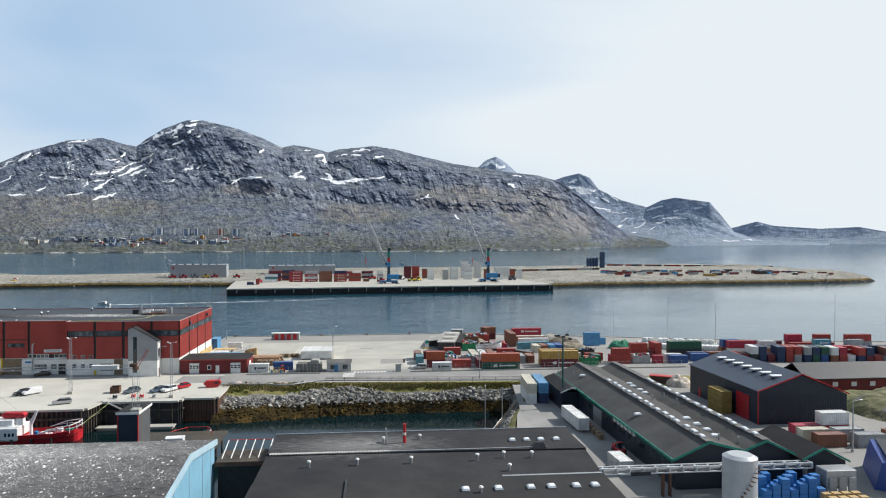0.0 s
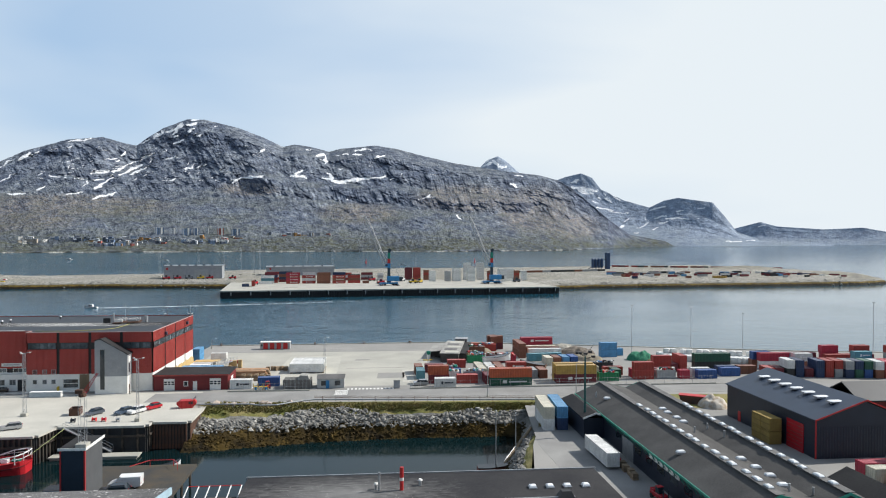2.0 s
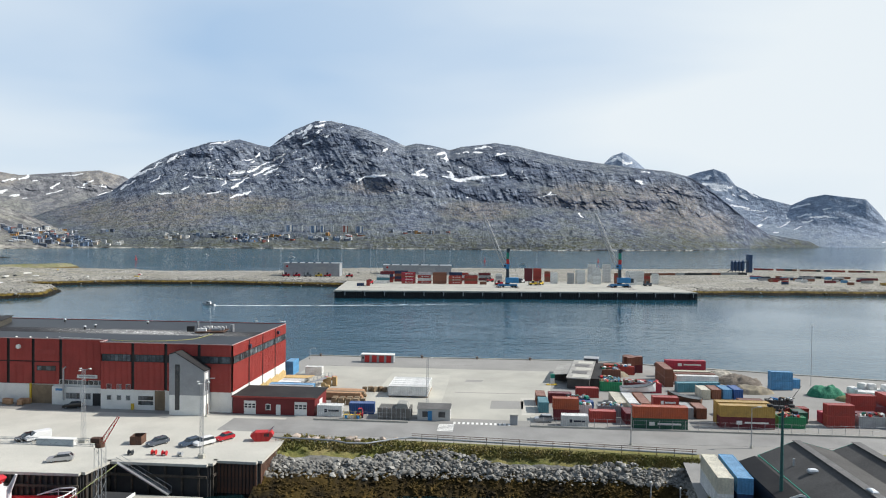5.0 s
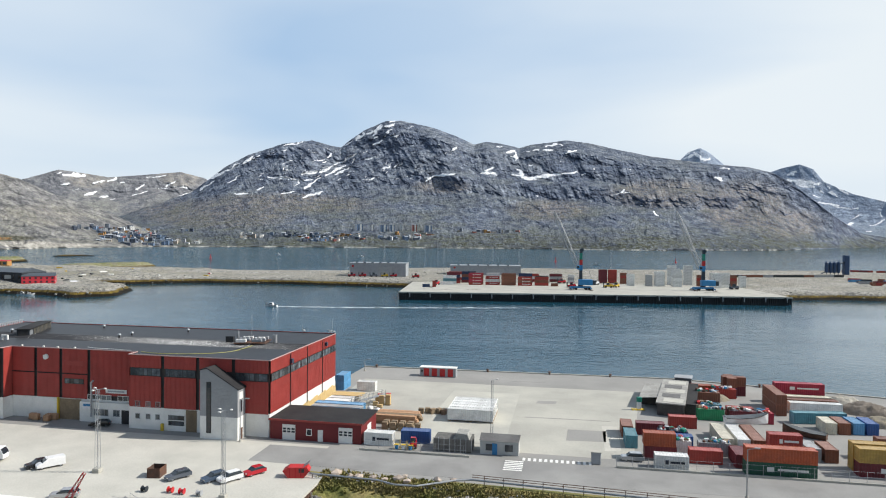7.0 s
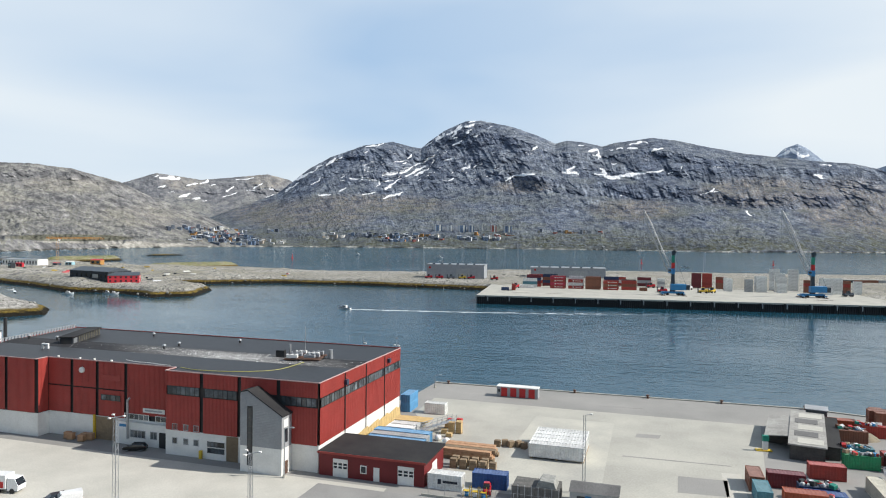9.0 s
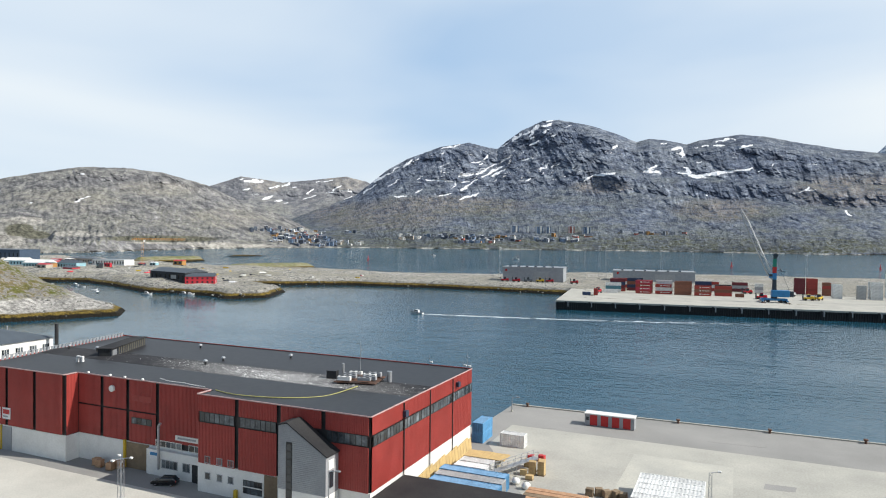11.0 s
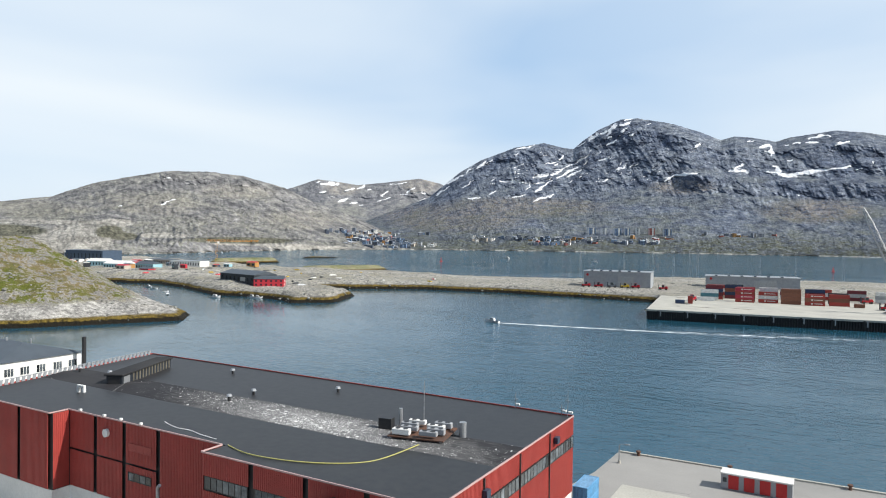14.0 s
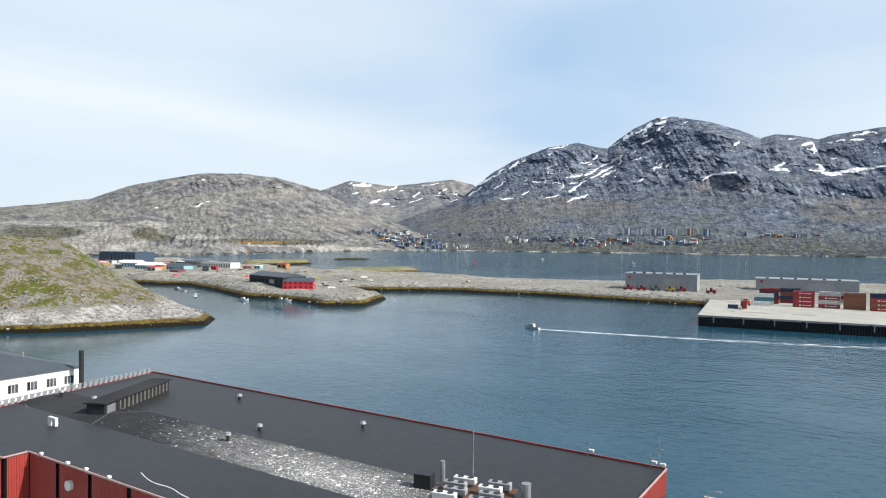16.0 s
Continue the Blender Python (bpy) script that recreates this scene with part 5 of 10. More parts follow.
def container_meshes(L, colour):
    """The shared meshes of one kind of container: length, colour. Its foot is at the front left corner."""
    key = (L, colour)
    if key in CMESH:
        return CMESH[key]
    W, H = 2.44, 2.59
    c = PAINTS[colour]
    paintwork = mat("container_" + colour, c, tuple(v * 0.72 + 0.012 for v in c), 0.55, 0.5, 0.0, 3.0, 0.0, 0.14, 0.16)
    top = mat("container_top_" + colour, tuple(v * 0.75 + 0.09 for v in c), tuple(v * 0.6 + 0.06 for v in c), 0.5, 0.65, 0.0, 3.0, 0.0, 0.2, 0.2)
    bm = bmesh.new()
    e, r = 0.07, 0.5
    ribbed(bm, (0.15, e), (L - 0.15, e), 0.16, H - 0.1, r, 0.045)
    ribbed(bm, (L - 0.15, W - e), (0.15, W - e), 0.16, H - 0.1, r, 0.045)
    ribbed(bm, (e, W - 0.15), (e, 0.15), 0.16, H - 0.1, r, 0.045)
    body = mesh_of("shell", bm, paintwork)
    bm = bmesh.new()
    for x in (0, L - 0.16):
        for y in (0, W - 0.16):
            box(bm, x, x + 0.16, y, y + 0.16, 0, H)
    for z0, z1 in ((0, 0.16), (H - 0.12, H)):
        for y in (0, W - 0.12):
            box(bm, 0.16, L - 0.16, y, y + 0.12, z0, z1)
        for x in (0, L - 0.12):
            box(bm, x, x + 0.12, 0.16, W - 0.16, z0, z1)
    frm = mesh_of("frame", bm, paintwork)
    bm = bmesh.new()
    n = max(8, int(L / 0.6))
    pts = []
    for i in range(n):
        x = 0.12 + (L - 0.24) * i / n
        w = (L - 0.24) / n
        pts += [(x, H - 0.07), (x + w * 0.4, H - 0.07), (x + w * 0.5, H - 0.03), (x + w * 0.9, H - 0.03)]
    pts.append((L - 0.12, H - 0.07))
    va = [bm.verts.new((x, 0.12, z)) for x, z in pts]
    vb = [bm.verts.new((x, W - 0.12, z)) for x, z in pts]
    for i in range(len(pts) - 1):
        bm.faces.new((va[i], va[i + 1], vb[i + 1], vb[i]))
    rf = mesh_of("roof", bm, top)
    bm = bmesh.new()
    box(bm, L - 0.08, L - 0.035, 0.17, W / 2 - 0.01, 0.17, H - 0.13)
    for y in (0.45, 0.85):
        tube(bm, (L - 0.01, y, 0.2), (L - 0.01, y, H - 0.15), 0.022, seg=5)
    dr = mesh_of("door", bm, paintwork)
    CMESH[key] = (body, frm, rf, dr)
    return CMESH[key]


def container(x, y, L, colour, z=0.0, rz=0.0, group="containers in the yard", place="in the yard", mark=None):
    """A freight container; x, y: its front left corner; mark: a plain bar in the place of lettering."""
    size = "short" if L < 8 else "long"
    ob = thing("freight_container", pose(x, y, z, 0, 0, rz) @ Matrix.Translation((L * 0.05, 0.12, 0)) @ Matrix.Scale(0.9, 4), f"{size} {WORDS[colour]} corrugated steel freight container {place}", "container", group)
    body, frm, rf, dr = container_meshes(L, colour)
    shared("shell", body, ob, Matrix())
    shared("frame", frm, ob, Matrix())
    shared("roof", rf, ob, Matrix())
    shared("door", dr, ob, Matrix())
    shared("door", dr, ob, Matrix.Translation((0, 1.11, 0)))
    if mark:
        c = {"white": WHITE, "navy": NAVY, "red": RED_TRIM}[mark]
        part("lettering", bx(L * 0.45, L * 0.88, -0.012, 0.018, 1.15, 1.55), c, ob, "plain bar in the place of lettering")
        part("emblem", bx(L * 0.30, L * 0.40, -0.012, 0.018, 0.9, 1.75), c, ob)
    return ob


S, LG = 6.06, 12.19
H1 = 2.34
YARDSET = [
    # front row by the fence
    (10.6, 187.9, S, "white", 0, 0, "navy"), (16.9, 192.2, S, "red", 0, 0, None), (9.4, 193.0, S, "maroon", 0, 0, None), (9.2, 192.8, S, "orange", 1, 0, None), (24.7, 187.9, LG, "green", 0, 0, "white"), (24.7, 187.8, LG, "orange", 1, 0, None),
    (12.6, 197.2, S, "white", 0, 0, None), (13.4, 200.2, S, "blue", 0, 0, None), (13.0, 203.2, S, "navy", 0, 0, None), (9.2, 198.5, S, "teal", 0, 90, None), (9.0, 205, S, "rust", 0, 90, None), (9.4, 208, S, "maroon", 0, 0, None), (19.3, 197.0, S, "grey", 0, 0, None),
    (16.6, 214.5, S, "red", 0, 0, None), (23.6, 222.2, S, "brightgreen", 0, 0, None), (30.0, 222.0, S, "maroon", 0, 0, None), (30.2, 225.0, S, "red", 0, 0, None), (36.2, 221.6, 3.0, "crimson", 0, 0, None), (24, 227, S, "teal", 0, 0, None),
    (26.8, 190.9, S, "maroon", 0, 90, None), (29.6, 192, S, "white", 0, 90, None), (26.5, 200, LG, "cream", 0, 90, None), (29.3, 200, LG, "white", 0, 90, None), (32.0, 200, LG, "rust", 0, 90, None), (31.0, 196.6, S, "red", 1, 0, "white"), (31.0, 196.6, S, "rust", 0, 0, None),
    (26.3, 247.0, S, "orange", 0, 0, None), (34.0, 247.6, S, "maroon", 0, 0, None), (34.0, 247.6, S, "rust", 1, 0, None), (37.4, 245.6, S, "rust", 1, 90, None), (37.4, 245.6, S, "navy", 0, 90, None), (31, 244, S, "red", 0, 0, None), (26.2, 239, S, "rust", 0, 0, None),
    (44.6, 243.0, LG, "crimson", 0, 0, "white"), (44.6, 243.0, LG, "crimson", 1, 0, "white"), (44.0, 229.0, LG, "rust", 0, 90, None), (44.0, 229.0, LG, "rust", 1, 90, None), (45.0, 239.5, LG, "cream", 0, 0, None), (45.2, 236.2, LG, "rust", 0, 0, None), (45, 233, LG, "white", 0, 0, None),
    (42.9, 223.2, LG, "teal", 0, 8, None), (49.5, 216.0, S, "cream", 0, 90, None), (52.2, 216.5, S, "rust", 0, 90, None), (54.9, 216.9, S, "skyblue", 0, 90, None), (57.6, 217.2, S, "blue", 0, 90, None),
    (43.0, 190.9, LG, "maroon", 0, 0, "white"), (43.0, 190.9, LG, "yellow", 1, 0, None), (43.2, 194.0, LG, "yellow", 0, 0, None), (43.2, 194.0, LG, "yellow", 1, 0, None), (43.0, 197.2, S, "rust", 0, 90, None), (40.2, 197.2, S, "grey", 0, 90, None), (55.5, 192.2, S, "brightgreen", 0, 0, None), (47, 201, LG, "cream", 0, 0, None),
    (52.5, 206.5, S, "rust", 0, 0, None), (59, 206.8, S, "black", 0, 0, None), (59.5, 200, S, "red", 0, 0, None), (66, 193.9, S, "red", 0, 0, None), (66, 193.9, S, "red", 1, 0, None), (63.5, 196, S, "green", 0, 90, None), (66.2, 196.9, S, "crimson", 0, 0, None), (72.4, 194.2, S, "grey", 0, 0, None), (72.6, 197.4, S, "maroon", 0, 0, None),
    (75.4, 203.6, S, "red", 0, 0, None), (75.4, 203.6, S, "red", 1, 0, None), (83.2, 203.3, S, "maroon", 0, 90, None), (85.9, 203.3, S, "red", 1, 90, None), (85.9, 203.3, S, "red", 0, 90, None), (88.9, 206.2, LG, "black", 0, 0, None), (88.9, 206.2, LG, "green", 1, 0, None), (84, 193.4, S, "blue", 0, 0, None), (79.2, 193.8, 3.0, "crimson", 0, 0, None),
    (83.6, 196.4, S, "white", 0, 0, None), (92.2, 196.1, S, "blue", 0, 0, None), (92.4, 199.0, S, "navy", 0, 0, None), (98.6, 198.8, S, "rust", 0, 0, None), (68.4, 229.4, S, "skyblue", 0, 0, None), (68.4, 229.4, S, "skyblue", 1, 0, None), (71.4, 231.9, S, "skyblue", 0, 0, None),
]
for x, y, L, c, lv, rz, mk in YARDSET:
    container(x, y, L, c, lv * H1 + 0.02, rz, mark=mk)
rng = random.Random(11)
RIGHT = ["red", "red", "crimson", "navy", "blue", "grey", "rust", "maroon", "white", "black", "teal", "red"]
for row, (x0, y0, n) in enumerate(((109.0, 205.5, 6), (108.5, 208.6, 6), (126, 216, 4), (127, 219.2, 4), (128, 193.5, 4))):
    for k in range(n):
        L = S if (k + row) % 3 else LG
        for lv in range(1 + (rng.random() < 0.62)):
            if rng.random() < 0.92 or lv == 0:
                container(x0 + k * 10.4 + rng.uniform(-0.3, 0.3), y0 - k * 0.9 + rng.uniform(-0.25, 0.25), L if L == S else 10.0, rng.choice(RIGHT), lv * H1 + 0.02, rng.uniform(-1, 1), mark="white" if rng.random() < 0.2 else None)
EAST = ["red", "maroon", "black", "navy", "maroon", "navy", "red", "grey", "navy", "green", "blue", "rust", "red", "white", "navy", "maroon", "red", "grey"]
EAST_UP = [None, None, "white", "navy", None, "navy", "red", "red", "grey", "navy", "green", "white", "crimson", None, "red", "navy", None, "rust"]
for k, (low, high) in enumerate(zip(EAST, EAST_UP)):       # a row with their ends to the road, two high
    x, y = 107.4 + k * 2.62, 194.5 - k * 0.45 + 0.3 * math.sin(k * 2.1)
    container(x, y, S, low, 0.02, 81, "containers in the east yard", "standing end-on in a row")
    if high:
        container(x, y, S, high, 0.02 + H1, 81, "containers in the east yard", "standing end-on in a row")
# by the annex and the warehouse
container(-41.4, 190.2, S, "white", 0.02, 0, "containers by the annex", "beside the annex", "navy")
container(-34.9, 192.6, S, "blue", 0.02, 3, "containers by the annex", "beside a timber stack")
container(-58.4, 204.4, LG, "skyblue", 0.02, 0, "containers by the warehouse", "against the warehouse wall")
container(-58.6, 206.95, LG, "grey", 0.02, 0, "containers by the warehouse", "against the warehouse wall")
container(-58.9, 209.5, LG, "skyblue", 0.02, 0, "containers by the warehouse", "against the warehouse wall")
for y in (212.1, 214.6):
    container(-57.2, y, S, "white", 0.02, 0, "containers by the warehouse", "against the warehouse wall")
container(-57.0, 217.3, S, "cream", 0.02, 0, "containers by the warehouse", "under a plywood deck")
for z in (0.02, 1.82):                              # two lower boxes, one on the other
    container(-58.9, 231.4, S, "skyblue", z, 90, "containers by the warehouse", "at the quay corner").scale.z = 0.76
container(-56.0, 231.9, 5.2, "white", 0.02, 0, "containers by the warehouse", "near the quay")
for i in range(5):                                  # five long white boxes side by side
    container(-29.2, 209.4 + 2.215 * i, 10.6, "white", 0.35, 0, "white boxes in the yard", "on low blocks")
bm = bmesh.new()
for x in (-28.5, -24, -19.6):
    box(bm, x, x + 0.5, 209.6, 220.2, 0.012, 0.36)
tagged(part("timber_block", bm, TIMBER), "weathered timber bearers under the white boxes", "timber")
# by the pool
container(31.5, 146.2, LG, "white", 0.02, 86, "containers by the long shed", "beside the lane")
container(31.5, 146.2, LG, "cream", 0.02 + H1, 86, "containers by the long shed", "beside the lane")
container(34.3, 146.4, LG, "navy", 0.02, 86, "containers by the long shed", "beside the lane")
container(34.3, 146.4, LG, "skyblue", 0.02 + H1, 86, "containers by the long shed", "beside the lane")
container(36.3, 122.5, LG, "white", 0.5, 92, "containers by the long shed", "by the shed")
container(35.7, 98.5, S, "white", 0.02, 92, "containers by the long shed", "by the shed wall")
container(73.4, 113.0, S, "cream", 0.02, 0, "containers by the navy hall", "beside the navy hall")
container(73.4, 115.8, LG, "crimson", 0.02, 0, "containers by the navy hall", "beside the navy hall")
container(79.8, 112.6, S, "grey", 0.02, 0, "containers by the navy hall", "beside the navy hall")
container(79.0, 115.6, S, "white", 0.02 + H1, 0, "containers by the navy hall", "beside the navy hall")
container(74.2, 109.6, S, "rust", 0.02, 0, "containers by the navy hall", "beside the navy hall")
container(81.4, 109.0, S, "grey", 0.02, 0, "containers by the navy hall", "beside the navy hall")
container(88.6, 110.4, S, "rust", 0.02, 0, "containers by the navy hall", "beside the navy hall")

# striped unit on the quay
su = thing("storage_unit", pose(-44.2, 253.2, 0.02), "long white storage unit with red door panels on the quay", "storage unit")
part("shell", bx(0, 10.1, 0, 2.6, 0, 2.35, bevel=0.04), GREY_CLAD, su)
part("roof", bx(-0.1, 10.2, -0.1, 2.7, 2.352, 2.55), WHITE, su)
for i in range(4):
    part("panel", bx(1.1 + i * 2.25, 2.6 + i * 2.25, -0.05, -0.002, 0.12, 2.25), RED_TRIM, su, "red roller door")
part("window", bx(0.3, 0.85, -0.05, -0.002, 1.1, 1.8), GLASS, su)


# ---- cars ----
def loft(bm, rings):
    """Skins rings of equal length, closed at both ends."""
    vs = [[bm.verts.new(p) for p in r] for r in rings]
    n = len(vs[0])
    for a, b in zip(vs, vs[1:]):
        for i in range(n):
            bm.faces.new((a[i], a[(i + 1) % n], b[(i + 1) % n], b[i]))
    bm.faces.new(vs[0][::-1])
    bm.faces.new(vs[-1])
    bmesh.ops.recalc_face_normals(bm, faces=bm.faces[:])
    return bm


WHEEL = None


def wheel_meshes():
    global WHEEL
    if WHEEL is None:
        bm = tube(bmesh.new(), (0, -0.11, 0), (0, 0.11, 0), 0.33, seg=16)
        t = mesh_of("tyre", bm, RUBBER)
        bm = tube(bmesh.new(), (0, -0.12, 0), (0, 0.12, 0), 0.2, seg=10)
        WHEEL = (t, mesh_of("rim", bm, STEEL))
    return WHEEL


def car(x, y, rz, shape, material, label, group="cars parked on the pier", s=1.0):
    """A parked car; shape: its side line as (x, z) of the body and of the glass house."""
    ob = thing("car", pose(x, y, 0.03, 0, 0, rz) @ Matrix.Translation((0.35, 0, 0)) @ Matrix.Scale(0.85, 4), label, "car", group)
    L, W, low, house = shape
    bm = bmesh.new()
    rings = []
    for w, inset in ((-W / 2, 0.06), (-W / 2 + 0.08, 0.0), (W / 2 - 0.08, 0.0), (W / 2, 0.06)):
        cx, cz = L / 2, 0.6
        rings.append([(px + (cx - px) * inset * 0.4, w, pz + (cz - pz) * inset) for px, pz in low])
    loft(bm, rings)
    part("body", bm, material, ob)
    bm = bmesh.new()
    rings = []
    for w, k in ((-W / 2 + 0.07, 0), (-W / 2 + 0.22, 1), (W / 2 - 0.22, 1), (W / 2 - 0.07, 0)):
        rings.append([(px, w, pz if k or pz < low[2][1] + 0.1 else pz - 0.18) for px, pz in house])
    loft(bm, rings)
    part("glass_house", bm, GLASS, ob, "dark car glazing")
    tz = max(p[1] for p in house)
    xs = [p[0] for p in house if p[1] > tz - 0.12]
    part("roof", bx(min(xs) - 0.05, max(xs) + 0.05, -W / 2 + 0.2, W / 2 - 0.2, tz - 0.03, tz + 0.05, bevel=0.03), material, ob)
    for a, b in ((0.9, -1), (0.9, 1), (L - 0.85, -1), (L - 0.85, 1)):
        t, r = wheel_meshes()
        w = shared("wheel", t, ob, pose(a, b * (W / 2 - 0.13), 0.33))
        shared("rim", r, w, Matrix())
    for b in (-1, 1):
        part("headlight", bx(-0.02, 0.06, b * (W / 2 - 0.35) - 0.16, b * (W / 2 - 0.35) + 0.16, 0.62, 0.76), WHITE, ob)
        part("tail_light", bx(L - 0.05, L + 0.015, b * (W / 2 - 0.2) - 0.09, b * (W / 2 - 0.2) + 0.09, 0.75, 0.98), RED_TRIM, ob)
    return ob


HATCH = (4.3, 1.8, [(0, 0.3), (0, 0.75), (0.3, 0.88), (1.1, 0.98), (3.9, 1.0), (4.3, 0.85), (4.3, 0.3)], [(1.05, 0.96), (1.75, 1.45), (3.5, 1.48), (4.15, 0.98)])
ESTATE = (4.7, 1.82, [(0, 0.3), (0, 0.75), (0.3, 0.88), (1.2, 0.98), (4.3, 1.02), (4.7, 0.9), (4.7, 0.3)], [(1.15, 0.96), (1.95, 1.5), (4.1, 1.52), (4.6, 1.0)])
SUV = (4.6, 1.9, [(0, 0.35), (0, 0.9), (0.3, 1.02), (1.1, 1.1), (4.3, 1.12), (4.6, 1.0), (4.6, 0.35)], [(1.05, 1.08), (1.75, 1.68), (4.0, 1.72), (4.5, 1.1)])
VAN = (5.0, 1.95, [(0, 0.35), (0, 0.85), (0.4, 1.05), (1.0, 1.2), (1.9, 1.95), (5.0, 1.98), (5.0, 0.35)], [(0.95, 1.16), (1.7, 1.9), (1.95, 1.96), (2.3, 1.2)])
C_SILVER = paint("silver_car_paint", (0.5, 0.51, 0.52), 0.25, metal=0.5)
C_GREY = paint("grey_car_paint", (0.13, 0.15, 0.18), 0.25, metal=0.4)
C_BLUEGREY = paint("blue_grey_car_paint", (0.10, 0.14, 0.20), 0.25, metal=0.4)
C_BLACK = paint("black_car_paint", (0.012, 0.013, 0.015), 0.2)
C_RED = paint("red_car_paint", (0.45, 0.02, 0.03), 0.25)
C_WHITE = paint("white_car_paint", (0.78, 0.78, 0.77), 0.3)
car(-91.4, 165.2, 58, ESTATE, C_BLACK, "black estate car parked on the pier")
car(-89.8, 165.6, 52, VAN, C_WHITE, "white panel van parked on the pier")
car(-66.0, 165.2, 58, ESTATE, C_GREY, "dark grey estate car parked on the pier")
car(-60.0, 165.6, 58, ESTATE, C_BLUEGREY, "blue-grey estate car parked on the pier")
car(-57.4, 165.9, 58, SUV, C_WHITE, "white pickup parked on the pier")
car(-54.9, 169.6, 58, HATCH, C_RED, "small red car parked on the pier")
car(-78.6, 155.6, 24, ESTATE, C_SILVER, "silver estate car near the pier edge")
car(-98.6, 189.6, 20, ESTATE, C_BLACK, "black car beside the warehouse door")
car(5.2, 191.4, 2, SUV, C_SILVER, "pale silver car at the yard gate")

# delivery truck at the left of the pier
tr = thing("box_truck", pose(-104.6, 167.3, 0.03, 0, 0, 14) @ Matrix.Scale(0.85, 4), "white delivery truck with red panels on the pier", "truck")
part("cab", loft(bmesh.new(), [[(6.0, w, 0.5), (7.9, w, 0.5), (8.0, w, 1.4), (7.4, w, 2.6), (6.0, w, 2.7)] for w in (-1.1, 1.1)]), C_WHITE, tr)
part("windscreen", loft(bmesh.new(), [[(8.02, w, 1.45), (7.45, w, 2.5), (7.3, w, 2.5), (7.9, w, 1.45)] for w in (-1.0, 1.0)]), GLASS, tr)
part("cargo_box", bx(0, 5.8, -1.2, 1.2, 0.8, 3.2, bevel=0.04), C_WHITE, tr)
part("side_panel", bx(0.3, 5.4, -1.23, -1.202, 1.0, 2.1), RED_TRIM, tr, "red advertising panel")
for a in (1.2, 4.4, 6.9):
    for b in (-1.0, 1.0):
        t, r = wheel_meshes()
        w = shared("wheel", t, tr, pose(a, b, 0.45) @ Matrix.Scale(1.35, 4))

# red skip and brown waste bin on the pier
sk = thing("skip", pose(-48.6, 170.6, 0.02, 0, 0, 12), "red steel waste skip with sloping ends", "skip")
bm = bmesh.new()
profile(bm, [(0.9, 0), (3.4, 0), (4.3, 1.1), (3.9, 1.7), (0.9, 1.7), (0, 1.1)], 0, 1.9)
part("tub", bm, RED_TRIM, sk)
for i in range(3):
    part("rib", bx(1.1 + i * 0.9, 1.2 + i * 0.9, -0.06, -0.002, 0.05, 1.65), C_RED, sk)
part("flap", bx(2.6, 3.5, -0.04, -0.002, 0.9, 1.5), BLACK, sk)
part("lid", slab(bmesh.new(), [(3.3, 0.1, 1.75), (4.2, 0.1, 2.4), (4.2, 1.8, 2.4), (3.3, 1.8, 1.75)], 0.06), STEEL, sk)
wb = thing("waste_bin", pose(-69.6, 166.2, 0.02, 0, 0, 8) @ Matrix.Scale(0.8, 4), "open rust-brown steel waste container", "waste container")
bm = bmesh.new()
for a in ((0, 2.6, 0, 0.08), (0, 2.6, 3.0, 3.08), (0, 0.08, 0.08, 3.0), (2.52, 2.6, 0.08, 3.0)):
    box(bm, *a, 0, 1.9)
box(bm, 0.08, 2.52, 0.08, 3.0, 0.0, 0.1)
part("tub", bm, RUST, wb)
for i in range(4):
    part("rib", bx(0.3 + i * 0.65, 0.38 + i * 0.65, -0.06, -0.002, 0.05, 1.85), RUST, wb)


# ---- lattice masts and lamps ----
def lattice_tower(bm, x, y, z0, z1, w0, w1, step):
    n = max(2, int((z1 - z0) / step))
    for sx in (-1, 1):
        for sy in (-1, 1):
            tube(bm, (x + sx * w0 / 2, y + sy * w0 / 2, z0), (x + sx * w1 / 2, y + sy * w1 / 2, z1), 0.034, seg=4)
    for i in range(n):
        a, b = i / n, (i + 1) / n
        wa, wb_ = w0 + (w1 - w0) * a, w0 + (w1 - w0) * b
        za, zb = z0 + (z1 - z0) * a, z0 + (z1 - z0) * b
        s = 1 if i % 2 else -1
        for sx, sy, tx, ty in ((-1, -1, 1, -1), (1, -1, 1, 1), (1, 1, -1, 1), (-1, 1, -1, -1)):
            if s > 0:
                sx, sy, tx, ty = tx, ty, sx, sy
            tube(bm, (x + sx * wa / 2, y + sy * wa / 2, za), (x + tx * wb_ / 2, y + ty * wb_ / 2, zb), 0.016, seg=3)
    return bm


def light_mast(x, y, h, w, label, group="light masts", heads=3):
    ob = thing("light_mast", pose(x, y, 0.01), label, "light mast", group)
    part("footing", bx(-w, w, -w, w, 0, 0.7, bevel=0.05), CONCRETE, ob)
    part("mast", lattice_tower(bmesh.new(), 0, 0, 0.7, h, w, w * 0.7, w * 1.1), STEEL, ob)
    for i in range(heads):
        a = 2 * math.pi * i / heads + 0.5
        bm = tube(bmesh.new(), (0, 0, h), (math.cos(a) * 1.0, math.sin(a) * 1.0, h + 0.1), 0.05, seg=5)
        arm = part("arm", bm, STEEL, ob)
        part("lamp_head", bx(math.cos(a) * 1.1 - 0.2, math.cos(a) * 1.1 + 0.2, math.sin(a) * 1.1 - 0.16, math.sin(a) * 1.1 + 0.16, h, h + 0.2, bevel=0.05), WHITE, arm)
    return ob


light_mast(-79.0, 167.0, 13.5, 0.6, "tall galvanised lattice light mast on the pier")
light_mast(-53.6, 160.9, 13.0, 0.5, "tall galvanised lattice light mast at the pier edge")
light_mast(-17.8, 196.0, 12.0, 0.45, "slim lattice light mast in the yard", heads=1)


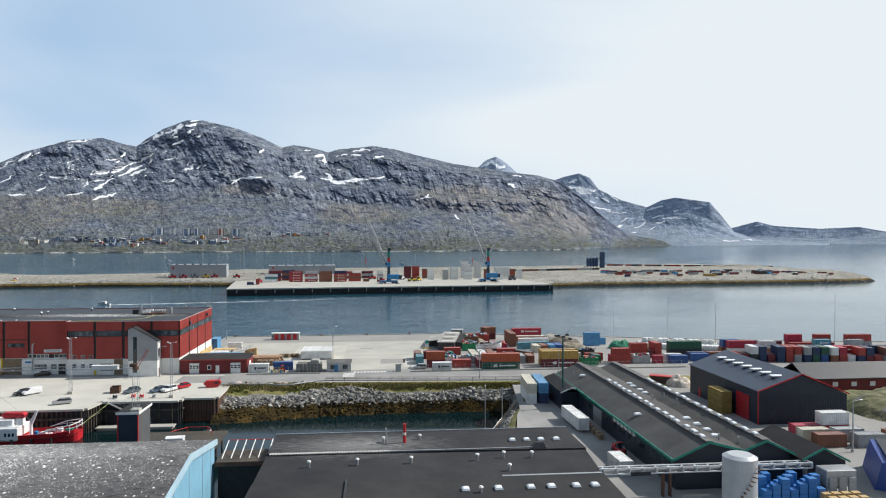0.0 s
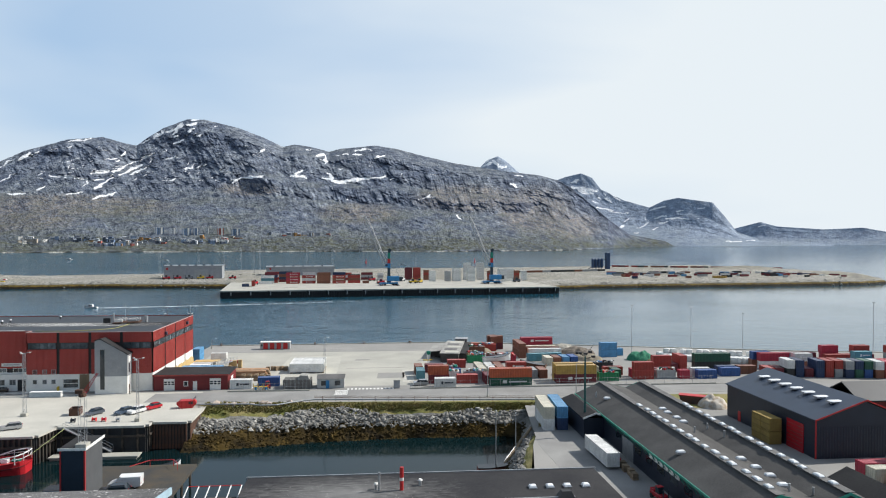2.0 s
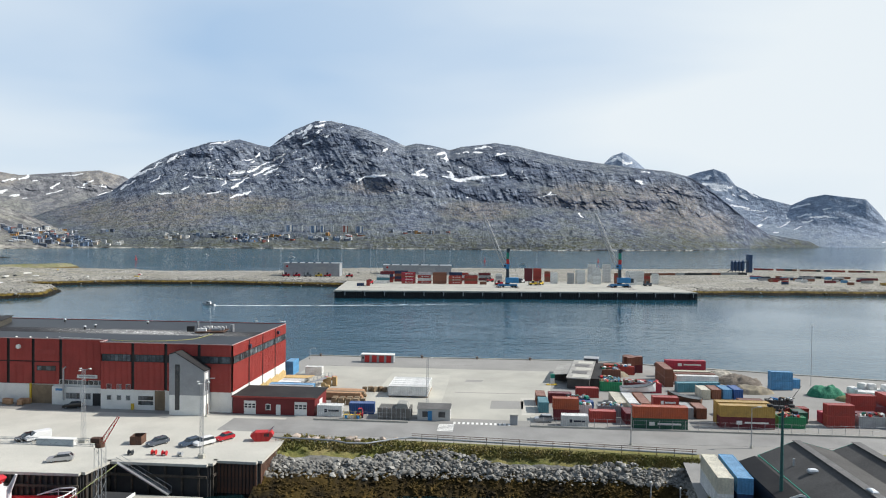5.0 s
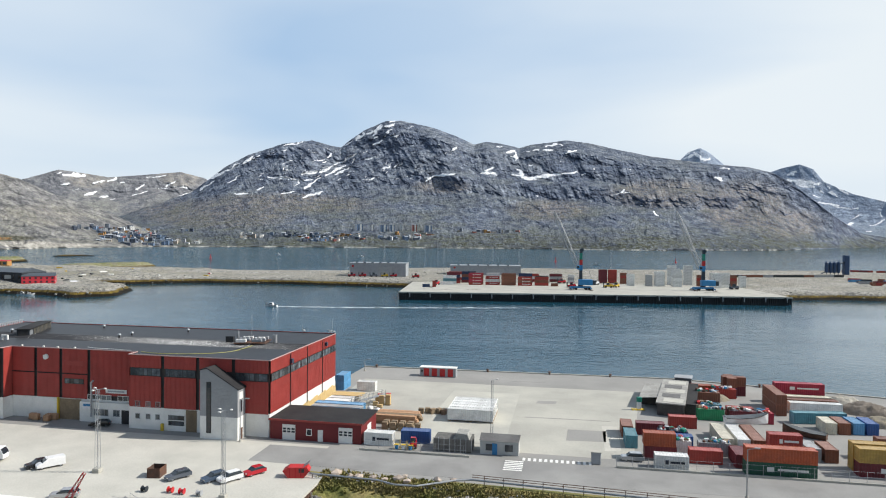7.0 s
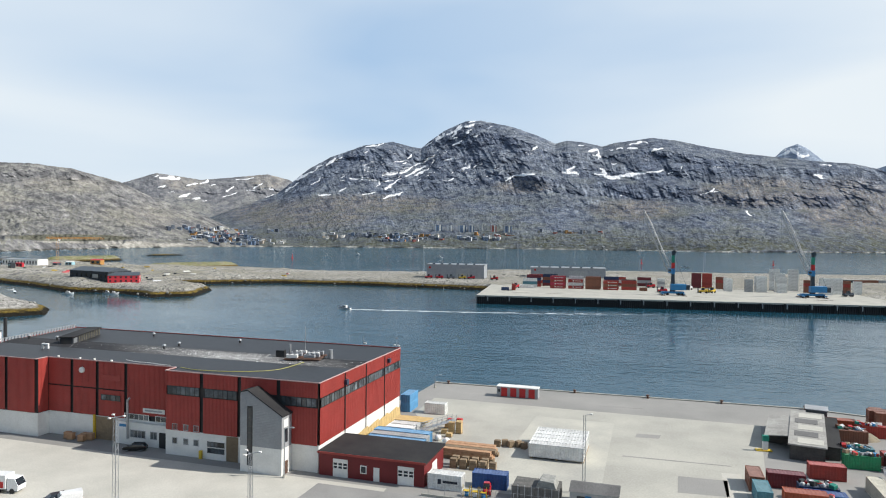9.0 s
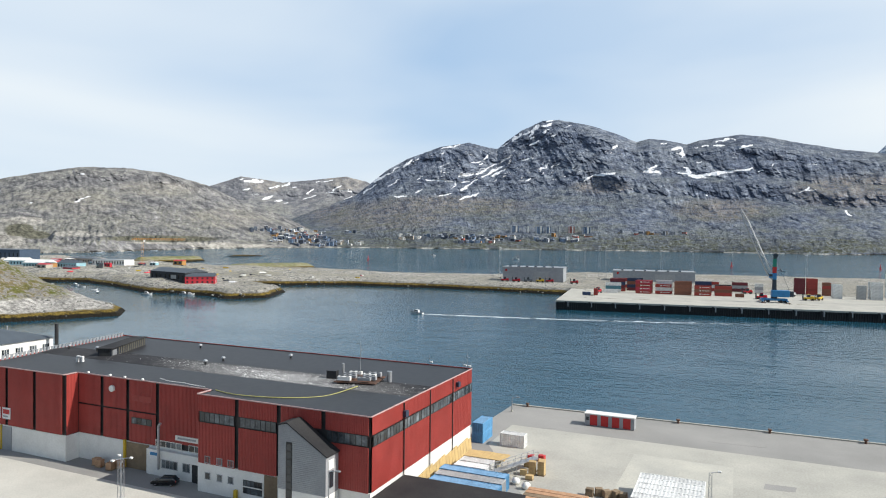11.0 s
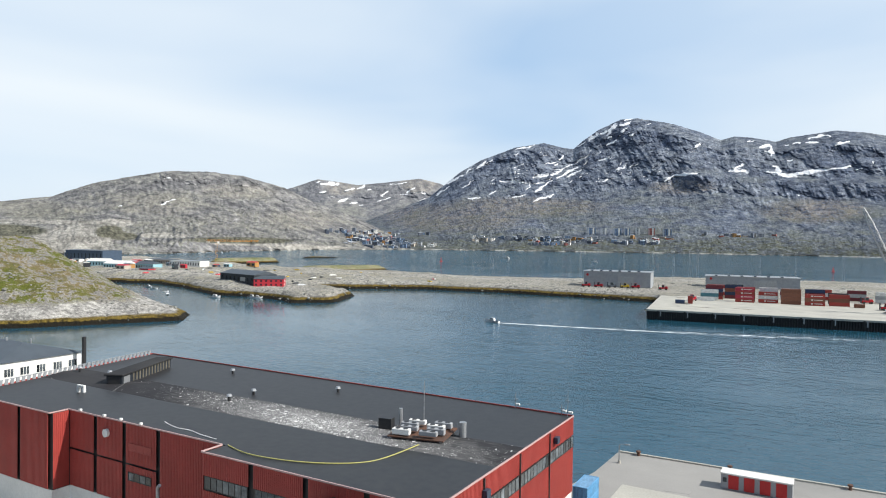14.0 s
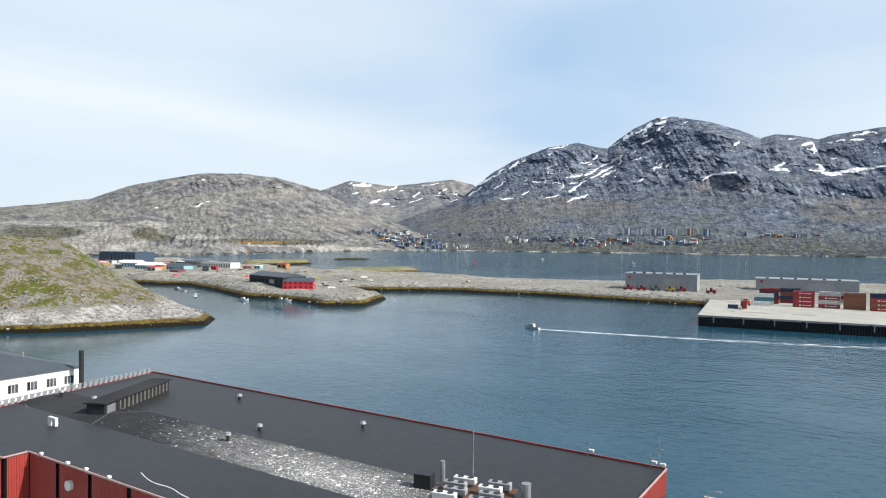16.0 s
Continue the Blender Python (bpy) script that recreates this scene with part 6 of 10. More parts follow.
def lamp_post(x, y, h, label, z=0.0, group="lamp posts"):
    ob = thing("lamp_post", pose(x, y, z), label, "lamp post", group)
    part("pole", tube(bmesh.new(), (0, 0, 0), (0, 0, h), 0.14, 0.07), STEEL, ob)
    part("base", tube(bmesh.new(), (0, 0, 0), (0, 0, 0.5), 0.3, 0.22), CONCRETE, ob)
    arm = part("arm", tube(bmesh.new(), (0, 0, h), (1.2, 0, h + 0.25), 0.05, seg=6), STEEL, ob)
    part("lamp_head", bx(1.0, 1.8, -0.18, 0.18, h + 0.18, h + 0.36, bevel=0.05), STEEL, arm)
    return ob


lamp_post(22.8, 177.0, 7.5, "steel lamp post on a concrete foot by the road")
lamp_post(45.0, 177.6, 7.5, "steel lamp post on a concrete foot by the road")
lamp_post(-64.2, 186.9, 8.0, "steel lamp post by the stair tower")
lp = thing("flood_mast", pose(36.4, 143.0, 0), "dark steel flood-light mast beside the shed", "light mast")
part("pole", tube(bmesh.new(), (0, 0, 0), (0, 0, 15.5), 0.28, 0.16, 10), paint("sea_green_mast", (0.02, 0.085, 0.08), 0.5), lp)
for a in range(5):
    c, s_ = math.cos(a * 1.257), math.sin(a * 1.257)
    arm = part("arm", tube(bmesh.new(), (0, 0, 15.0 + 0.2 * a), (1.6 * c, 1.6 * s_, 15.4 + 0.3 * a), 0.06, seg=5), BLACK, lp)
    part("lamp_head", bx(1.6 * c - 0.35, 1.6 * c + 0.35, 1.6 * s_ - 0.3, 1.6 * s_ + 0.3, 15.2 + 0.3 * a, 15.6 + 0.3 * a, bevel=0.06), BLACK, arm)
part("antenna", tube(bmesh.new(), (0, 0, 15.4), (2.8, 1.0, 18.8), 0.05, 0.03, 5), BLACK, lp)

# ---- fence and rail along the road ----
fe = thing("mesh_fence", pose(0, 0, 0), "low wire mesh fence on posts along the road", "fence")
for i in range(40):
    x = -40 + i * 2.6 if i < 8 else 4.5 + (i - 8) * 2.6
    y = 187.35 + (0.02 * (i - 8) if i > 8 else 0)
    part("post", tube(bmesh.new(), (x, y, 0), (x, y, 2.0), 0.045, seg=5), STEEL, fe)
for z in (0.3, 1.1, 1.95):
    part("wire", tube(bmesh.new(), (4.5, 187.35, z), (86, 187.95, z), 0.02, seg=4), STEEL, fe)
    part("wire", tube(bmesh.new(), (-40, 187.35, z), (-21.5, 187.35, z), 0.02, seg=4), STEEL, fe)
part("plinth", bx(4.5, 86, 187.0, 187.25, 0, 0.35), CONCRETE, fe, "concrete kerb under the fence")
part("plinth", bx(-41, -20.8, 187.0, 187.25, 0, 0.35), CONCRETE, fe, "concrete kerb under the fence")

pr = thing("pipe_rail", pose(0, 0, 0), "grey steel pipe run with a rail above the bank", "pipe")
RAIL = [(-44.5, 171.9), (-33, 171.2), (-30, 169.9), (-26.5, 170.0), (-21, 173.6), (-18.5, 174.4), (33, 170.4)]
for (x0, y0), (x1, y1) in zip(RAIL, RAIL[1:]):
    part("pipe", tube(bmesh.new(), (x0, y0, 0.7), (x1, y1, 0.7), 0.16, seg=8), STEEL, pr)
    if x0 >= -18.5:
        for z in (1.15, 1.5):
            part("rail", tube(bmesh.new(), (x0, y0, z), (x1, y1, z), 0.05, seg=5), RUST, pr)
for i in range(26):
    x = -44 + i * 3.05
    y = float(np.interp(x, [p[0] for p in RAIL], [p[1] for p in RAIL]))
    part("post", tube(bmesh.new(), (x, y, -1.2), (x, y, 1.5 if x > -18 else 0.7), 0.06, seg=5), RUST, pr)
# kerb and zebra crossing
tagged(part("kerb", bx(4.5, 100, 187.26, 187.5, 0.0, 0.14), CONCRETE), "pale concrete kerb along the road", "kerb", kind="structure")
for i in range(13):
    tagged(part("road_marking", bx(-11.5 + i * 0.95, -11.0 + i * 0.95, 187.5, 189.0, 0.012, 0.024), WHITE), "white painted crossing stripe on the road", "road marking", "crossing stripes")
for i in range(6):
    tagged(part("road_marking", bx(-14.4, -11.2, 182.0 + i * 0.9, 182.5 + i * 0.9, 0.012, 0.026), WHITE), "white painted crossing stripe on the road", "road marking", "crossing stripes")

# ---- peninsula, cape and islets ----


def inside(px, py, poly):
    r = np.zeros(px.shape, bool)
    for (x0, y0), (x1, y1) in zip(poly, poly[1:] + poly[:1]):
        c = (y0 > py) != (y1 > py)
        with np.errstate(divide="ignore", invalid="ignore"):
            r ^= c & (px < (x1 - x0) * (py - y0) / (y1 - y0) + x0)
    return r


def depth_in(px, py, poly):
    d = np.full(px.shape, 1e9)
    for (x0, y0), (x1, y1) in zip(poly, poly[1:] + poly[:1]):
        ex, ey = x1 - x0, y1 - y0
        t = np.clip(((px - x0) * ex + (py - y0) * ey) / (ex * ex + ey * ey), 0, 1)
        d = np.minimum(d, np.hypot(px - x0 - t * ex, py - y0 - t * ey))
    return np.where(inside(px, py, poly), d, -d)


def land(name, poly, step, height, seed, materials, label, edge=9.0):
    """A piece of land on a polygon: height(x, y, depth) over a rocky shore."""
    xs = np.arange(min(p[0] for p in poly) - 12, max(p[0] for p in poly) + 12, step)
    ys = np.arange(min(p[1] for p in poly) - 12, max(p[1] for p in poly) + 12, step)
    X, Y = np.meshgrid(xs, ys, indexing="ij")
    d = depth_in(X, Y, poly) + (fbm(X / 22, Y / 22, seed, 5) - 0.5) * edge * 0.8
    Z = height(X, Y, d)
    crag = (fbm(X / 9, Y / 9, seed + 5, 5, 0.6) - 0.5)
    Z = Z + crag * 2.2 * np.exp(-((d - edge * 0.5) / edge) ** 2)
    Z = np.where(d < -7, -9.5, Z)
    return tagged(sheet(name, X, Y, Z, materials, None, True), label, "land", kind="structure")


def flat_land(top, edge=9.0):
    def h(X, Y, d):
        s = smooth((d + 3) / (edge + 3))
        return -8.0 + (8.0 + top) * s
    return h


def land_material(name, rock, green, soil, rocky, top, scale):
    """Weed at the waterline, bare rock over it, then a mottle of heath, soil and outcrops. rocky: share of bare rock above; top: height of the rock belt."""
    m = bpy.data.materials.new(name)
    m.use_nodes = True
    n, l = m.node_tree.nodes, m.node_tree.links
    b = n["Principled BSDF"]
    b.inputs["Roughness"].default_value = 0.92
    b.inputs["Specular IOR Level"].default_value = 0.2
    tc = n.new("ShaderNodeTexCoord")

    def tex(sc, det=5, rough=0.65):
        t = n.new("ShaderNodeTexNoise")
        t.inputs["Scale"].default_value, t.inputs["Detail"].default_value, t.inputs["Roughness"].default_value = sc, det, rough
        l.new(tc.outputs["Object"], t.inputs["Vector"])
        return t.outputs["Fac"]

    def rng_(src, a0, a1, b0=0.0, b1=1.0):
        r = n.new("ShaderNodeMapRange")
        for k, v in (("From Min", a0), ("From Max", a1), ("To Min", b0), ("To Max", b1)):
            r.inputs[k].default_value = v
        l.new(src, r.inputs["Value"])
        return r.outputs["Result"]

    def madd(a, f, c):
        x = n.new("ShaderNodeMath")
        x.operation = "MULTIPLY_ADD"
        x.inputs[1].default_value = f
        l.new(a, x.inputs[0])
        l.new(c, x.inputs[2])
        return x.outputs[0]

    def mixc(f, a, c):
        x = n.new("ShaderNodeMix")
        x.data_type = "RGBA"
        l.new(f, x.inputs["Factor"])
        for key, v in (("A", a), ("B", c)):
            if isinstance(v, tuple):
                x.inputs[key].default_value = (*v, 1)
            else:
                l.new(v, x.inputs[key])
        return x.outputs["Result"]

    big, mid, fine, grain = tex(scale), tex(scale * 5), tex(scale * 22, 4), tex(scale * 70, 3)
    sep = n.new("ShaderNodeSeparateXYZ")
    l.new(tc.outputs["Object"], sep.inputs["Vector"])
    z = sep.outputs["Z"]
    dark = tuple(v * 0.32 for v in rock)
    stone = mixc(rng_(madd(mid, 0.7, fine), 0.66, 1.0), rock, dark)
    low = mixc(rng_(madd(big, 1.2, mid), 0.95, 1.25), green, soil)
    share = rng_(madd(mid, 0.9, fine), 1.07 - rocky, 0.97 - rocky)
    col = mixc(share, stone, low)
    col = mixc(rng_(madd(mid, 7.0, z), top + 4.6, top + 2.6), col, stone)
    weed = mixc(rng_(fine, 0.35, 0.62), (0.05, 0.036, 0.010), (0.17, 0.12, 0.025))
    col = mixc(rng_(madd(mid, 2.0, madd(fine, 1.2, z)), -0.1, -0.8), col, weed)
    col = mixc(rng_(madd(mid, 1.4, madd(fine, 1.2, z)), -1.9, -2.5), col, (0.012, 0.010, 0.006))
    hs = n.new("ShaderNodeHueSaturation")
    l.new(col, hs.inputs["Color"])
    l.new(rng_(grain, 0.3, 0.7, 0.6, 1.4), hs.inputs["Value"])
    l.new(hs.outputs["Color"], b.inputs["Base Color"])
    bp = n.new("ShaderNodeBump")
    bp.inputs["Distance"].default_value = 1.5
    l.new(fine, bp.inputs["Height"])
    l.new(bp.outputs["Normal"], b.inputs["Normal"])
    return m


def pen_height(X, Y, d):
    base = flat_land(-0.05, 11)(X, Y, d)
    n = fbm(X / 55, Y / 55, 31, 5) - 0.45
    west = smooth((-300 - X) / 150)
    east = smooth((X - 440) / 60)
    return base + np.where(d > 6, smooth((d - 6) / 18) * (west * (n * 9 + 1.2) + east * (n * 8 + 1.5)), 0)


PEN_LAND = land_material("gravel_land", (0.39, 0.375, 0.34), (0.28, 0.26, 0.195), (0.45, 0.43, 0.38), 0.05, -0.9, 0.02)
CAPE_LAND = land_material("heath_land", (0.50, 0.48, 0.44), (0.085, 0.098, 0.014), (0.15, 0.118, 0.058), 0.035, 3.6, 0.022)
ISLET_LAND = land_material("islet_land", (0.42, 0.41, 0.37), (0.14, 0.15, 0.06), (0.27, 0.25, 0.15), -0.05, -2.2, 0.03)
PALEROCK = mat("pale_gneiss", (0.34, 0.33, 0.305), (0.15, 0.148, 0.14), 0.16, 0.9, 0.3, 0.7, spot=0.35)
PEN = [(-1000, 640), (-700, 540), (-600, 515), (-540, 530), (-470, 505), (-423, 483), (-373, 486), (-335, 470), (-312, 494), (-335, 545), (-400, 580), (-330, 625), (-260, 638), (-142, 631), (-122, 600), (-117, 545), (143, 580), (160, 605),
       (200, 614), (346, 632), (480, 648), (530, 672), (560, 740), (560, 900), (520, 1060), (380, 1040), (250, 1000), (120, 960), (-60, 930), (-180, 900), (-260, 800), (-360, 760), (-485, 800), (-560, 740), (-640, 780), (-800, 800), (-1000, 860)]
land("ground", PEN, 2.3, pen_height, 5, [PEN_LAND], "flat gravel peninsula with a rocky weed-lined shore")

CAPE = [(-318, 374), (-326, 360), (-336, 342), (-350, 319), (-365, 301), (-420, 258), (-520, 200), (-640, 190), (-640, 470), (-500, 450), (-420, 420), (-365, 402), (-335, 392)]


def cape_height(X, Y, d):
    u = np.hypot(X + 320, Y - 374)
    top = 1.5 + 0.20 * np.minimum(u, 160) + (fbm(X / 30, Y / 30, 12, 5) - 0.5) * 10 + (np.abs(fbm(X / 9, Y / 14, 18, 4) - 0.5) - 0.1) * 7
    return -9 + 5 * smooth((d + 7) / 9) + (4 + top) * np.clip(d / 48, 0, 1) ** 0.72


land("ground", CAPE, 1.5, cape_height, 61, [CAPE_LAND], "rounded rocky headland with green heath above pale rock", 6)


def islet(cx, cy, ax, ay, hw, top, seed):
    L = math.hypot(ax, ay)
    u, v = (ax / L, ay / L), (-ay / L, ax / L)
    poly = []
    for k in range(16):
        a = 2 * math.pi * k / 16
        poly.append((cx + u[0] * L * math.cos(a) + v[0] * hw * math.sin(a), cy + u[1] * L * math.cos(a) + v[1] * hw * math.sin(a)))
    land("islet", poly, 3.0, flat_land(top, 14), seed, [ISLET_LAND], "low rocky islet with a grassy top", 6)


def shore_stones(poly, n, width, lo, hi, height, seed, label, keep):
    """Loose boulders along a shore, joined: too many and too small to tell apart."""
    rs = np.random.RandomState(seed)
    ico = bmesh.new()
    bmesh.ops.create_icosphere(ico, subdivisions=1, radius=1.0)
    base = np.array([v.co[:] for v in ico.verts])
    tri = np.array([[v.index for v in f.verts] for f in ico.faces])
    ico.free()
    co, fc = [], []
    segs = [(a, b, math.dist(a, b)) for a, b in zip(poly, poly[1:] + poly[:1])]
    tot = sum(s[2] for s in segs)
    px, py = [], []
    for a, b, L in segs:
        k = int(n * L / tot)
        t = rs.rand(k)
        off = (rs.rand(k) ** 1.4) * width
        ux, uy = (b[0] - a[0]) / L, (b[1] - a[1]) / L
        for sx, sy in ((-uy, ux), (uy, -ux)):
            px.append(a[0] + ux * L * t + sx * off)
            py.append(a[1] + uy * L * t + sy * off)
    px, py = np.concatenate(px), np.concatenate(py)
    ok = inside(px, py, poly)
    px, py = px[ok], py[ok]
    d = depth_in(px, py, poly)
    z = height(px, py, d)
    for x, y, h in zip(px, py, z):
        if h < -5.2 or not keep(x, y):
            continue
        s = lo + (hi - lo) * rs.rand() ** 3
        k = len(co) * len(base)
        co.append(base * (1 + (rs.rand(len(base), 1) - 0.5) * 0.5) * np.array([s, s * rs.uniform(0.6, 1), s * rs.uniform(0.45, 0.8)]) + (x, y, h + s * 0.15))
        fc.append(tri + k)
    me = bpy.data.meshes.new("stones")
    me.from_pydata(np.concatenate(co).tolist(), [], np.concatenate(fc).tolist())
    me.materials.append(STONEMIX)
    return tagged(new("stones", me), label, "stones", kind="stuff")


STONEMIX = mat("shore_stone", (0.36, 0.35, 0.32), (0.13, 0.13, 0.11), 0.25, 0.9, 0.0, 2.0, spot=0.2)
shore_stones(PEN, 2600, 22, 0.3, 1.2, pen_height, 4, "grey boulders along the shore of the peninsula", lambda x, y: y < 760 and not (-122 < x < 150 and y < 660))
shore_stones(CAPE, 1100, 60, 0.3, 1.3, cape_height, 9, "pale boulders on the headland", lambda x, y: x > -470)

islet(-558, 812, 30, 62, 20, 2.2, 91)
islet(-822, 905, 14, 62, 26, 2.4, 97)
islet(-905, 1180, 20, 40, 12, -2.0, 101)

# ---- container quay across the water ----
QUAY = pose(-119.3, 525.8, 0, 0, 0, 7.62)
qy = thing("quay", QUAY, "long concrete quay on a dark piled front", "quay", kind="structure")
part("deck", bx(0, 267, 0, 108, -0.7, 0.03), CONCRETE, qy, "pale concrete deck")
# black tone puts the shade below the quay deck into this wall
part("front_wall", bx(0.8, 266.4, 1.6, 106, -9, -0.71), RUBBER, qy, "black wall in place of shade under the deck")
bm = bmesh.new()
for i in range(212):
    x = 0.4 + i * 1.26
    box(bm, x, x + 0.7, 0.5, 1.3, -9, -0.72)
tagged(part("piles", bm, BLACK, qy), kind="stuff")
part("edge_beam", bx(-0.2, 267.2, -0.25, 0.35, -0.75, 0.25), CONCRETE, qy)
for i in range(19):
    part("fender", bx(6 + i * 14.2, 6.9 + i * 14.2, -0.8, -0.26, -4.2, -0.3), RUBBER, qy)
    part("fender_panel", bx(7.6 + i * 14.2, 8.2 + i * 14.2, -0.45, -0.26, -3.4, -0.1), STEEL, qy)

FQ = "containers on the far quay"


def far_stack(x, y, L, colours, rz=7.6, mark=None):
    if len(colours) > 1 and L > 4:
        colours = colours + [colours[-2]]
    for k, c in enumerate(colours):
        container(x, y, L, c, 0.04 + k * H1, rz, FQ, "stacked on the far quay", mark)


far_stack(-113, 574, S, ["navy"])
far_stack(-106, 578, 3.0, ["red", "red"])
far_stack(-105.5, 606, LG, ["white"])
far_stack(-104.5, 612, LG, ["white", "teal"])
far_stack(-103, 622, LG, ["red", "maroon", "navy"])
far_stack(-103, 630, LG, ["cream", "red", "white"])
far_stack(-92.5, 634, LG, ["maroon", "navy", "rust"])
far_stack(-92.5, 640, LG, ["green", "black", "red"])
far_stack(-83.0, 610, LG, ["red", "crimson", "red"], mark="white")
far_stack(-83.0, 617, LG, ["rust", "red", "rust"])
far_stack(-69.8, 614, LG, ["red", "white"], mark="white")
far_stack(-69.8, 620, LG, ["red", "white", "white"])
far_stack(-56.8, 613, LG, ["rust", "rust", "rust"])
far_stack(-56.8, 620, LG, ["rust", "rust", "red"])
far_stack(-43.5, 612, LG, ["red", "rust"], mark="white")
far_stack(-43.8, 624, LG, ["red", "navy", "maroon"])
far_stack(-30.5, 618, LG, ["red", "rust"])
far_stack(-31, 632, LG, ["black", "red"])
far_stack(-17, 614, S, ["rust"])
far_stack(-60, 660, LG, ["grey", "maroon"])
far_stack(-40, 664, LG, ["red", "white"])
far_stack(-20, 668, LG, ["maroon", "grey"])
far_stack(-4, 660, S, ["white", "grey"])
for x, y, n, c in ((44, 640, 3, "white"), (44, 648, 3, "white"), (58, 640, 3, "grey"), (66, 642, 4, "white"), (66, 650, 4, "white"), (79.5, 641, 4, "white"), (79.5, 649, 5, "white"), (79, 668, 6, "white"), (92, 668, 6, "white"), (108, 634, 4, "white"),
                   (108, 642, 4, "white"), (116.5, 644, 4, "white"), (132, 650, 3, "white"), (40, 664, 3, "rust"), (30, 668, 4, "red"), (22, 668, 4, "maroon"), (100, 652, 3, "rust"), (126, 655, 3, "rust")):
    far_stack(x, y, 6.06 if n < 4 else 8.0, [c] * (n - 1) + [c if c != "rust" else "red"])

# low grey sheds behind the far quay
RIBGREY = paint("pale_grey_sheet", (0.34, 0.36, 0.38), 0.5)


def grey_shed(x, y, rz, L, D, h, label):
    ob = thing("warehouse", pose(x, y, 0, 0, 0, rz), label, "warehouse", "grey sheds behind the far quay")
    part("wall", bx(0.1, L - 0.1, 0.1, D, -0.5, h), RIBGREY, ob)
    n = int(L / 8)
    for i in range(n):
        part("panel", ribbed(bmesh.new(), (L / n * i + 0.1, 0.0), (L / n * (i + 1) - 0.1, 0.0), 0, h, 0.8, 0.08), RIBGREY, ob)
    part("roof", bx(-0.4, L + 0.4, -0.4, D + 0.4, h + 0.01, h + 0.4), STEEL, ob)
    for i in range(6):
        part("roof_vent", bx(L * (0.1 + 0.14 * i), L * (0.1 + 0.14 * i) + 2.2, 2, 4, h + 0.41, h + 1.3), NAVY_ROOF, ob)
    part("gate", bx(L * 0.52, L * 0.76, -0.12, -0.02, 0, h * 0.72), STEEL, ob)
    part("emblem", tube(bmesh.new(), (L * 0.06, -0.1, h * 0.78), (L * 0.06, -0.02, h * 0.78), 1.1, seg=14), RED_TRIM, ob, "round red emblem")
    return ob


grey_shed(-209, 690, 7.6, 54, 26, 12.3, "long pale grey sheet-metal warehouse behind the far quay")
grey_shed(-122, 752, 7.6, 72, 26, 9.0, "low pale grey sheet-metal warehouse behind the container stacks")
for x, y, h in ((-224, 727, 29), (-196, 768, 27), (-168, 760, 29), (-152, 770, 29), (-137, 764, 31), (-131, 766, 31), (-84, 800, 28), (-56, 810, 30), (-20, 800, 28), (40, 790, 26)):
    light_mast(x, y, h, 1.6, "very tall pale lattice light mast on the far quay", "light masts on the far quay", 4)

# ---- mobile harbour cranes ----
CRANE_BLUE = paint("crane_blue", (0.03, 0.20, 0.42), 0.45)
CRANE_DARK = paint("crane_dark", (0.03, 0.045, 0.06), 0.5)


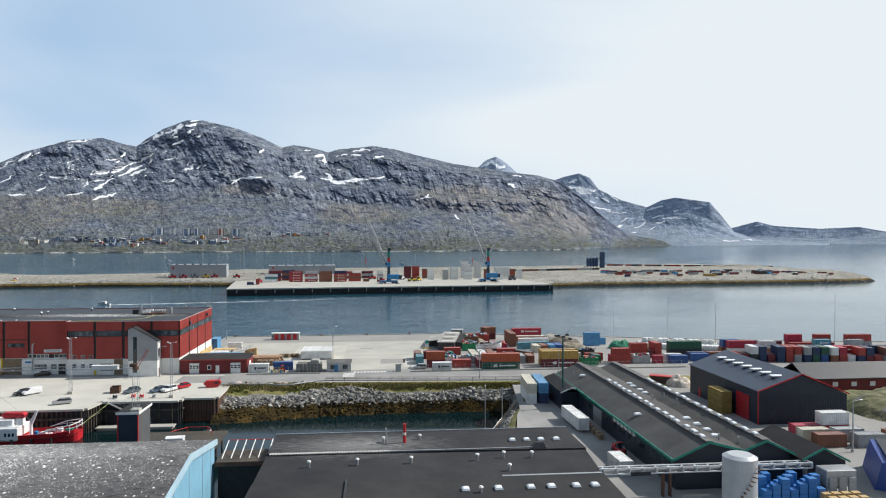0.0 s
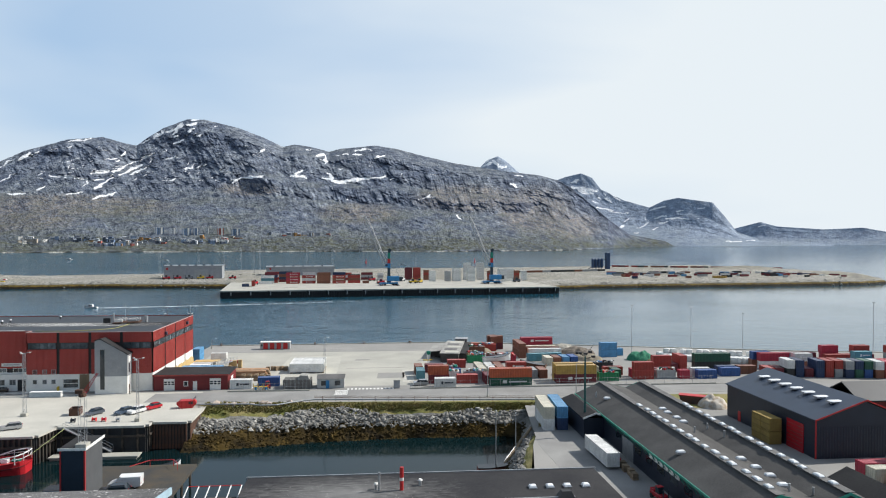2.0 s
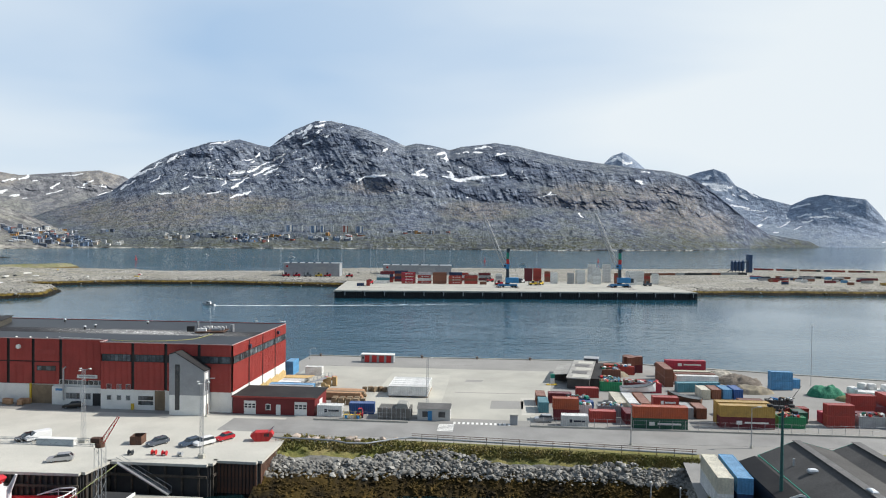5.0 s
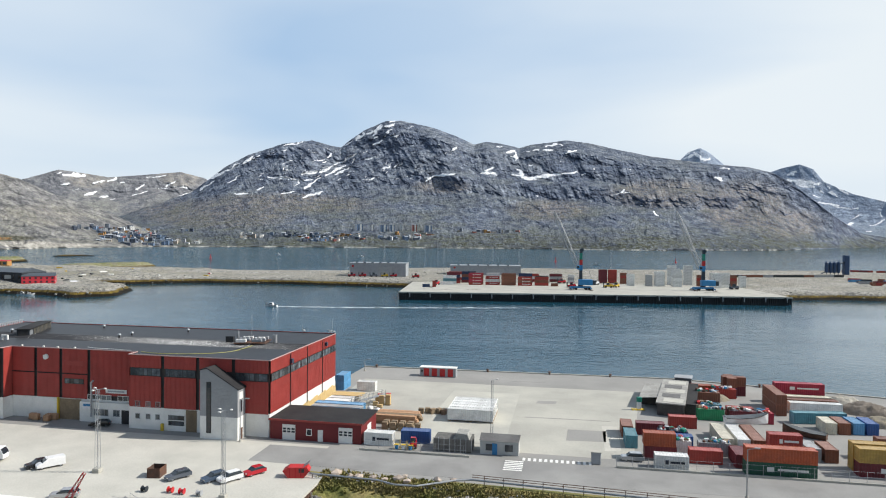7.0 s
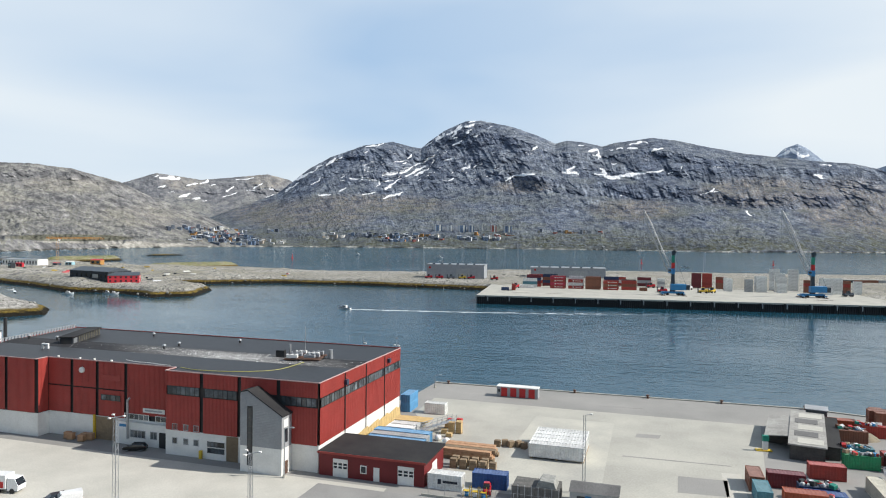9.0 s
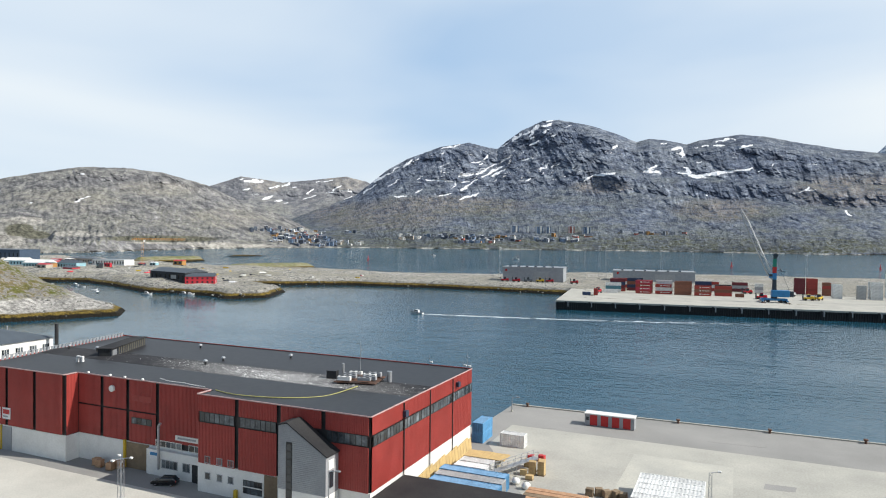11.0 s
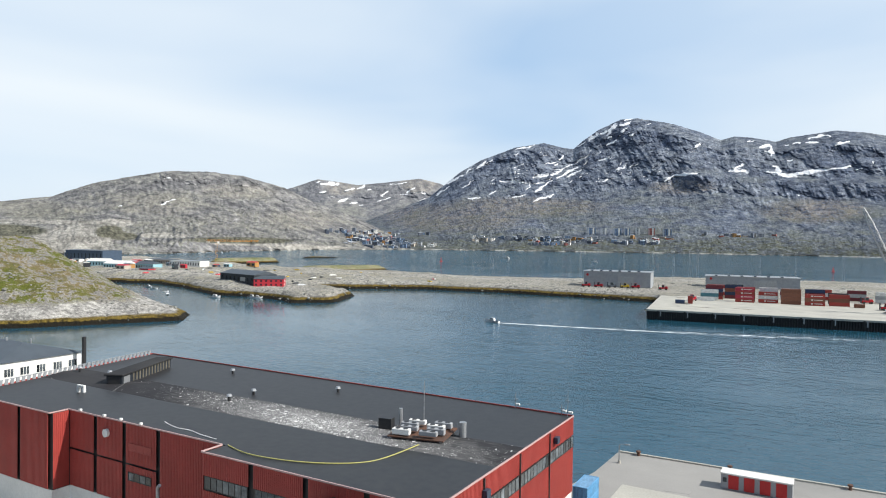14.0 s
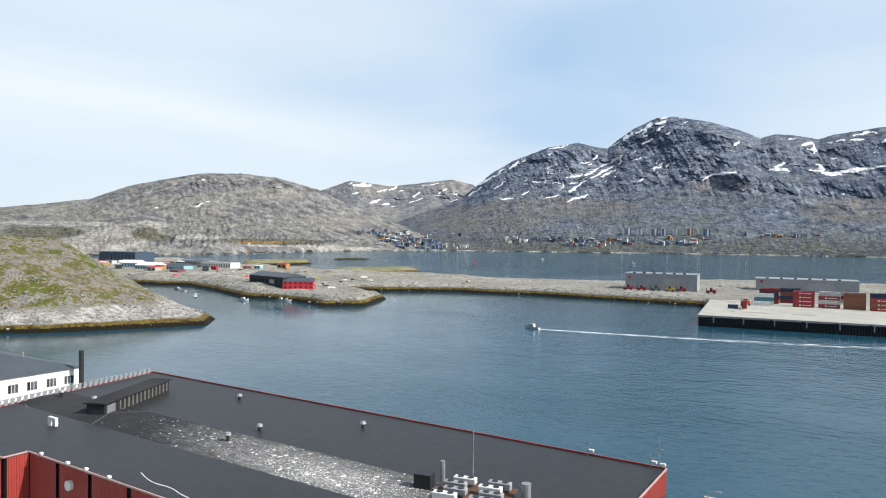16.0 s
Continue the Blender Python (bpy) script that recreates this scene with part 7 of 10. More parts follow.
def harbour_crane(x, y, rz, tip, label):
    ob = thing("harbour_crane", pose(x, y, 0.04, 0, 0, rz), label, "crane", "harbour cranes on the far quay")
    und = part("undercarriage", bx(-7.5, 7.5, -2.2, 2.2, 1.2, 2.6, bevel=0.2), CRANE_BLUE, ob)
    for a in (-6.4, -3.6, 3.6, 6.4):
        for b in (-2.3, 2.3):
            part("wheel", tube(bmesh.new(), (a, b - 0.5, 0.85), (a, b + 0.5, 0.85), 0.85, seg=12), RUBBER, und)
    for a in (-7, 7):
        part("outrigger", bx(a - 0.5, a + 0.5, -6, 6, 0.9, 1.6), CRANE_BLUE, und)
        for b in (-6, 6):
            part("pad", bx(a - 1.2, a + 1.2, b - 1.2, b + 1.2, 0, 0.3), RUST, und)
            part("jack", tube(bmesh.new(), (a, b, 0.3), (a, b, 1.3), 0.3), STEEL, und)
    part("slew_ring", tube(bmesh.new(), (0, 0, 2.6), (0, 0, 3.6), 1.9, seg=16), CRANE_DARK, ob)
    part("machine_house", bx(-1.5, 8.5, -2.6, 2.6, 3.6, 7.8, bevel=0.2), CRANE_BLUE, ob)
    part("counterweight", bx(8.6, 11.0, -2.4, 2.4, 3.8, 7.2, bevel=0.15), CRANE_DARK, ob)
    bm = bmesh.new()
    loft(bm, [[(-1.3, -1.2, 3.6), (1.3, -1.2, 3.6), (1.3, 1.2, 3.6), (-1.3, 1.2, 3.6)], [(-0.7, -0.8, 29), (0.7, -0.8, 29), (0.7, 0.8, 29), (-0.7, 0.8, 29)]])
    part("tower", bm, CRANE_DARK, ob)
    part("tower_band", bx(-1.15, 1.15, -1.2, 1.2, 14.5, 18.5), CRANE_BLUE, ob, "blue band round the tower")
    part("tower_band", bx(-1.05, 1.05, -1.1, 1.1, 18.6, 22.4), RED_TRIM, ob, "red band round the tower")
    part("tower_band", bx(-0.95, 0.95, -1.0, 1.0, 22.5, 27.5), TEAL, ob, "teal band round the tower")
    part("sheave_head", tube(bmesh.new(), (0.4, -0.9, 29.6), (0.4, 0.9, 29.6), 1.5, seg=14), CRANE_DARK, ob)
    cab = part("cabin", bx(-3.4, -1.3, -2.6, -0.6, 15.5, 18.2, bevel=0.15), CRANE_BLUE, ob)
    part("window", bx(-3.45, -1.5, -2.66, -2.61, 16.4, 17.9), GLASS, cab)
    base, end = Vector((-1.4, 0, 14.5)), Vector(tip)
    d = (end - base)
    n = 16
    u = d.normalized()
    side = Vector((0, 1, 0)) - u * u.y
    side.normalize()
    up = u.cross(side)
    bm = bmesh.new()

    def at(f, a, b):
        w = 1.25 * min(1, f * 6 + 0.25) * min(1, (1 - f) * 4 + 0.25)
        return base + d * f + side * a * w + up * b * w
    for a in (-1, 1):
        for b in (-1, 1):
            for i in range(n):
                tube(bm, at(i / n, a, b), at((i + 1) / n, a, b), 0.2, seg=4)
    for i in range(n):
        f, g = i / n, (i + 1) / n
        for p, q in (((-1, -1), (1, -1)), ((1, -1), (1, 1)), ((1, 1), (-1, 1)), ((-1, 1), (-1, -1))):
            if i % 2:
                p, q = q, p
            tube(bm, at(f, *p), at(g, *q), 0.08, seg=3)
    part("boom", bm, STEEL, ob, "pale grey lattice boom")
    for b in (-0.5, 0.5):
        part("cable", tube(bmesh.new(), (0, b, 29.5), tuple(end), 0.05, seg=4), CRANE_DARK, ob)
    part("luffing_cylinder", tube(bmesh.new(), (1.0, 0, 20), tuple(base + d * 0.36), 0.3, seg=8), STEEL, ob)
    part("hoist_rope", tube(bmesh.new(), tuple(end), (end.x, end.y, 22), 0.05, seg=4), CRANE_DARK, ob)
    part("stay", tube(bmesh.new(), (0.5, 0, 29), (8.5, 0, 7.8), 0.09, seg=5), CRANE_DARK, ob)
    return ob


harbour_crane(5.6, 586, 7.6, (-20, 2, 58.5), "blue mobile harbour crane with raised lattice boom")
harbour_crane(96.5, 607, 7.6, (-20, 2, 59.5), "blue mobile harbour crane with raised lattice boom")


# ---- small harbour vehicles ----
def loader(x, y, rz, material, label, group, s=1.0, z=0.03):
    ob = thing("reach_loader", pose(x, y, z, 0, 0, rz) @ Matrix.Scale(s, 4), label, "loader", group)
    part("chassis", bx(0, 5.2, -1.1, 1.1, 0.7, 1.7, bevel=0.1), material, ob)
    part("engine_cover", bx(3.4, 5.1, -1.0, 1.0, 1.72, 2.3, bevel=0.1), material, ob)
    cab = part("cabin", loft(bmesh.new(), [[(1.6, w, 1.72), (3.2, w, 1.72), (3.1, w, 3.2), (1.9, w, 3.2)] for w in (-0.75, 0.75)]), GLASS, ob)
    part("cabin_roof", bx(1.75, 3.2, -0.8, 0.8, 3.21, 3.32), material, cab)
    for w in (-0.7, 0.7):
        part("fork_mast", bx(-0.35, -0.1, w - 0.12, w + 0.12, 0.2, 3.4), CRANE_DARK, ob)
        part("fork", bx(-1.6, -0.36, w - 0.1, w + 0.1, 0.15, 0.25), STEEL, ob)
    for a in (0.9, 4.3):
        for b in (-1.0, 1.0):
            part("wheel", tube(bmesh.new(), (a, b - 0.25, 0.6), (a, b + 0.25, 0.6), 0.6, seg=12), RUBBER, ob)
    return ob


FV = "vehicles on the far quay"
for x, y, rz, c, w in ((-206, 690 - 12, 10, C_RED, "red"), (-196, 691 - 12, 8, C_RED, "red"), (-186, 682, 30, C_GREY, "grey"), (-176, 684, 12, YELLOW, "yellow"), (-168, 686, 12, C_RED, "red"), (-146, 684, 5, C_RED, "red"), (-108, 596, 70, C_RED, "red"),
                      (24, 612, 10, YELLOW, "yellow"), (32, 616, 60, YELLOW, "yellow"), (-4, 606, 15, C_RED, "red"), (120, 626, 15, C_GREY, "grey"), (16, 640, 40, C_WHITE, "white"), (-12, 650, 20, C_RED, "red")):
    loader(x, y, rz, c, f"{w} wheeled loader standing on the far quay", FV, 1.25, 0.05)

# ---- stores on the eastern spit ----
rng = random.Random(5)
cols = ["red", "rust", "maroon", "navy", "black", "grey", "skyblue", "white"]
spit = bmesh.new()


def spit_box(x, y, L, c, rz):
    """One far container of the joined rows: a shell with corner posts and a sunk top."""
    sp = bmesh.new()
    box(sp, 0.06, L - 0.06, 0.06, 2.14, 0.1, 2.22)
    for a in (0, L - 0.15):
        for b in (0, 2.05):
            box(sp, a, a + 0.15, b, b + 0.15, 0, 2.33)
    for b in (0, 2.08):
        box(sp, 0.15, L - 0.15, b, b + 0.12, 2.2, 2.33)
    m_ = pose(x, y, 0.05, 0, 0, rz)
    vs = [spit.verts.new(m_ @ v.co) for v in sp.verts]
    for f in sp.faces:
        spit.faces.new([vs[v.index] for v in f.verts]).material_index = SPIT_COLS.index(c)
    sp.free()


SPIT_COLS = cols + ["yellow"]
for k in range(92):
    f = rng.random()
    x, y = 250 + 250 * f, 672 + rng.random() * 110 + 25 * f
    spit_box(x, y, rng.choice([5.5, 11.0]), rng.choice(cols), rng.uniform(-8, 22))
for k in range(5):
    spit_box(345 + k * 2.7, 684, 5.5, "yellow", 90)
for k in range(26):
    x = 330 + k * 8.6
    spit_box(x, 985 - (x - 330) * 0.35, 11.0 if k % 3 else 5.5, rng.choice(["black", "rust", "maroon", "red"]), -18)
for k in range(12):
    x = 150 + k * 11
    spit_box(x, 800 + k * 4, 11.0, rng.choice(["black", "grey", "black", "rust"]), 12)
tagged(part("container_rows", spit, [mat("container_" + c, PAINTS[c], tuple(v * 0.72 + 0.012 for v in PAINTS[c]), 0.55, 0.5, 0.0, 3.0, 0.0, 0.14, 0.16) for c in SPIT_COLS]), "rows of many-coloured freight containers on the gravel spit", "containers", kind="stuff")
SILO_BLUE = paint("silo_blue", (0.03, 0.065, 0.14), 0.5)
st = thing("blue_silos", pose(285, 905, 0.05, 0, 0, 8), "cluster of dark blue steel silos and conveyor frames", "silo")
for i in range(4):
    part("silo", tube(bmesh.new(), (i * 4.4, 0, 2), (i * 4.4, 0, 13), 2.0, seg=14), SILO_BLUE, st)
    part("cone", tube(bmesh.new(), (i * 4.4, 0, 13.01), (i * 4.4, 0, 15), 2.0, 0.4, 14), SILO_BLUE, st)
part("mixing_tower", bx(19, 24, -3, 3, 0, 22, bevel=0.2), SILO_BLUE, st)
part("conveyor", slab(bmesh.new(), [(-6, -1, 1.0), (20, -1, 15), (20, 1, 15), (-6, 1, 1.0)], 0.8), CRANE_DARK, st)
part("frame", lattice_tower(bmesh.new(), 27, 0, 0, 26, 3.5, 2.5, 3), CRANE_BLUE, st)
for i in range(4):
    part("leg", bx(i * 4.4 - 0.3, i * 4.4 + 0.3, -0.3, 0.3, -0.5, 2.2), CRANE_DARK, st)


# ---- houses ----
def house(x, y, z, rz, L, D, h, wall, roof_m, label, group, floors=2, name="house", pitch=0.45, cells=None, far=False):
    ob = thing(name, pose(x, y, z, 0, 0, rz), label, "house", group)
    r = h + D / 2 * pitch
    part("wall", profile(bmesh.new(), [(0, -2.0), (L, -2.0), (L, h), (0, h)], 0, D), wall, ob)
    bm = bmesh.new()
    va = [bm.verts.new(p) for p in ((-0.1, -0.3, h), (-0.1, D / 2, r), (-0.1, D + 0.3, h))]
    vb = [bm.verts.new((L + 0.1, v.co.y, v.co.z)) for v in va]
    bm.faces.new(va)
    bm.faces.new(vb[::-1])
    for i in range(3):
        bm.faces.new((va[i], vb[i], vb[(i + 1) % 3], va[(i + 1) % 3]))
    bmesh.ops.recalc_face_normals(bm, faces=bm.faces[:])
    part("roof", bm, roof_m, ob)
    n = cells or max(2, int(L / 3.5))
    rows = bmesh.new() if far else None
    for f in range(floors):
        zc = h / floors * (f + 0.5)
        for i in range(n):
            xc = L * (i + 0.5) / n
            if far:
                w, v = L / n * 0.28, h / floors * 0.26
                box(rows, xc - w, xc + w, -0.1, 0.02, zc - v, zc + v)
                continue
            part("window", bx(xc - min(0.7, L / n * 0.3), xc + min(0.7, L / n * 0.3), -0.06, 0.02, zc - h / floors * 0.22, zc + h / floors * 0.25), GLASS, ob)
    if far:
        tagged(part("window_band", rows, GLASS, ob), kind="stuff")
    return ob


DARKTAR = paint("black_board", (0.02, 0.025, 0.032), 0.6)
REDBOARD = paint("bright_red_board", (0.50, 0.03, 0.045), 0.55)
SLATE = paint("slate_sheet", (0.07, 0.085, 0.10), 0.5)
rh = house(-452, 520, 0.2, -12, 48, 20, 8.2, DARKTAR, SLATE, "long black boathouse hall on the rocky point", "houses on the point", 1, "boathouse", 0.28, 8)
part("gate", bx(29, 36, -0.12, -0.07, 3.0, 6.0), STEEL, rh)
hs = house(-404, 508.5, 0.1, 36, 22, 12, 5.6, REDBOARD, SLATE, "bright red board house on the rocky point", "houses on the point", 2, "boathouse", 0.4)
part("gable_window", bx(21.98, 22.08, 5, 6.2, 3.4, 4.8), WHITE, hs)
part("gable_window", bx(21.98, 22.08, 8, 9.2, 3.4, 4.8), WHITE, hs)
part("gable_window", bx(21.98, 22.08, 3, 4.4, 0.8, 2.4), WHITE, hs)
sl = thing("slipway", pose(-384, 490, -5.4, 0, 0, 60), "timber slipway down to the water", "slipway")
part("ramp", slab(bmesh.new(), [(0, -2, 0.2), (14, -2, 5.2), (14, 2, 5.2), (0, 2, 0.2)], 0.3), TIMBER, sl)
for a in (2, 6, 10):
    part("trestle", bx(a, a + 0.4, -2, 2, -1.5, 0.2 + a * 0.32), PILE, sl)

BLUEHALL = paint("slate_blue_sheet", (0.055, 0.085, 0.13), 0.5)
PALEBLUE = paint("light_blue_board", (0.30, 0.50, 0.56), 0.5)
BEIGE = paint("beige_board", (0.45, 0.40, 0.33), 0.6)
OCHRE = paint("ochre_board", (0.42, 0.22, 0.07), 0.6)
WG = "sheds at the head of the bay"
house(-884, 655, 1, 8, 64, 30, 15, BLUEHALL, SLATE, "large slate-blue industrial hall at the head of the bay", WG, 1, "hall", 0.06, 10)
house(-908, 668, 1, 8, 18, 18, 12, RIBGREY, WHITE, "pale grey block beside the blue hall", WG, 2, "hall", 0.08)
house(-760, 604, 1, 18, 26, 14, 5.5, PALEBLUE, WHITE, "light blue shed with white roof", WG, 1, "shed")
house(-705, 588, 0.5, 10, 30, 15, 5.5, PALEBLUE, WHITE, "light blue shed with a broad white roof", WG, 1, "shed")
house(-668, 600, 0.5, 4, 26, 12, 6, PALEBLUE, SLATE, "light blue board shed near the shore", WG, 1, "shed")
house(-618, 568, 0.3, -4, 15, 8, 4, REDBOARD, SLATE, "small red shed by the shore", WG, 1, "shed")
house(-700, 668, 0.5, 8, 44, 16, 7, WHITE, STEEL, "long low white building under construction", WG, 1, "building", 0.05)
house(-770, 690, 0.5, 8, 40, 14, 6, BEIGE, SLATE, "low beige board shed near the shore", WG, 1, "shed", 0.2)
house(-1010, 640, 2, 8, 80, 20, 8, RIBGREY, WHITE, "long white-roofed industrial shed", WG, 1, "shed", 0.1, 10)
crowd = random.Random(44)
for k in range(46):
    x, y = crowd.uniform(-930, -600), crowd.uniform(560, 700)
    if depth_in(np.array([x]), np.array([y]), PEN)[0] < 20:
        continue
    L, h = crowd.uniform(6, 14), crowd.uniform(2.6, 5.5)
    wall = crowd.choice([REDBOARD, PALEBLUE, BLUEHALL, WHITE, BEIGE, OCHRE, RIBGREY, DARKTAR, CRANE_BLUE])
    z = float(pen_height(np.array([x]), np.array([y]), np.array([40.0]))[0])
    house(x, y, z - 0.3, crowd.uniform(-30, 40), L, L * 0.6, h, wall, crowd.choice([SLATE, WHITE, STEEL, REDBOARD]), "small painted store shed at the head of the bay", "store sheds at the head of the bay", 1, "shed", 0.3, 2, True)
tc_ = thing("tower_crane", pose(-622, 668, 0, 0, 0, 32), "slender orange tower crane over the building site", "crane")
ORANGE = paint("crane_orange", (0.62, 0.27, 0.03), 0.5)
part("mast", lattice_tower(bmesh.new(), 0, 0, 0, 33, 1.8, 1.8, 2.4), ORANGE, tc_)
part("footing", bx(-3, 3, -3, 3, -2.5, 0.4), CONCRETE, tc_)
bm = bmesh.new()
for a in (-0.8, 0.8):
    tube(bm, (-11, a, 31), (46, a, 31), 0.16, seg=4)
tube(bm, (-11, 0, 32.6), (46, 0, 32.4), 0.14, seg=4)
for i in range(28):
    for a in (-0.8, 0.8):
        tube(bm, (-11 + i * 2.03, a, 31), (-10 + i * 2.03, 0, 32.6), 0.09, seg=3)
part("jib", bm, ORANGE, tc_)
part("counterweight", bx(-11, -8, -1, 1, 29, 31), CONCRETE, tc_)
part("cabin", bx(0.9, 2.6, -0.9, 0.9, 28.6, 30.8, bevel=0.1), WHITE, tc_)

# clutter round the point: upturned hulls, crates and stored gear
rng = random.Random(21)
for k in range(46):
    x, y = rng.uniform(-660, -330), rng.uniform(520, 690)
    if depth_in(np.array([x]), np.array([y]), PEN)[0] < 16:
        continue
    L = rng.uniform(2.5, 7)
    m_ = rng.choice([WHITE, REDBOARD, CRANE_BLUE, STEEL, YELLOW, DARKTAR, WHITE])
    ob = thing("stored_boat", pose(x, y, float(pen_height(np.array([x]), np.array([y]), np.array([40.0]))[0]) - 0.2, 0, 0, rng.uniform(0, 360)), "small boat or gear laid up on the gravel", "boat", "boats laid up on land")
    part("hull", loft(bmesh.new(), [[(0, -0.9, 0.1), (0, 0.9, 0.1), (0, 0.6, 1.0), (0, -0.6, 1.0)], [(L * 0.6, -1.0, 0.1), (L * 0.6, 1.0, 0.1), (L * 0.6, 0.7, 1.1), (L * 0.6, -0.7, 1.1)], [(L, -0.1, 0.3), (L, 0.1, 0.3), (L, 0.1, 0.8), (L, -0.1, 0.8)]]), m_, ob)
    part("keel", bx(0, L * 0.8, -0.06, 0.06, 1.0, 1.15), m_, ob)


# ---- boats ----
def boat(x, y, rz, L, hull_m, label, group, cabin=True, z=-5.5):
    ob = thing("motor_boat", pose(x, y, z, 0, 0, rz), label, "boat", group)
    B = L * 0.16
    rings = []
    for f, w, k in ((0, 0.85, 0.0), (0.3, 1.0, 0.0), (0.65, 0.9, 0.03), (0.88, 0.5, 0.08), (1.0, 0.05, 0.12)):
        zt = (0.10 + k) * L
        rings.append([(f * L, -B * w * 0.55, -0.3), (f * L, B * w * 0.55, -0.3), (f * L, B * w, zt), (f * L, -B * w, zt)])
    part("hull", loft(bmesh.new(), rings), hull_m, ob)
    if cabin:
        part("cabin", loft(bmesh.new(), [[(L * 0.32, w, 0.09 * L), (L * 0.68, w, 0.12 * L), (L * 0.58, w, 0.27 * L), (L * 0.34, w, 0.27 * L)] for w in (-B * 0.65, B * 0.65)]), C_WHITE, ob)
        part("windows", loft(bmesh.new(), [[(L * 0.36, w, 0.18 * L), (L * 0.635, w, 0.18 * L), (L * 0.59, w, 0.25 * L), (L * 0.36, w, 0.25 * L)] for w in (-B * 0.67, B * 0.67)]), GLASS, ob)
        part("mast", tube(bmesh.new(), (L * 0.42, 0, 0.27 * L), (L * 0.42, 0, 0.45 * L), 0.05, seg=5), STEEL, ob)
    part("rub_rail", loft(bmesh.new(), [[(f * L, -B * w - 0.05, (0.10 + k) * L - 0.1), (f * L, B * w + 0.05, (0.10 + k) * L - 0.1), (f * L, B * w + 0.05, (0.10 + k) * L + 0.03), (f * L, -B * w - 0.05, (0.10 + k) * L + 0.03)]
                                        for f, w, k in ((0, 0.85, 0.0), (0.3, 1.0, 0.0), (0.65, 0.9, 0.03), (0.88, 0.5, 0.08), (1.0, 0.05, 0.12))]), C_BLACK if hull_m is not C_BLACK else C_WHITE, ob)
    return ob


boat(-180, 461.5, 172, 8.5, C_WHITE, "white cabin motor boat under way in the harbour", "boats on the water")
for x, y, rz, L, m_ in ((-407, 470, 20, 8, C_WHITE), (-528, 474, 60, 7, C_WHITE), (-521, 503, 10, 7, C_WHITE), (-445, 465, 140, 6, C_BLACK), (-500, 492, 30, 6, C_WHITE), (-540, 490, 200, 6, C_BLACK), (-388, 487, 15, 7, C_WHITE), (-380, 484, 30, 7, C_WHITE), (-470, 480, 80, 5, C_WHITE), (-560, 480, 20, 6, C_WHITE)):
    boat(x, y, rz, L, m_, "small moored motor boat in the bay", "boats on the water", L > 6)
boat(46, 1184, 178, 12, C_WHITE, "white boat far out in the fjord", "boats on the water")
boat(-640, 1500, 160, 12, C_WHITE, "white boat far out in the fjord", "boats on the water")
boat(-420, 1420, 170, 12, C_WHITE, "white boat far out in the fjord", "boats on the water")
boat(15, 140.8, 2, 7.5, paint("rust_red_hull", (0.25, 0.07, 0.05), 0.5), "old flat work boat moored in the basin", "boats in the basin", False)


def foam_material():
    m = bpy.data.materials.new("foam")
    m.use_nodes = True
    n, l = m.node_tree.nodes, m.node_tree.links
    b = n["Principled BSDF"]
    b.inputs["Base Color"].default_value = (0.8, 0.83, 0.84, 1)
    b.inputs["Roughness"].default_value = 0.7
    tc = n.new("ShaderNodeTexCoord")
    mp = n.new("ShaderNodeMapping")
    mp.inputs["Scale"].default_value = (0.12, 0.5, 1)
    l.new(tc.outputs["Object"], mp.inputs["Vector"])
    t = n.new("ShaderNodeTexNoise")
    t.inputs["Scale"].default_value, t.inputs["Detail"].default_value = 1.0, 6
    l.new(mp.outputs["Vector"], t.inputs["Vector"])
    sx = n.new("ShaderNodeSeparateXYZ")
    l.new(tc.outputs["Object"], sx.inputs["Vector"])
    fade = n.new("ShaderNodeMapRange")
    fade.inputs["From Min"].default_value, fade.inputs["From Max"].default_value = 0, 210
    fade.inputs["To Min"].default_value, fade.inputs["To Max"].default_value = 0.18, -0.14
    l.new(sx.outputs["X"], fade.inputs["Value"])
    s = n.new("ShaderNodeMath")
    l.new(t.outputs["Fac"], s.inputs[0])
    l.new(fade.outputs["Result"], s.inputs[1])
    r = n.new("ShaderNodeMapRange")
    r.inputs["From Min"].default_value, r.inputs["From Max"].default_value = 0.44, 0.80
    l.new(s.outputs[0], r.inputs["Value"])
    l.new(r.outputs["Result"], b.inputs["Alpha"])
    return m


FOAM = foam_material()
bm = bmesh.new()
prev = None
for i in range(90):
    x = i * 2.6
    hw = 0.7 + 0.22 * math.sqrt(x) + 0.15 * math.sin(i * 0.9)
    c = 0.0006 * x * x
    row = (bm.verts.new((x, c - hw, 0)), bm.verts.new((x, c + hw, 0)))
    if prev:
        bm.faces.new((prev[0], row[0], row[1], prev[1]))
    prev = row
wk = part("wake", bm, FOAM, None, "", pose(-181, 461.3, -5.44, 0, 0, 8.2))
tagged(wk, "white foaming wake behind the motor boat", "wake", kind="stuff")
for x, y in ((-26, 1328), (194, 1392), (-640, 1200)):
    by = thing("buoy", pose(x, y, -5.5) @ Matrix.Scale(0.55, 4), "red steel navigation buoy in the fjord", "buoy", "buoys in the fjord")
    part("float", tube(bmesh.new(), (0, 0, -0.5), (0, 0, 2.0), 4.0, 3.4, 12), RED_TRIM, by)
    part("tower", tube(bmesh.new(), (0, 0, 2.01), (0, 0, 12), 1.8, 0.6, 8), RED_TRIM, by)
    part("topmark", tube(bmesh.new(), (0, 0, 12.01), (0, 0, 14), 0.8, 0.8, 8), RED_TRIM, by)


# ---- town on the far shore ----
def ground_at(az, r):
    z = -5.0
    for a, r0, R1, Z, rad in (MASSIF, HILL):
        if a[0] < az < a[-1]:
            i = int(np.clip(np.searchsorted(a, az), 0, len(a) - 1))
            z = max(z, float(np.interp(r, rad[i], Z[i])))
    return z


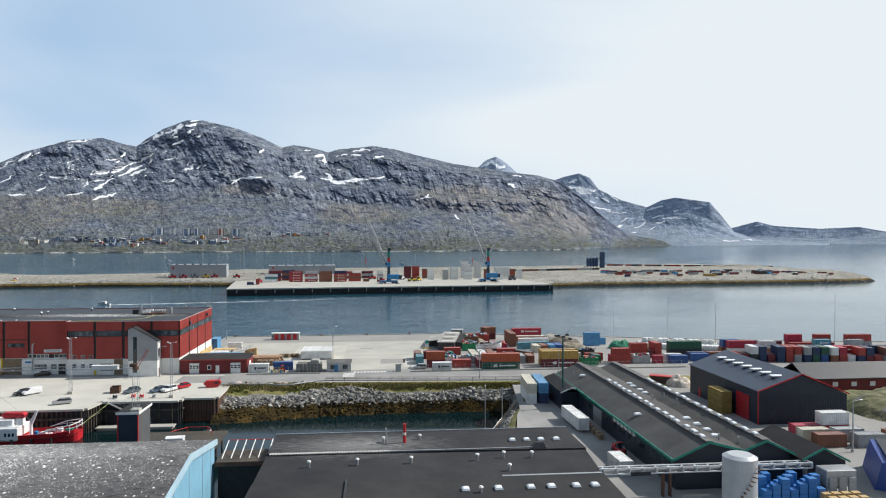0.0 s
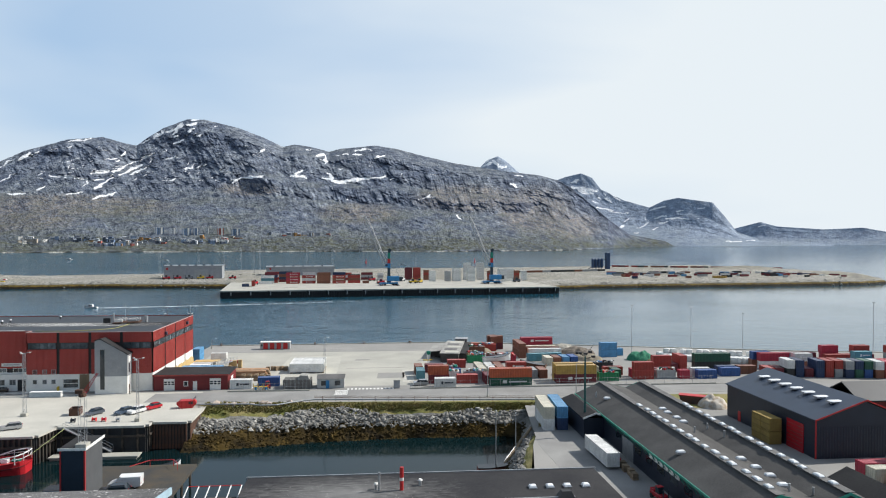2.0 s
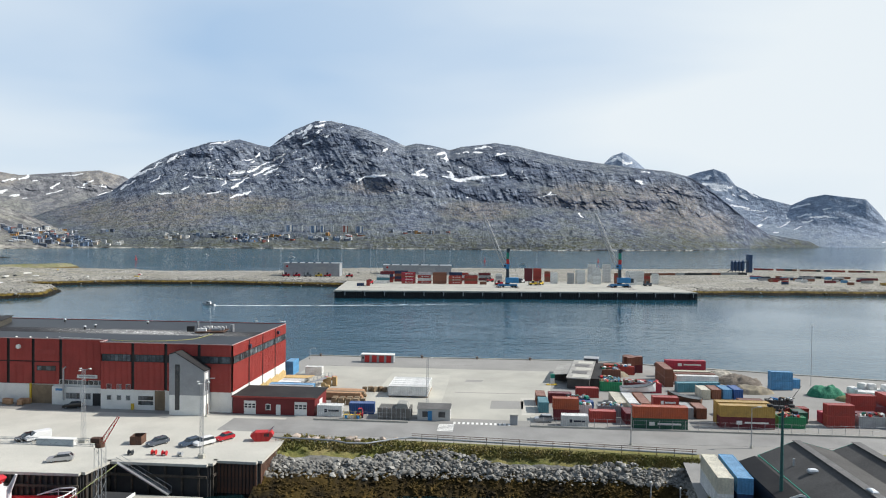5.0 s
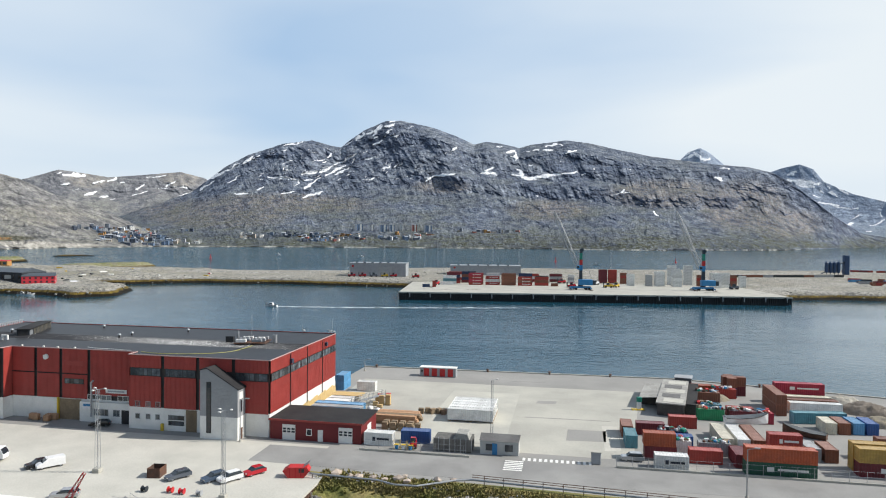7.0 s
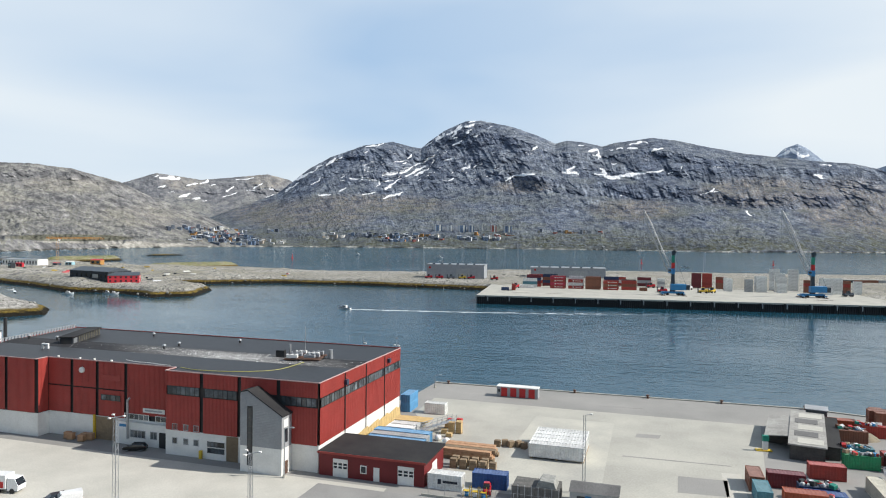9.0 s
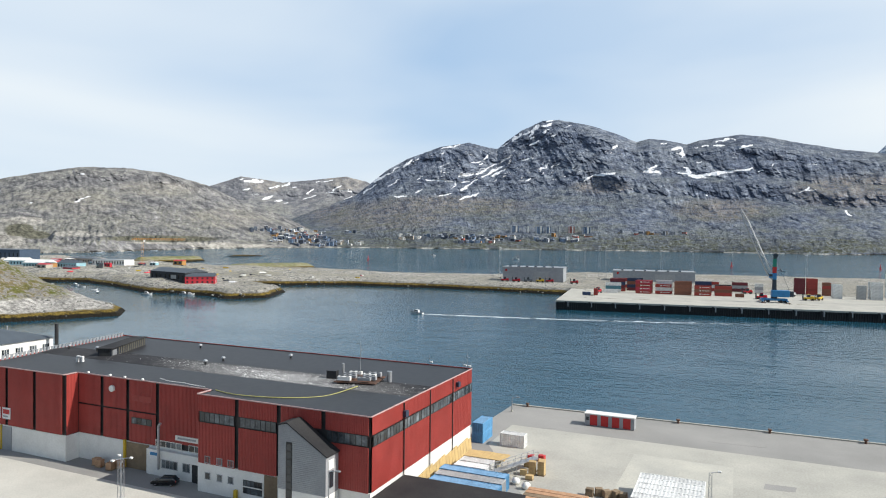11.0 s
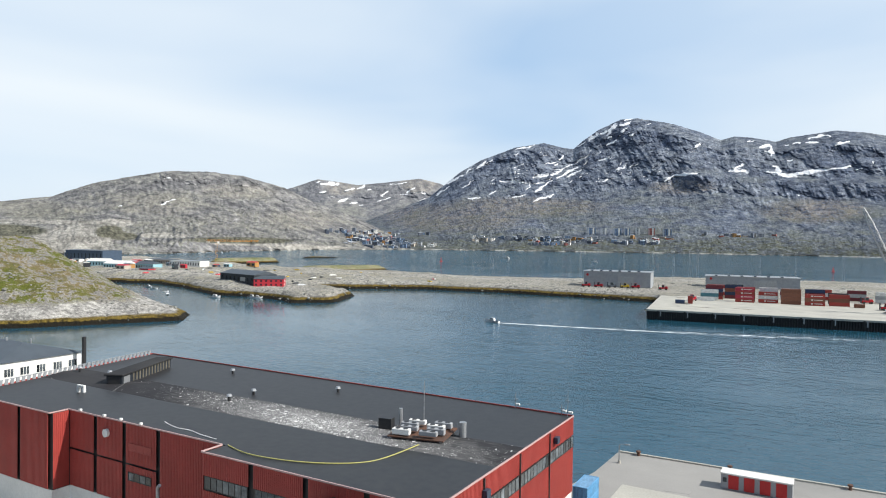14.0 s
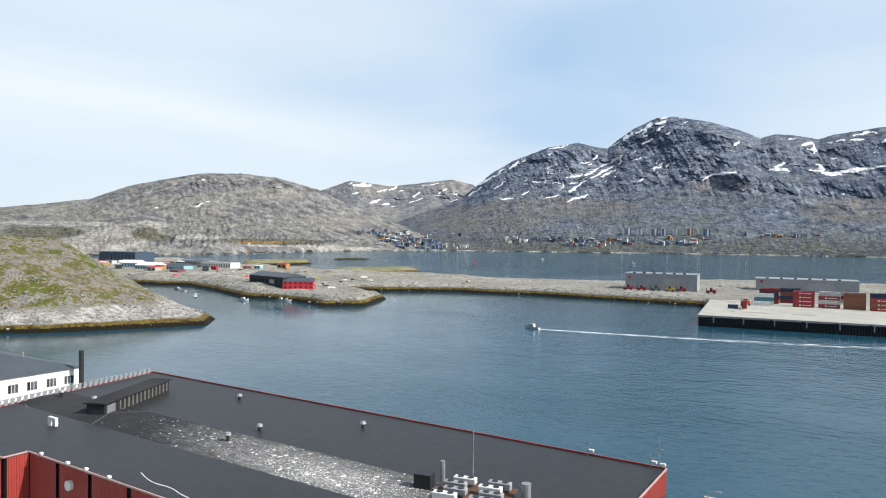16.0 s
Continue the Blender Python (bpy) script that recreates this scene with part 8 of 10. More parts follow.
def on_shore(az, r):
    return EYE[0] + r * math.sin(radians(az)), EYE[1] + r * math.cos(radians(az)), ground_at(az, r)


rng = random.Random(3)
TOWN = [paint("town_blue", (0.17, 0.25, 0.38), 0.6), paint("town_dark", (0.075, 0.095, 0.14), 0.6), paint("town_grey", (0.50, 0.53, 0.56), 0.6), WHITE, OCHRE, paint("town_red", (0.42, 0.13, 0.10), 0.6), BEIGE, paint("town_slate", (0.22, 0.25, 0.30), 0.6)]


def up_to(az, e):
    """The first ground above the shore that stands e degrees over the level of EYE."""
    r0 = float(np.interp(az, [p[0] for p in SHORE], [p[1] for p in SHORE]))
    for r in np.arange(r0 + 25, r0 + 900, 12):
        x, y, z = on_shore(az, r)
        if math.degrees(math.atan2(z - EYE[2], r)) >= e:
            break
    return x, y, z


for i, (az, w) in enumerate(((-17.75, 30), (-16.7, 24), (-15.75, 30), (-14.9, 20), (-14.0, 16), (-13.05, 22), (-11.95, 30))):
    x, y, z = up_to(az, 0.35)
    ob = house(x, y, z - 1, -az + 4, w, 16, 27, TOWN[5] if i == 5 else TOWN[2] if i % 3 == 1 else TOWN[0], SLATE, "tall blue-grey apartment block on the far shore", "apartment blocks on the far shore", 7, "apartment_block", 0.05, 4, True)
    part("stair_strip", bx(w * 0.60, w * 0.82, -0.5, 0.03, -1, 28), WHITE, ob, "pale stair strip")
    part("stair_strip", bx(w * 0.02, w * 0.14, -0.5, 0.03, -1, 28), TOWN[2], ob, "grey stair strip")
# quarters: azimuths, heights over the level of EYE in degrees, number of houses, their colours
SPOTS = [(-39.2, -37.6, 0.15, 0.35, 9, "blue"), (-37.6, -33.2, -0.75, 0.35, 92, ""), (-36.2, -32.4, -0.95, -0.3, 50, "blue"), (-33.0, -30.2, -0.9, -0.55, 14, "white"), (-31.6, -30.8, 0.0, 0.15, 5, "blue"), (-27.1, -25.3, -0.35, -0.1, 12, "white"),
         (-25.2, -22.6, -0.3, -0.05, 18, "blue"), (-22.6, -19.4, -0.6, 0.0, 62, ""), (-20.6, -17.6, -0.35, -0.1, 18, "red"), (-19.4, -12.5, -0.4, -0.1, 40, ""), (-14.5, -11.2, -0.1, 0.12, 14, "red"), (-9.5, -3.5, 0.25, 0.42, 16, "red")]
SETS = {"": TOWN[:4] + [TOWN[6]] + TOWN[:3] + TOWN[:6] + [TOWN[0], TOWN[1], TOWN[7], TOWN[7]], "white": [WHITE, WHITE, BEIGE, TOWN[2]], "blue": [TOWN[0], TOWN[1], TOWN[7]], "red": [TOWN[5], OCHRE, BEIGE, TOWN[7]]}
for a0, a1, e0, e1, n, kind in SPOTS:
    for k in range(n):
        az = rng.uniform(a0, a1)
        x, y, z = up_to(az, rng.uniform(e0, e1))
        L, h = rng.uniform(9, 17), rng.choice([7, 8, 9, 12, 15])
        house(x, y, z - 1, -az + rng.uniform(-25, 25), L, 12, h, rng.choice(SETS[kind]), SLATE if rng.random() < 0.7 else TOWN[2], "town house with plain walls on the far shore", "town houses on the far shore", 2 if h < 10 else 4, "town_house", 0.25, 3, True)

# ---- pier front ----
pf = thing("pier_front", pose(0, 0, 0), "dark tarred timber pier front with upright piles", "pier", kind="structure")
PIER = [(-150, 149.6), (-69.5, 151.5), (-68.6, 157.8), (-51, 157.8), (-51, 160.2), (-43.2, 160), (-43.2, 172.4)]
pile_me = mesh_of("pile", bx(-0.17, 0.17, -0.36, 0.0, -8.5, -0.3, bevel=0.04), PILE)
post_me = mesh_of("sheet_pile", bx(-0.24, 0.24, -0.22, 0.0, -8.5, -0.25, bevel=0.06), RUST)
for seg, ((x0, y0), (x1, y1)) in enumerate(zip(PIER, PIER[1:])):
    p, q = Vector((x0, y0)), Vector((x1, y1))
    d = (q - p)
    L = d.length
    u = d / L
    o = Vector((u.y, -u.x))
    ang = math.degrees(math.atan2(u.y, u.x))
    # near-black sheet paints the shade between the piles
    part("backing", prism(bmesh.new(), [tuple(p + o * 0.02), tuple(q + o * 0.02), tuple(q + o * 0.3), tuple(p + o * 0.3)], -9, -0.3), DARK, pf, "near-black sheet in place of shade between the piles")
    part("edge_beam", prism(bmesh.new(), [tuple(p - o * 0.2), tuple(q - o * 0.2), tuple(q + o * 0.75), tuple(p + o * 0.75)], -0.32, 0.12), PIER_C, pf)
    sheetp = seg in (4, 5)
    step = 0.62 if sheetp else (1.0 if seg != 2 else 2.9)
    n = int(L / step)
    for i in range(n):
        c = p + u * (L * (i + 0.5) / n) + o * 0.31
        if seg == 0 and c.x < -110:
            continue
        shared("sheet_pile" if sheetp else "pile", post_me if sheetp else pile_me, pf, pose(c.x, c.y, 0, 0, 0, ang))
    if not sheetp:
        part("waling", prism(bmesh.new(), [tuple(p + o * 0.68), tuple(q + o * 0.68), tuple(q + o * 0.9), tuple(p + o * 0.9)], -2.2, -1.8), PILE, pf)
rf_ = thing("pontoon", pose(-68, 153.2, -5.6), "pale floating timber pontoon by the pier", "pontoon")
part("deck", bx(0, 17, 0, 2.6, 0.45, 0.75, bevel=0.05), CONCRETE, rf_)
part("float", bx(0.3, 16.7, 0.2, 2.4, -0.4, 0.44), CONCRETE, rf_)
gw = thing("gangway", pose(-66.5, 157.0, 0), "pale gangway sloping from the pier to the pontoon", "gangway")
part("walkway", slab(bmesh.new(), [(0, -0.6, 0.1), (0, 0.6, 0.1), (9.5, -0.2, -4.6), (9.5, -1.4, -4.6)], 0.2), STEEL, gw)
for w in (-0.6, 0.6):
    part("handrail", tube(bmesh.new(), (0, w, 1.1), (9.5, w - 0.8, -3.6), 0.04, seg=5), STEEL, gw)
    for k in range(5):
        f = k / 4
        part("post", tube(bmesh.new(), (9.5 * f, w - 0.8 * f, 0.05 - 4.7 * f), (9.5 * f, w - 0.8 * f, 1.1 - 4.7 * f), 0.03, seg=4), STEEL, gw)
dk = thing("dock_crane", pose(-48.7, 122.6, 6.26), "slim lattice dock crane with a long level boom and red head", "crane")
part("footing", bx(-0.8, 0.8, -0.8, 0.8, 0.01, 0.5), CONCRETE, dk)
part("mast", lattice_tower(bmesh.new(), 0, 0, 0.5, 7.6, 0.9, 0.9, 0.9), STEEL, dk)
part("turntable", tube(bmesh.new(), (0, 0, 7.6), (0, 0, 8.1), 0.55, seg=10), RUST, dk)
part("jib", lattice_tower(bmesh.new(), 0, 0, 0, 3.6, 0.5, 0.2, 0.5), RED_TRIM, dk, "red raised head", pose(0.2, 0, 8.1, 0, 32, 8))
part("winch", bx(-1.0, 0.2, -0.4, 0.4, 8.1, 8.7, bevel=0.08), RUST, dk)
part("boom", lattice_tower(bmesh.new(), 0, 0, 0, 26, 0.7, 0.5, 0.8), STEEL, dk, "long level lattice boom", pose(-0.6, 0, 8.1, 0, -90, 2))
part("ballast", bx(-7.6, -3.0, -0.4, 0.4, 7.6, 8.5, bevel=0.05), WHITE, dk, "white ballast box")
wbg = thing("work_barge", pose(-58.6, 121.5, -5.5), "low dark blue barge with a yellow side beam", "barge")
part("hull", loft(bmesh.new(), [[(0.3, y, -0.5), (6.4, y, -0.5), (6.8, y, 0.9), (0, y, 0.9)] for y in (0, 4.6)]), NAVY, wbg)
part("deck", bx(0.1, 6.7, 0.1, 4.5, 0.91, 1.0), CRANE_BLUE, wbg)
part("side_beam", bx(0.4, 6.4, -0.35, -0.02, -0.1, 0.5, bevel=0.05), YELLOW, wbg, "yellow side beam")

# deck things on the pier
for x, y, m_, lab in ((-62.5, 161.5, RED_TRIM, "red"), (-60.5, 161.3, C_RED, "red"), (-57.6, 161.2, GREY_CLAD, "grey"), (-66.5, 161.0, DARKTAR, "dark")):
    ob = thing("cable_drum", pose(x, y, 0.02) @ Matrix.Scale(0.7, 4), f"{lab} steel cable drum on the pier deck", "drum", "drums on the pier")
    part("core", tube(bmesh.new(), (-0.5, 0, 0.65), (0.5, 0, 0.65), 0.4, seg=12), m_, ob)
    for a in (-0.55, 0.5):
        part("flange", tube(bmesh.new(), (a, 0, 0.65), (a + 0.06, 0, 0.65), 0.65, seg=16), m_, ob)

# ---- red and white ship ----
SHIP_RED = paint("ship_red", (0.50, 0.022, 0.03), 0.35)
shp = thing("work_ship", pose(-68.7, 147.6, -5.5, 0, 0, 181.5) @ Matrix.Scale(0.78, 4), "red-hulled white work ship moored at the pier", "ship")
LINES = ((0, 0.5, 3.3), (0.02, 0.74, 3.2), (0.06, 0.9, 3.0), (0.14, 1.0, 2.7), (0.35, 1.0, 2.4), (0.75, 1.0, 2.6), (1.0, 0.6, 3.6))
part("hull", loft(bmesh.new(), [[(f * 38, -2.9 * w, -1.0), (f * 38, 2.9 * w, -1.0), (f * 38, 3.9 * w, zt), (f * 38, 3.6 * w, zt), (f * 38, 3.5 * w, zt - 0.9), (f * 38, -3.5 * w, zt - 0.9), (f * 38, -3.6 * w, zt), (f * 38, -3.9 * w, zt)] for f, w, zt in LINES]), SHIP_RED, shp)
part("belt", loft(bmesh.new(), [[(f * 38, -3.85 * w - 0.1, zt - 1.35), (f * 38, 3.85 * w + 0.1, zt - 1.35), (f * 38, 3.85 * w + 0.1, zt - 1.1), (f * 38, -3.85 * w - 0.1, zt - 1.1)] for f, w, zt in LINES]), MAROON, shp)
part("deckhouse", bx(14.5, 22, -3.2, 3.2, 1.7, 4.6, bevel=0.15), C_WHITE, shp, "white low deckhouse")
part("side_house", bx(14.5, 20, 3.21, 3.95, 0.9, 4.4, bevel=0.15), C_WHITE, shp, "white side plating")
for k in range(3):
    part("porthole", bx(15.4 + k * 0.95, 15.95 + k * 0.95, 3.94, 4.0, 2.2, 3.1), GLASS, shp)
part("upper_house", bx(16.5, 22, -2.2, 2.2, 4.61, 6.2, bevel=0.12), C_WHITE, shp)
hse = part("wheelhouse", loft(bmesh.new(), [[(22.1, w, 1.7), (31, w, 1.7), (30.5, w, 9.2), (22.8, w, 9.2)] for w in (-3.0, 3.0)]), C_WHITE, shp)
for k in range(5):
    part("window", bx(23.2 + k * 1.4, 24.2 + k * 1.4, 2.99, 3.06, 7.4, 8.5), GLASS, hse)
for k in range(4):
    part("window", bx(23.2 + k * 1.6, 23.9 + k * 1.6, 2.99, 3.06, 4.4, 5.2), GLASS, hse)
part("bridge_roof", bx(22.4, 31, -3.3, 3.3, 9.21, 9.5), C_WHITE, hse)
part("upper_rail", bx(22.2, 31, 3.08, 3.16, 5.9, 6.9), C_WHITE, hse)
part("rescue_boat", loft(bmesh.new(), [[(14.4, w * 0.5, 6.3), (19.4, w * 0.5, 6.3), (20.0, w, 7.3), (19.4, w * 0.7, 7.9), (14.6, w * 0.7, 7.8), (14.0, w, 7.2)] for w in (-1.1, 1.1)]), SHIP_RED, shp, "red covered rescue boat")
part("cradle", bx(14.6, 16.4, -0.8, 0.8, 4.62, 6.28), C_WHITE, shp)
crn = part("deck_crane", tube(bmesh.new(), (12.6, 0.5, 1.7), (12.6, 0.5, 5.4), 0.45, 0.35, 10), C_WHITE, shp, "folded white deck crane")
part("crane_arm", tube(bmesh.new(), (12.6, 0.5, 5.4), (10.9, 0.6, 8.4), 0.34, 0.25, 8), C_WHITE, crn)
part("crane_arm", tube(bmesh.new(), (10.9, 0.6, 8.4), (12.2, 0.6, 4.6), 0.25, 0.16, 8), C_WHITE, crn)
part("mast", lattice_tower(bmesh.new(), 24, 0, 9.5, 16.5, 1.0, 0.4, 0.9), C_WHITE, shp)
for z, w in ((11.5, 2.4), (13.2, 1.7), (15.0, 1.1)):
    part("yard", tube(bmesh.new(), (24, -w, z), (24, w, z), 0.08, seg=5), C_WHITE, shp)
part("radar", bx(23.3, 24.7, -1.5, 1.5, 10.6, 10.95), C_WHITE, shp)
part("funnel", loft(bmesh.new(), [[(20.2, w, 4.7), (21.9, w, 4.7), (21.7, w, 8.0), (20.6, w, 8.0)] for w in (1.0, 2.1)]), C_WHITE, shp)
for k in range(3):
    part("aerial", tube(bmesh.new(), (25 + k * 1.3, 1.2 - k, 9.5), (25 + k * 1.3, 1.2 - k, 12.5 + k * 0.7), 0.05, 0.03, 5), C_WHITE, shp)
part("stay", tube(bmesh.new(), (24, 0, 15), (12.6, 0.5, 5.6), 0.04, seg=4), STEEL, shp)
for b in (-1, 1):
    pts = [(-0.1, 0.1 * b, 5.0), (0.2, 2.0 * b, 4.9), (1.6, 3.3 * b, 4.6), (5.0, 3.8 * b, 4.1), (9.5, 3.8 * b, 2.6)]
    for p, q in zip(pts, pts[1:]):
        part("stern_rail", tube(bmesh.new(), p, q, 0.15, seg=6), C_WHITE, shp)
        part("stanchion", tube(bmesh.new(), q, (q[0], q[1], 2.6), 0.09, seg=5), C_WHITE, shp)
        part("rail", tube(bmesh.new(), (p[0], p[1], (p[2] + 2.9) / 2), (q[0], q[1], (q[2] + 2.9) / 2), 0.07, seg=5), C_WHITE, shp)
for k, (gx, gy, gl, gh, m_) in enumerate(((2.6, -2.4, 2.0, 0.9, TEAL), (5.2, -2.0, 1.4, 1.2, C_WHITE), (7.4, -2.6, 2.4, 0.8, STEEL), (8.2, 0.8, 1.6, 1.1, C_WHITE), (10.2, 1.2, 1.0, 1.4, CRANE_BLUE), (4.4, 0.9, 1.2, 0.7, RED_TRIM), (6.5, 1.6, 1.0, 0.9, C_WHITE))):
    part("deck_gear", bx(gx, gx + gl, gy, gy + 1.2, 1.5, 1.55 + gh, bevel=0.1), m_, shp)
for k in range(4):
    part("fender", tube(bmesh.new(), (6 + k * 5, 4.05, 0.4), (6 + k * 5, 4.05, 1.4), 0.35, seg=8), RUBBER, shp)
part("mooring_rope", tube(bmesh.new(), (0.6, -1.5, 3.3), (-3.8, -10.6, 7.2), 0.06, seg=5), mat("rope", (0.45, 0.5, 0.2), (0.35, 0.4, 0.2), 2.0, 0.9), shp)

# ---- dark dock tower and jetty ----
jt = thing("jetty", pose(0, 0, 0), "low dark timber jetty with rusty patches and red rail", "jetty")
part("deck", bx(-52.5, -35.8, 121, 138.4, -2.5, -2.0), mat("jetty_deck", (0.04, 0.04, 0.04), (0.075, 0.06, 0.04), 0.25, 0.9, 0.01, 5.0, spot=0.3), jt)
for i in range(7):
    for j in range(4):
        part("pile", tube(bmesh.new(), (-51.8 + i * 2.5, 122 + j * 5.2, -9), (-51.8 + i * 2.5, 122 + j * 5.2, -2.5), 0.22, seg=6), PILE, jt)
for (a, b) in (((-46, 134.5), (-43.6, 137.6)), ((-43.6, 137.6), (-39.6, 137.6)), ((-39.6, 137.6), (-38.4, 135.6))):
    part("rail", tube(bmesh.new(), (*a, -0.9), (*b, -0.9), 0.07, seg=6), RED_TRIM, jt)
    part("rail_post", tube(bmesh.new(), (*b, -2), (*b, -0.9), 0.06, seg=5), RED_TRIM, jt)
dt = thing("dock_tower", pose(0, 0, 0), "dark navy box tower with grey side and red corner trim", "tower")
part("wall", bx(-51.6, -48.1, 121.8, 128.4, -2.0, 6.0), NAVY, dt)
for k in range(13):
    part("panel", bx(-48.098, -48.05, 121.82 + k * 0.505, 122.3 + k * 0.505, -1.9, 5.9), paint("dark_grey_sheet", (0.10, 0.105, 0.11), 0.5), dt)
part("corner_trim", bx(-48.2, -48.0, 121.7, 121.95, -2, 6.0), RED_TRIM, dt)
part("corner_trim", bx(-51.7, -51.5, 121.7, 121.95, -2, 6.0), RED_TRIM, dt)
part("roof", bx(-51.8, -47.9, 121.6, 128.6, 6.01, 6.25), BITUMEN, dt)
part("coping", bx(-51.9, -47.8, 121.5, 121.6, 5.9, 6.3), WHITE, dt)
part("coping", bx(-47.9, -47.78, 121.6, 128.7, 5.9, 6.3), WHITE, dt)
car(-47.2, 123.6, 4, ESTATE, C_BLACK, "black car on the jetty", "cars on the jetty").matrix_basis = pose(-47.2, 124.4, -1.97, 0, 0, 4)
car(-46.4, 126.8, 4, VAN, C_WHITE, "white van on the jetty", "cars on the jetty").matrix_basis = pose(-46.6, 127.3, -1.97, 0, 0, 4)
yb = boat(-57, 132, 2, 8, YELLOW, "yellow open work boat by the jetty", "boats in the basin", False)
boat(-60, 135.5, 2, 10, CRANE_BLUE, "blue open work boat by the jetty", "boats in the basin", False)
boat(-45.5, 146, 40, 5, C_WHITE, "small white boat in the basin", "boats in the basin", False)
lb = thing("loading_bridge", pose(0, 0, 0), "low loading platform with white slanted posts", "platform")
part("deck", bx(-30.0, -22.1, 102.0, 108.5, 2.6, 3.0), PILE, lb)
part("edge", bx(-30.0, -22.1, 101.9, 101.99, 2.4, 3.1), RUST, lb)
# solid near-black block stands for the shade below the platform
part("wall", bx(-29.8, -22.3, 103, 108.3, -8, 2.59), DARK, lb, "near-black block in place of shade under the deck")
for k in range(6):
    part("post", tube(bmesh.new(), (-29.4 + k * 1.4, 104, 3.0), (-29.0 + k * 1.4, 107.5, 4.9), 0.09, seg=6), WHITE, lb)
part("rail", tube(bmesh.new(), (-29.0, 107.5, 4.9), (-22.0, 107.5, 4.9), 0.06, seg=5), RED_TRIM, lb)
for x, y in ((18.6, 141.5), (22.0, 139.5)):
    ob = thing("mooring_pole", pose(x, y, -7), "tall pale mooring pole in the basin", "pole", "mooring poles")
    part("pole", tube(bmesh.new(), (0, 0, 0), (0, 0, 12.5), 0.13, 0.08), STEEL, ob)
    part("cap", tube(bmesh.new(), (0, 0, 12.5), (0, 0, 12.7), 0.14, 0.1), WHITE, ob)
lg = thing("gangplank", pose(0, 0, 0), "grey plank from the rock bank down to the boat", "gangplank")
part("plank", tube(bmesh.new(), (20.3, 141.5, -4.6), (27.5, 150.5, -0.4), 0.28, seg=6), TIMBER, lg)
part("rope", tube(bmesh.new(), (20.3, 141.6, -4.0), (27.5, 150.6, 0.2), 0.04, seg=4), STEEL, lg)

# ---- rubble on the bank ----
STONES = []
srng = random.Random(8)
for k in range(6):
    bm = bmesh.new()
    bmesh.ops.create_icosphere(bm, subdivisions=1, radius=0.5)
    for v in bm.verts:
        v.co *= 1 + srng.uniform(-0.28, 0.22)
        v.co.z *= 0.75
    STONES.append(bm)


def line_at(line, t):
    p = np.array(line, float)
    d = np.concatenate([[0], np.cumsum(np.linalg.norm(np.diff(p, axis=0), axis=1))])
    return [float(np.interp(t * d[-1], d, p[:, k])) for k in range(3)]


stone_dry = [mesh_of("stone", b.copy(), ROCK) for b in STONES]
stone_wet = [mesh_of("stone", b.copy(), WETROCK) for b in STONES]
bank_ob = bpy.data.objects["rock_bank"]
loose = {0: ([], []), 1: ([], [])}
count = 0
for k in range(14000):
    t = srng.random()
    s = srng.random() * 0.75
    a, b = line_at(BANK_TOP, t), line_at(BANK_LOW, t)
    x, y = (a[i] * (1 - s) + b[i] * s for i in range(2))
    z = a[2] + (b[2] - a[2]) * float(bank_fall(s))
    x, y = x + srng.uniform(-0.4, 0.4), y + srng.uniform(-0.4, 0.4)
    if s < 0.17 + 0.10 * math.sin(t * 21) * (t < 0.5) or z < -6.2:
        continue
    size = srng.uniform(0.28, 0.62) + srng.random() ** 6 * 1.0
    wet = z < -2.9 + srng.uniform(-0.7, 0.7)
    if wet:
        size *= 0.6
    m_ = pose(x, y, z + (0.02 if wet else 0.12), srng.uniform(-30, 30), srng.uniform(-30, 30), srng.uniform(0, 360)) @ Matrix.Diagonal((size * srng.uniform(0.8, 1.5), size, size * srng.uniform(0.7, 1.0), 1))
    if count < 300 and not wet and t < 0.62:
        shared("stone", srng.choice(stone_dry), bank_ob, m_)
        count += 1
    else:
        vs, fs = loose[1 if wet else 0]
        src = STONES[srng.randrange(6)]
        n0 = len(vs)
        vs += [tuple(m_ @ v.co) for v in src.verts]
        fs += [tuple(n0 + v.index for v in f.verts) for f in src.faces]
for w, (vs, fs) in loose.items():
    me = bpy.data.meshes.new("stones")
    me.from_pydata(vs, [], fs)
    me.materials.append(WETROCK if w else ROCK)
    ob = new("rubble", me)
    ob.parent = bank_ob
    tagged(ob, "brown weed-covered rubble" if w else "pale grey rubble", kind="stuff")
for x, y, r in ((-40.6, 173.6, 1.5), (-38.2, 173.2, 0.9), (-36.6, 173.0, 1.1), (-34.3, 173.2, 1.0), (-32.4, 172.9, 0.9), (-30.2, 173.4, 1.3), (-28.6, 172.7, 1.1), (-24.0, 174.2, 1.0), (-21.5, 174.9, 0.8), (-29.6, 175.2, 0.7)):
    ob = tagged(part("boulder", srng.choice(STONES).copy(), mat("pink_granite", (0.45, 0.36, 0.29), (0.35, 0.30, 0.26), 0.8, 0.9, 0.03, 4.0, spot=0.2), None, "", pose(x, y, r * 0.25, 0, 0, srng.uniform(0, 360)) @ Matrix.Scale(r * 1.5, 4)), "pale pinkish boulder on the grass verge", "boulder", "boulders on the verge")

# ---- red warehouse: doors, signs, roof gear ----
part("gate", bx(-108.3, -103.2, 193.62, 193.69, 0, 4.3), TIMBER, wh, "brown timber gate")
part("gate_post", bx(-108.7, -108.35, 193.3, 193.69, 0, 4.6), YELLOW, wh)
part("shop_front", bx(-103.0, -90.25, 192.9, 193.69, 0.0, 4.1), WHITE, wh, "white shop front block")
windows(wh, (-99.6, 192.88), (-96.4, 192.88), 1.5, 2.7, 4, GREY_CLAD)
